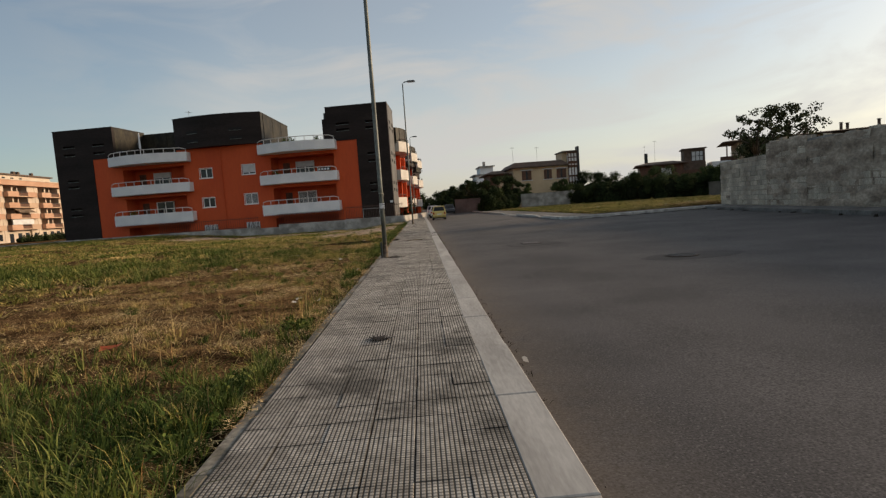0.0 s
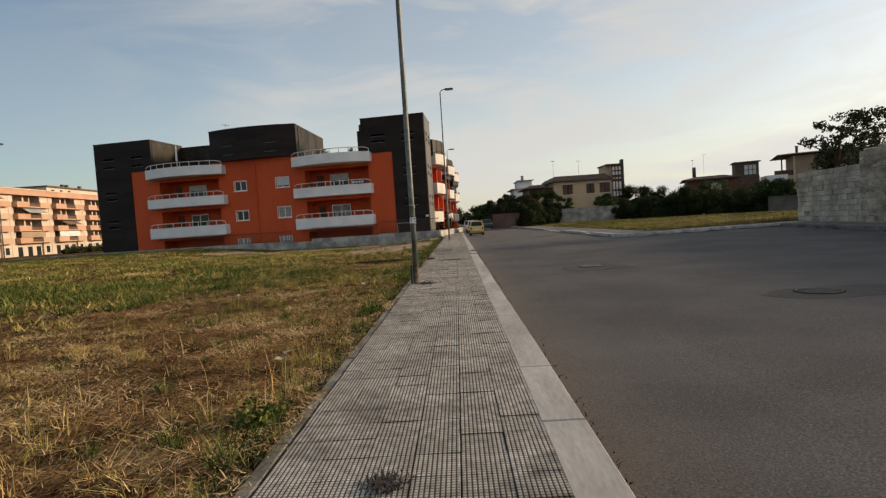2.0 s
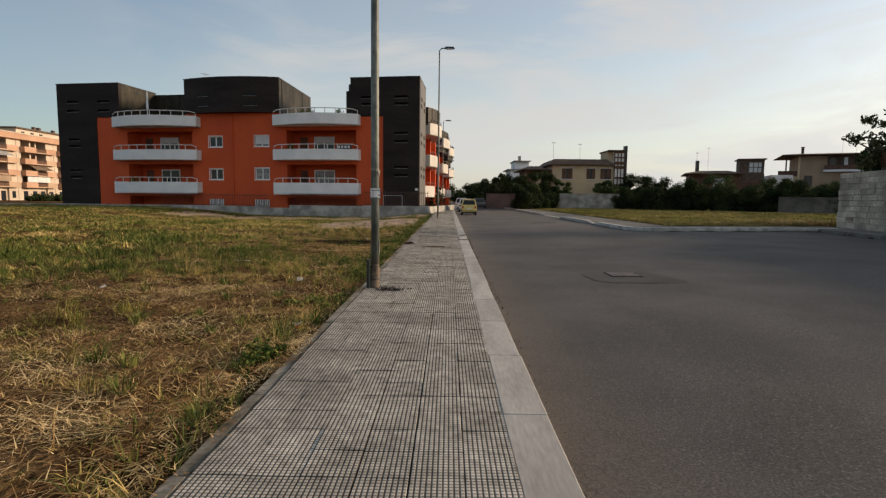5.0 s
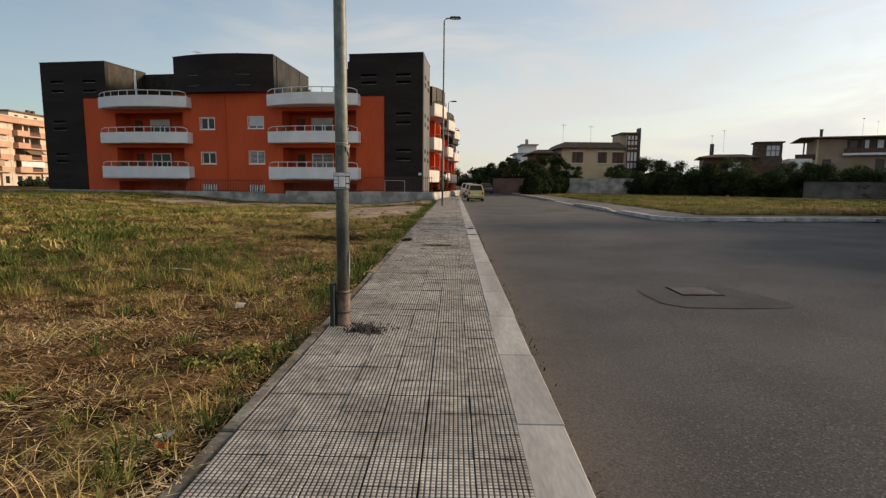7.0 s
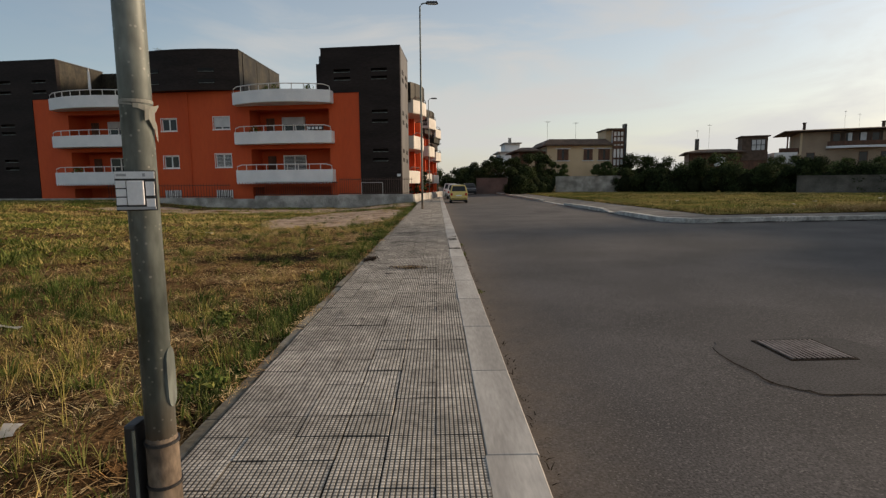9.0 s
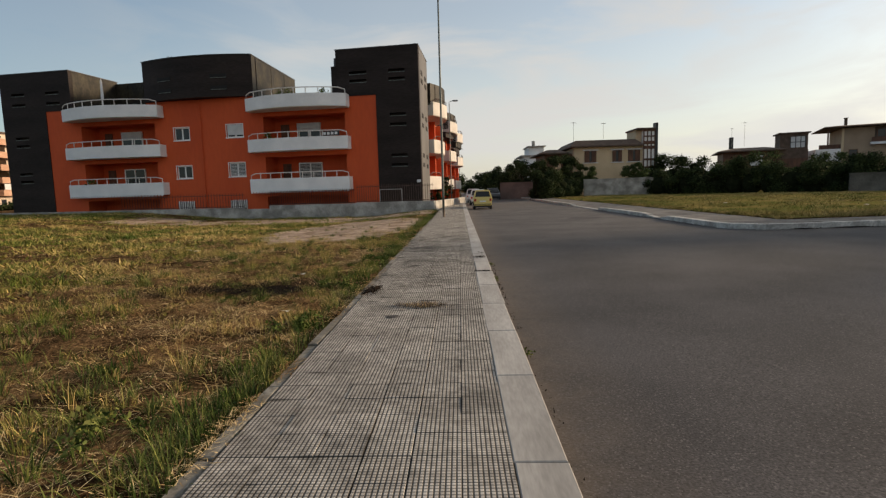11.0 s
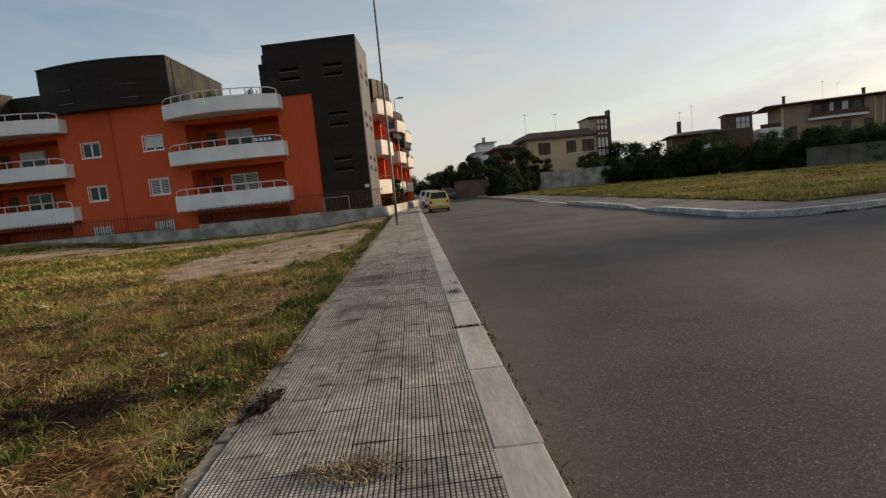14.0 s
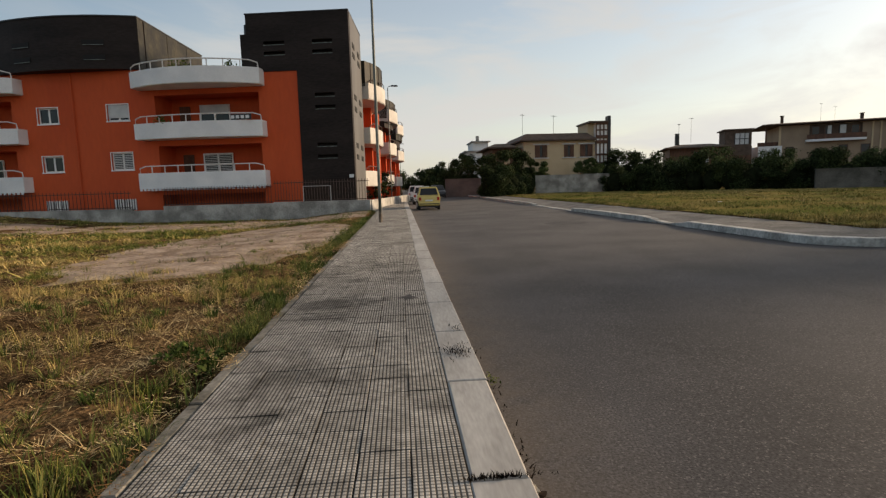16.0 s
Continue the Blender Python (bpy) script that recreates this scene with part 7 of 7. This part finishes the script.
# litter in the grass and gutter
LITTER = [(-3.9, 19.1, 0.17, 0.05, "paper"), (-1.78, 10.2, 0.06, 0.03, "paper"), (-1.45, 10.15, 0.07, 0.035, "paper"), (-1.79, 10.45, 0.05, 0.03, "paper"), (-3.2, 8.05, 0.10, 0.07, "red"), (-2.14, 16.9, 0.06, 0.05, "paper"), (-1.34, 13.95, 0.05, 0.04, "paper"), (-1.75, 22.4, 0.06, 0.05, "paper"), (-2.4, 25.2, 0.09, 0.05, "paper"), (-1.30, 13.85, 0.03, 0.03, "red"), (-4.6, 15.9, 0.07, 0.05, "paper"), (0.90, 6.7, 0.025, 0.025, "paper"), (0.81, 24.95, 0.018, 0.018, "paper"), (-6.5, 29.5, 0.5, 0.08, "paper"), (17.5, 39.5, 0.14, 0.10, "paper"), (21.0, 43.0, 0.16, 0.10, "paper"), (24.5, 41.0, 0.14, 0.12, "paper"), (14.8, 46.0, 0.12, 0.10, "paper"), (28.0, 47.0, 0.18, 0.12, "paper")]
for k, (x, y, a, b, kind) in enumerate(LITTER):
    random.seed(80 + k)
    bm = bmesh.new()
    v = [bm.verts.new((sx * a * random.uniform(0.7, 1.1), sy * b * random.uniform(0.7, 1.1), random.uniform(0.0, 0.05) + 0.01)) for sx, sy in ((-1, -1), (0, -1.1), (1, -1), (1, 1), (0, 0.9), (-1, 1))]
    bm.faces.new((v[0], v[1], v[4], v[5]))
    bm.faces.new((v[1], v[2], v[3], v[4]))
    bmesh.ops.solidify(bm, geom=bm.faces[:], thickness=0.004)
    z = float(ground_z(x, y)) if x < -1 or x > 10.5 else float(road_z(x))
    ob = part("litter_scrap", bm, M_PAPER if kind == "paper" else M_REDLIT, None, at=pose(x, y, z + 0.004, 0, 0, random.uniform(0, 180)))
    tagged(ob, "crumpled pale scrap of paper lying on the ground" if kind == "paper" else "crumpled orange scrap lying in the grass", "litter", "litter scraps")
debris("gutter_leaves", 0.86, 16.9, -0.118, 0.05, 3.5, 130, M_CHAR, "dry dark leaves in the gutter", 0.04)
debris("gutter_leaves", 0.85, 24.0, -0.118, 0.04, 3.0, 150, M_CHAR, "dry dark leaves in the gutter", 0.04)
debris("gutter_leaves", 0.86, 8.0, -0.118, 0.05, 3.0, 110, M_CHAR, "dry dark leaves in the gutter", 0.04)


# rubble and dry weeds at the foot of the wall
for k in range(16):
    random.seed(300 + k)
    q = old_wall.matrix_basis @ Vector((0.4 + 1.35 * k + random.uniform(-0.6, 0.6), -1.52 + random.uniform(-0.06, 0.10), 0))
    blot("rubble_heap", q.x, q.y, float(road_z(q.x)) + 0.001, random.uniform(0.07, 0.20), random.uniform(0.04, 0.09), M_DIRT if k % 3 else M_DIM, "small heap of dark rubble in the gutter", "rubble", 300 + k, random.uniform(0.02, 0.07), 16)


# ---- pieces of pavement, kerbs and wall ----
def piece_mesh(name, sx, sy, sz, ch, material):
    """A slab with chamfered top edges, origin at the middle of its top."""
    bm = bmesh.new()
    lo = [bm.verts.new((x * sx / 2, y * sy / 2, -sz)) for x, y in ((-1, -1), (1, -1), (1, 1), (-1, 1))]
    mi = [bm.verts.new((v.co.x, v.co.y, -ch)) for v in lo]
    hi = [bm.verts.new((v.co.x - math.copysign(ch, v.co.x), v.co.y - math.copysign(ch, v.co.y), 0)) for v in lo]
    for r, s in ((lo, mi), (mi, hi)):
        for k in range(4):
            bm.faces.new((r[k], r[(k + 1) % 4], s[(k + 1) % 4], s[k]))
    bm.faces.new(hi)
    return mesh_of(name, bm, material)


random.seed(11)
TILE = 0.25
tile_meshes = [piece_mesh("tile", TILE - g, TILE - q, 0.03, 0.0015 + g * 0.2, M_TILE) for g, q in ((0.002, 0.002), (0.002, 0.008), (0.010, 0.002), (0.010, 0.008))]
verts, faces = [], []
for j in range(-16, 400):
    y = 0.125 + TILE * j
    for i in range(6):
        x = 0.52 - TILE * (i + 0.5)
        tile_mesh = tile_meshes[random.choices((0, 1, 2, 3), ((0, 0, 0.7, 0.3) if i == 2 else (0.58, 0.22, 0.14, 0.06) if i in (1, 4) else (0.7, 0.3, 0.0, 0.0)))[0]]
        dz, ax, ay = random.uniform(-0.0035, 0.002), random.uniform(-0.5, 0.5), random.uniform(-0.5, 0.5)
        if 13.0 <= y < 25.5:
            ob = new("tile", tile_mesh)
            ob.parent = pavement
            ob.matrix_basis = pose(x, y, dz, ax, ay, 0)
        else:
            m = pose(x, y, dz, ax, ay, 0)
            base = len(verts)
            verts += [tuple(m @ v.co) for v in tile_mesh.vertices]
            faces += [tuple(base + q for q in p.vertices) for p in tile_mesh.polygons]
me = bpy.data.meshes.new("tiles")
me.from_pydata(verts, [], faces)
me.materials.append(M_TILES)
rest = new("tiles", me)
rest.parent = pavement
tagged(rest, "ribbed concrete tiles", kind="stuff")

kerb = thing("kerb", pose(0, 0, 0), "pale limestone kerb stones between pavement and road", "kerb", kind="structure")
random.seed(12)
y = 24.93 - 1.2 * 26
kerb_meshes = [piece_mesh("kerb_stone", 0.265, 1.2 - g, 0.34, 0.006, M_KERB) for g in (0.003, 0.005, 0.010)]
kerb_gaping = piece_mesh("kerb_stone", 0.262, 1.2 - 0.032, 0.34, 0.012, M_KERB)
while y < 110:
    k = random.choice((0, 0, 1, 1, 2))
    L = 1.2
    gaping = abs(y - 24.93) < 0.1
    ob = new("kerb_stone", kerb_gaping if gaping else kerb_meshes[k])
    ob.parent = kerb
    ob.matrix_basis = pose(0.652 + random.uniform(-0.006, 0.006), y + L / 2, 0.0 + random.uniform(-0.003, 0.003), random.uniform(-0.25, 0.25), random.uniform(-0.5, 0.5), random.uniform(-0.25, 0.25))
    y += L

random.seed(16)
edge_meshes = [piece_mesh("edging_stone", 0.085, L, 0.22, 0.008, M_EDGE) for L in (0.994, 0.985, 0.97)]
for k in range(136):
    ob = new("edging_stone", random.choice(edge_meshes))
    ob.parent = edging
    ob.matrix_basis = pose(-1.033 + random.uniform(-0.007, 0.004), -5.5 + k, -0.004 + random.uniform(-0.008, 0.004), random.uniform(-0.3, 0.3), random.uniform(-1.5, 1.5), random.uniform(-0.4, 0.4))

kerb_far = thing("kerb_far_side", pose(0, 0, 0), "pale kerb stones round the meadow corner", "kerb", kind="structure")
line = [(17.8, 31.70)] + [(9.5 + 8.4 * k / 8, 31.70) for k in range(7, -1, -1)]
line += [(9.5 - 1.25 * math.sin(a), 32.95 - 1.25 * math.cos(a)) for a in [radians(d) for d in range(18, 91, 18)]]
line += [(8.25, 33.9 + 1.0 * k) for k in range(0, 70)]
for (xa, ya), (xb, yb) in zip(line, line[1:]):
    L = math.hypot(xb - xa, yb - ya)
    me = piece_mesh("kerb_stone", L + (0.05 if xa != xb and ya != yb else -0.004), 0.24, 0.34, 0.012, M_KERB2)
    ym = (ya + yb) / 2
    dip = float(far_drop(ym)) if xa == xb else 0.0
    tilt = 0.0
    if xa == xb and 37.2 < ym < 41:
        tilt = -math.degrees(math.atan2(float(far_drop(ym + 0.5)) - float(far_drop(ym - 0.5)), 1.0))
    ob = new("kerb_stone", me)
    ob.parent = kerb_far
    ob.matrix_basis = pose((xa + xb) / 2, (ya + yb) / 2, float(road_z((xa + xb) / 2)) + 0.162 - dip + random.uniform(-0.008, 0.006), 0, -tilt, random.uniform(-0.6, 0.6) + math.degrees(math.atan2(yb - ya, xb - xa)))

# grit and dry leaves along the foot of the far kerb, added to darken its shaded face
for (xa, ya), (xb, yb) in zip(line[:26], line[1:27]):
    L = math.hypot(xb - xa, yb - ya)
    nx, ny = -(yb - ya) / L, (xb - xa) / L
    if nx * (4 - xa) + ny * (25 - ya) < 0:
        nx, ny = -nx, -ny
    xm, ym = (xa + xb) / 2 + nx * 0.17, (ya + yb) / 2 + ny * 0.17
    debris("gutter_leaves", xm, ym, float(road_z(xm)) + 0.003, max(abs(xb - xa), 0.08), max(abs(yb - ya), 0.08), int(70 * L), M_CHAR, "dry dark leaves along the far kerb, deepening its shaded foot", 0.05)

# limestone blocks of the old wall
random.seed(13)
block_meshes = [piece_mesh("block", L - 0.018, 0.226, 0.20, 0.014, M_LIME) for L in (0.56, 0.72, 0.42)]
made = 0
verts, faces = [], []
for a, b, hgt in PARTS_OF_WALL:
    z = -0.25
    row = 0
    while z < hgt - 0.16:
        x = a - random.uniform(0, 0.3)
        while x < b - 0.15:
            k = random.choice((0, 0, 1, 2))
            L = (0.56, 0.72, 0.42)[k]
            xc = min(max(x + L / 2, a + L / 2 - 0.02), b - L / 2 + 0.02)
            if z > hgt - 0.5 and random.random() < 0.10 and a > 1:
                x += L
                continue
            m = pose(xc, 0.02 + random.uniform(-0.025, 0.02), z + 0.12, 90 + random.uniform(-1.5, 1.5), random.uniform(-0.8, 0.8), random.uniform(-1, 1))
            if made < 300 and x < 15:
                ob = new("block", block_meshes[k])
                ob.parent = old_wall
                ob.matrix_basis = m
                made += 1
            else:
                base = len(verts)
                verts += [tuple(m @ v.co) for v in block_meshes[k].vertices]
                faces += [tuple(base + q for q in p.vertices) for p in block_meshes[k].polygons]
            x += L
        z += 0.24
        row += 1
# loose stones along the crest of the taller stretch
for a, b, hgt in PARTS_OF_WALL[1:]:
    x = a + 0.2
    while x < min(b, 27.0) - 0.2:
        if random.random() < 0.62:
            k = random.choice((0, 1, 2))
            m = pose(x, 0.10 + random.uniform(-0.05, 0.12), hgt - 0.04 + random.uniform(-0.03, 0.05), 90 + random.uniform(-9, 9), random.uniform(-5, 5), random.uniform(-4, 4)) @ Matrix.Diagonal((random.uniform(0.5, 1.0), random.uniform(0.5, 0.9), 1, 1))
            base = len(verts)
            verts += [tuple(m @ v.co) for v in block_meshes[k].vertices]
            faces += [tuple(base + q for q in p.vertices) for p in block_meshes[k].polygons]
        x += random.uniform(0.35, 0.8)
me = bpy.data.meshes.new("blocks")
me.from_pydata(verts, [], faces)
me.materials.append(M_LIME)
rest = new("blocks", me)
rest.parent = old_wall
tagged(rest, "limestone blocks", kind="stuff")
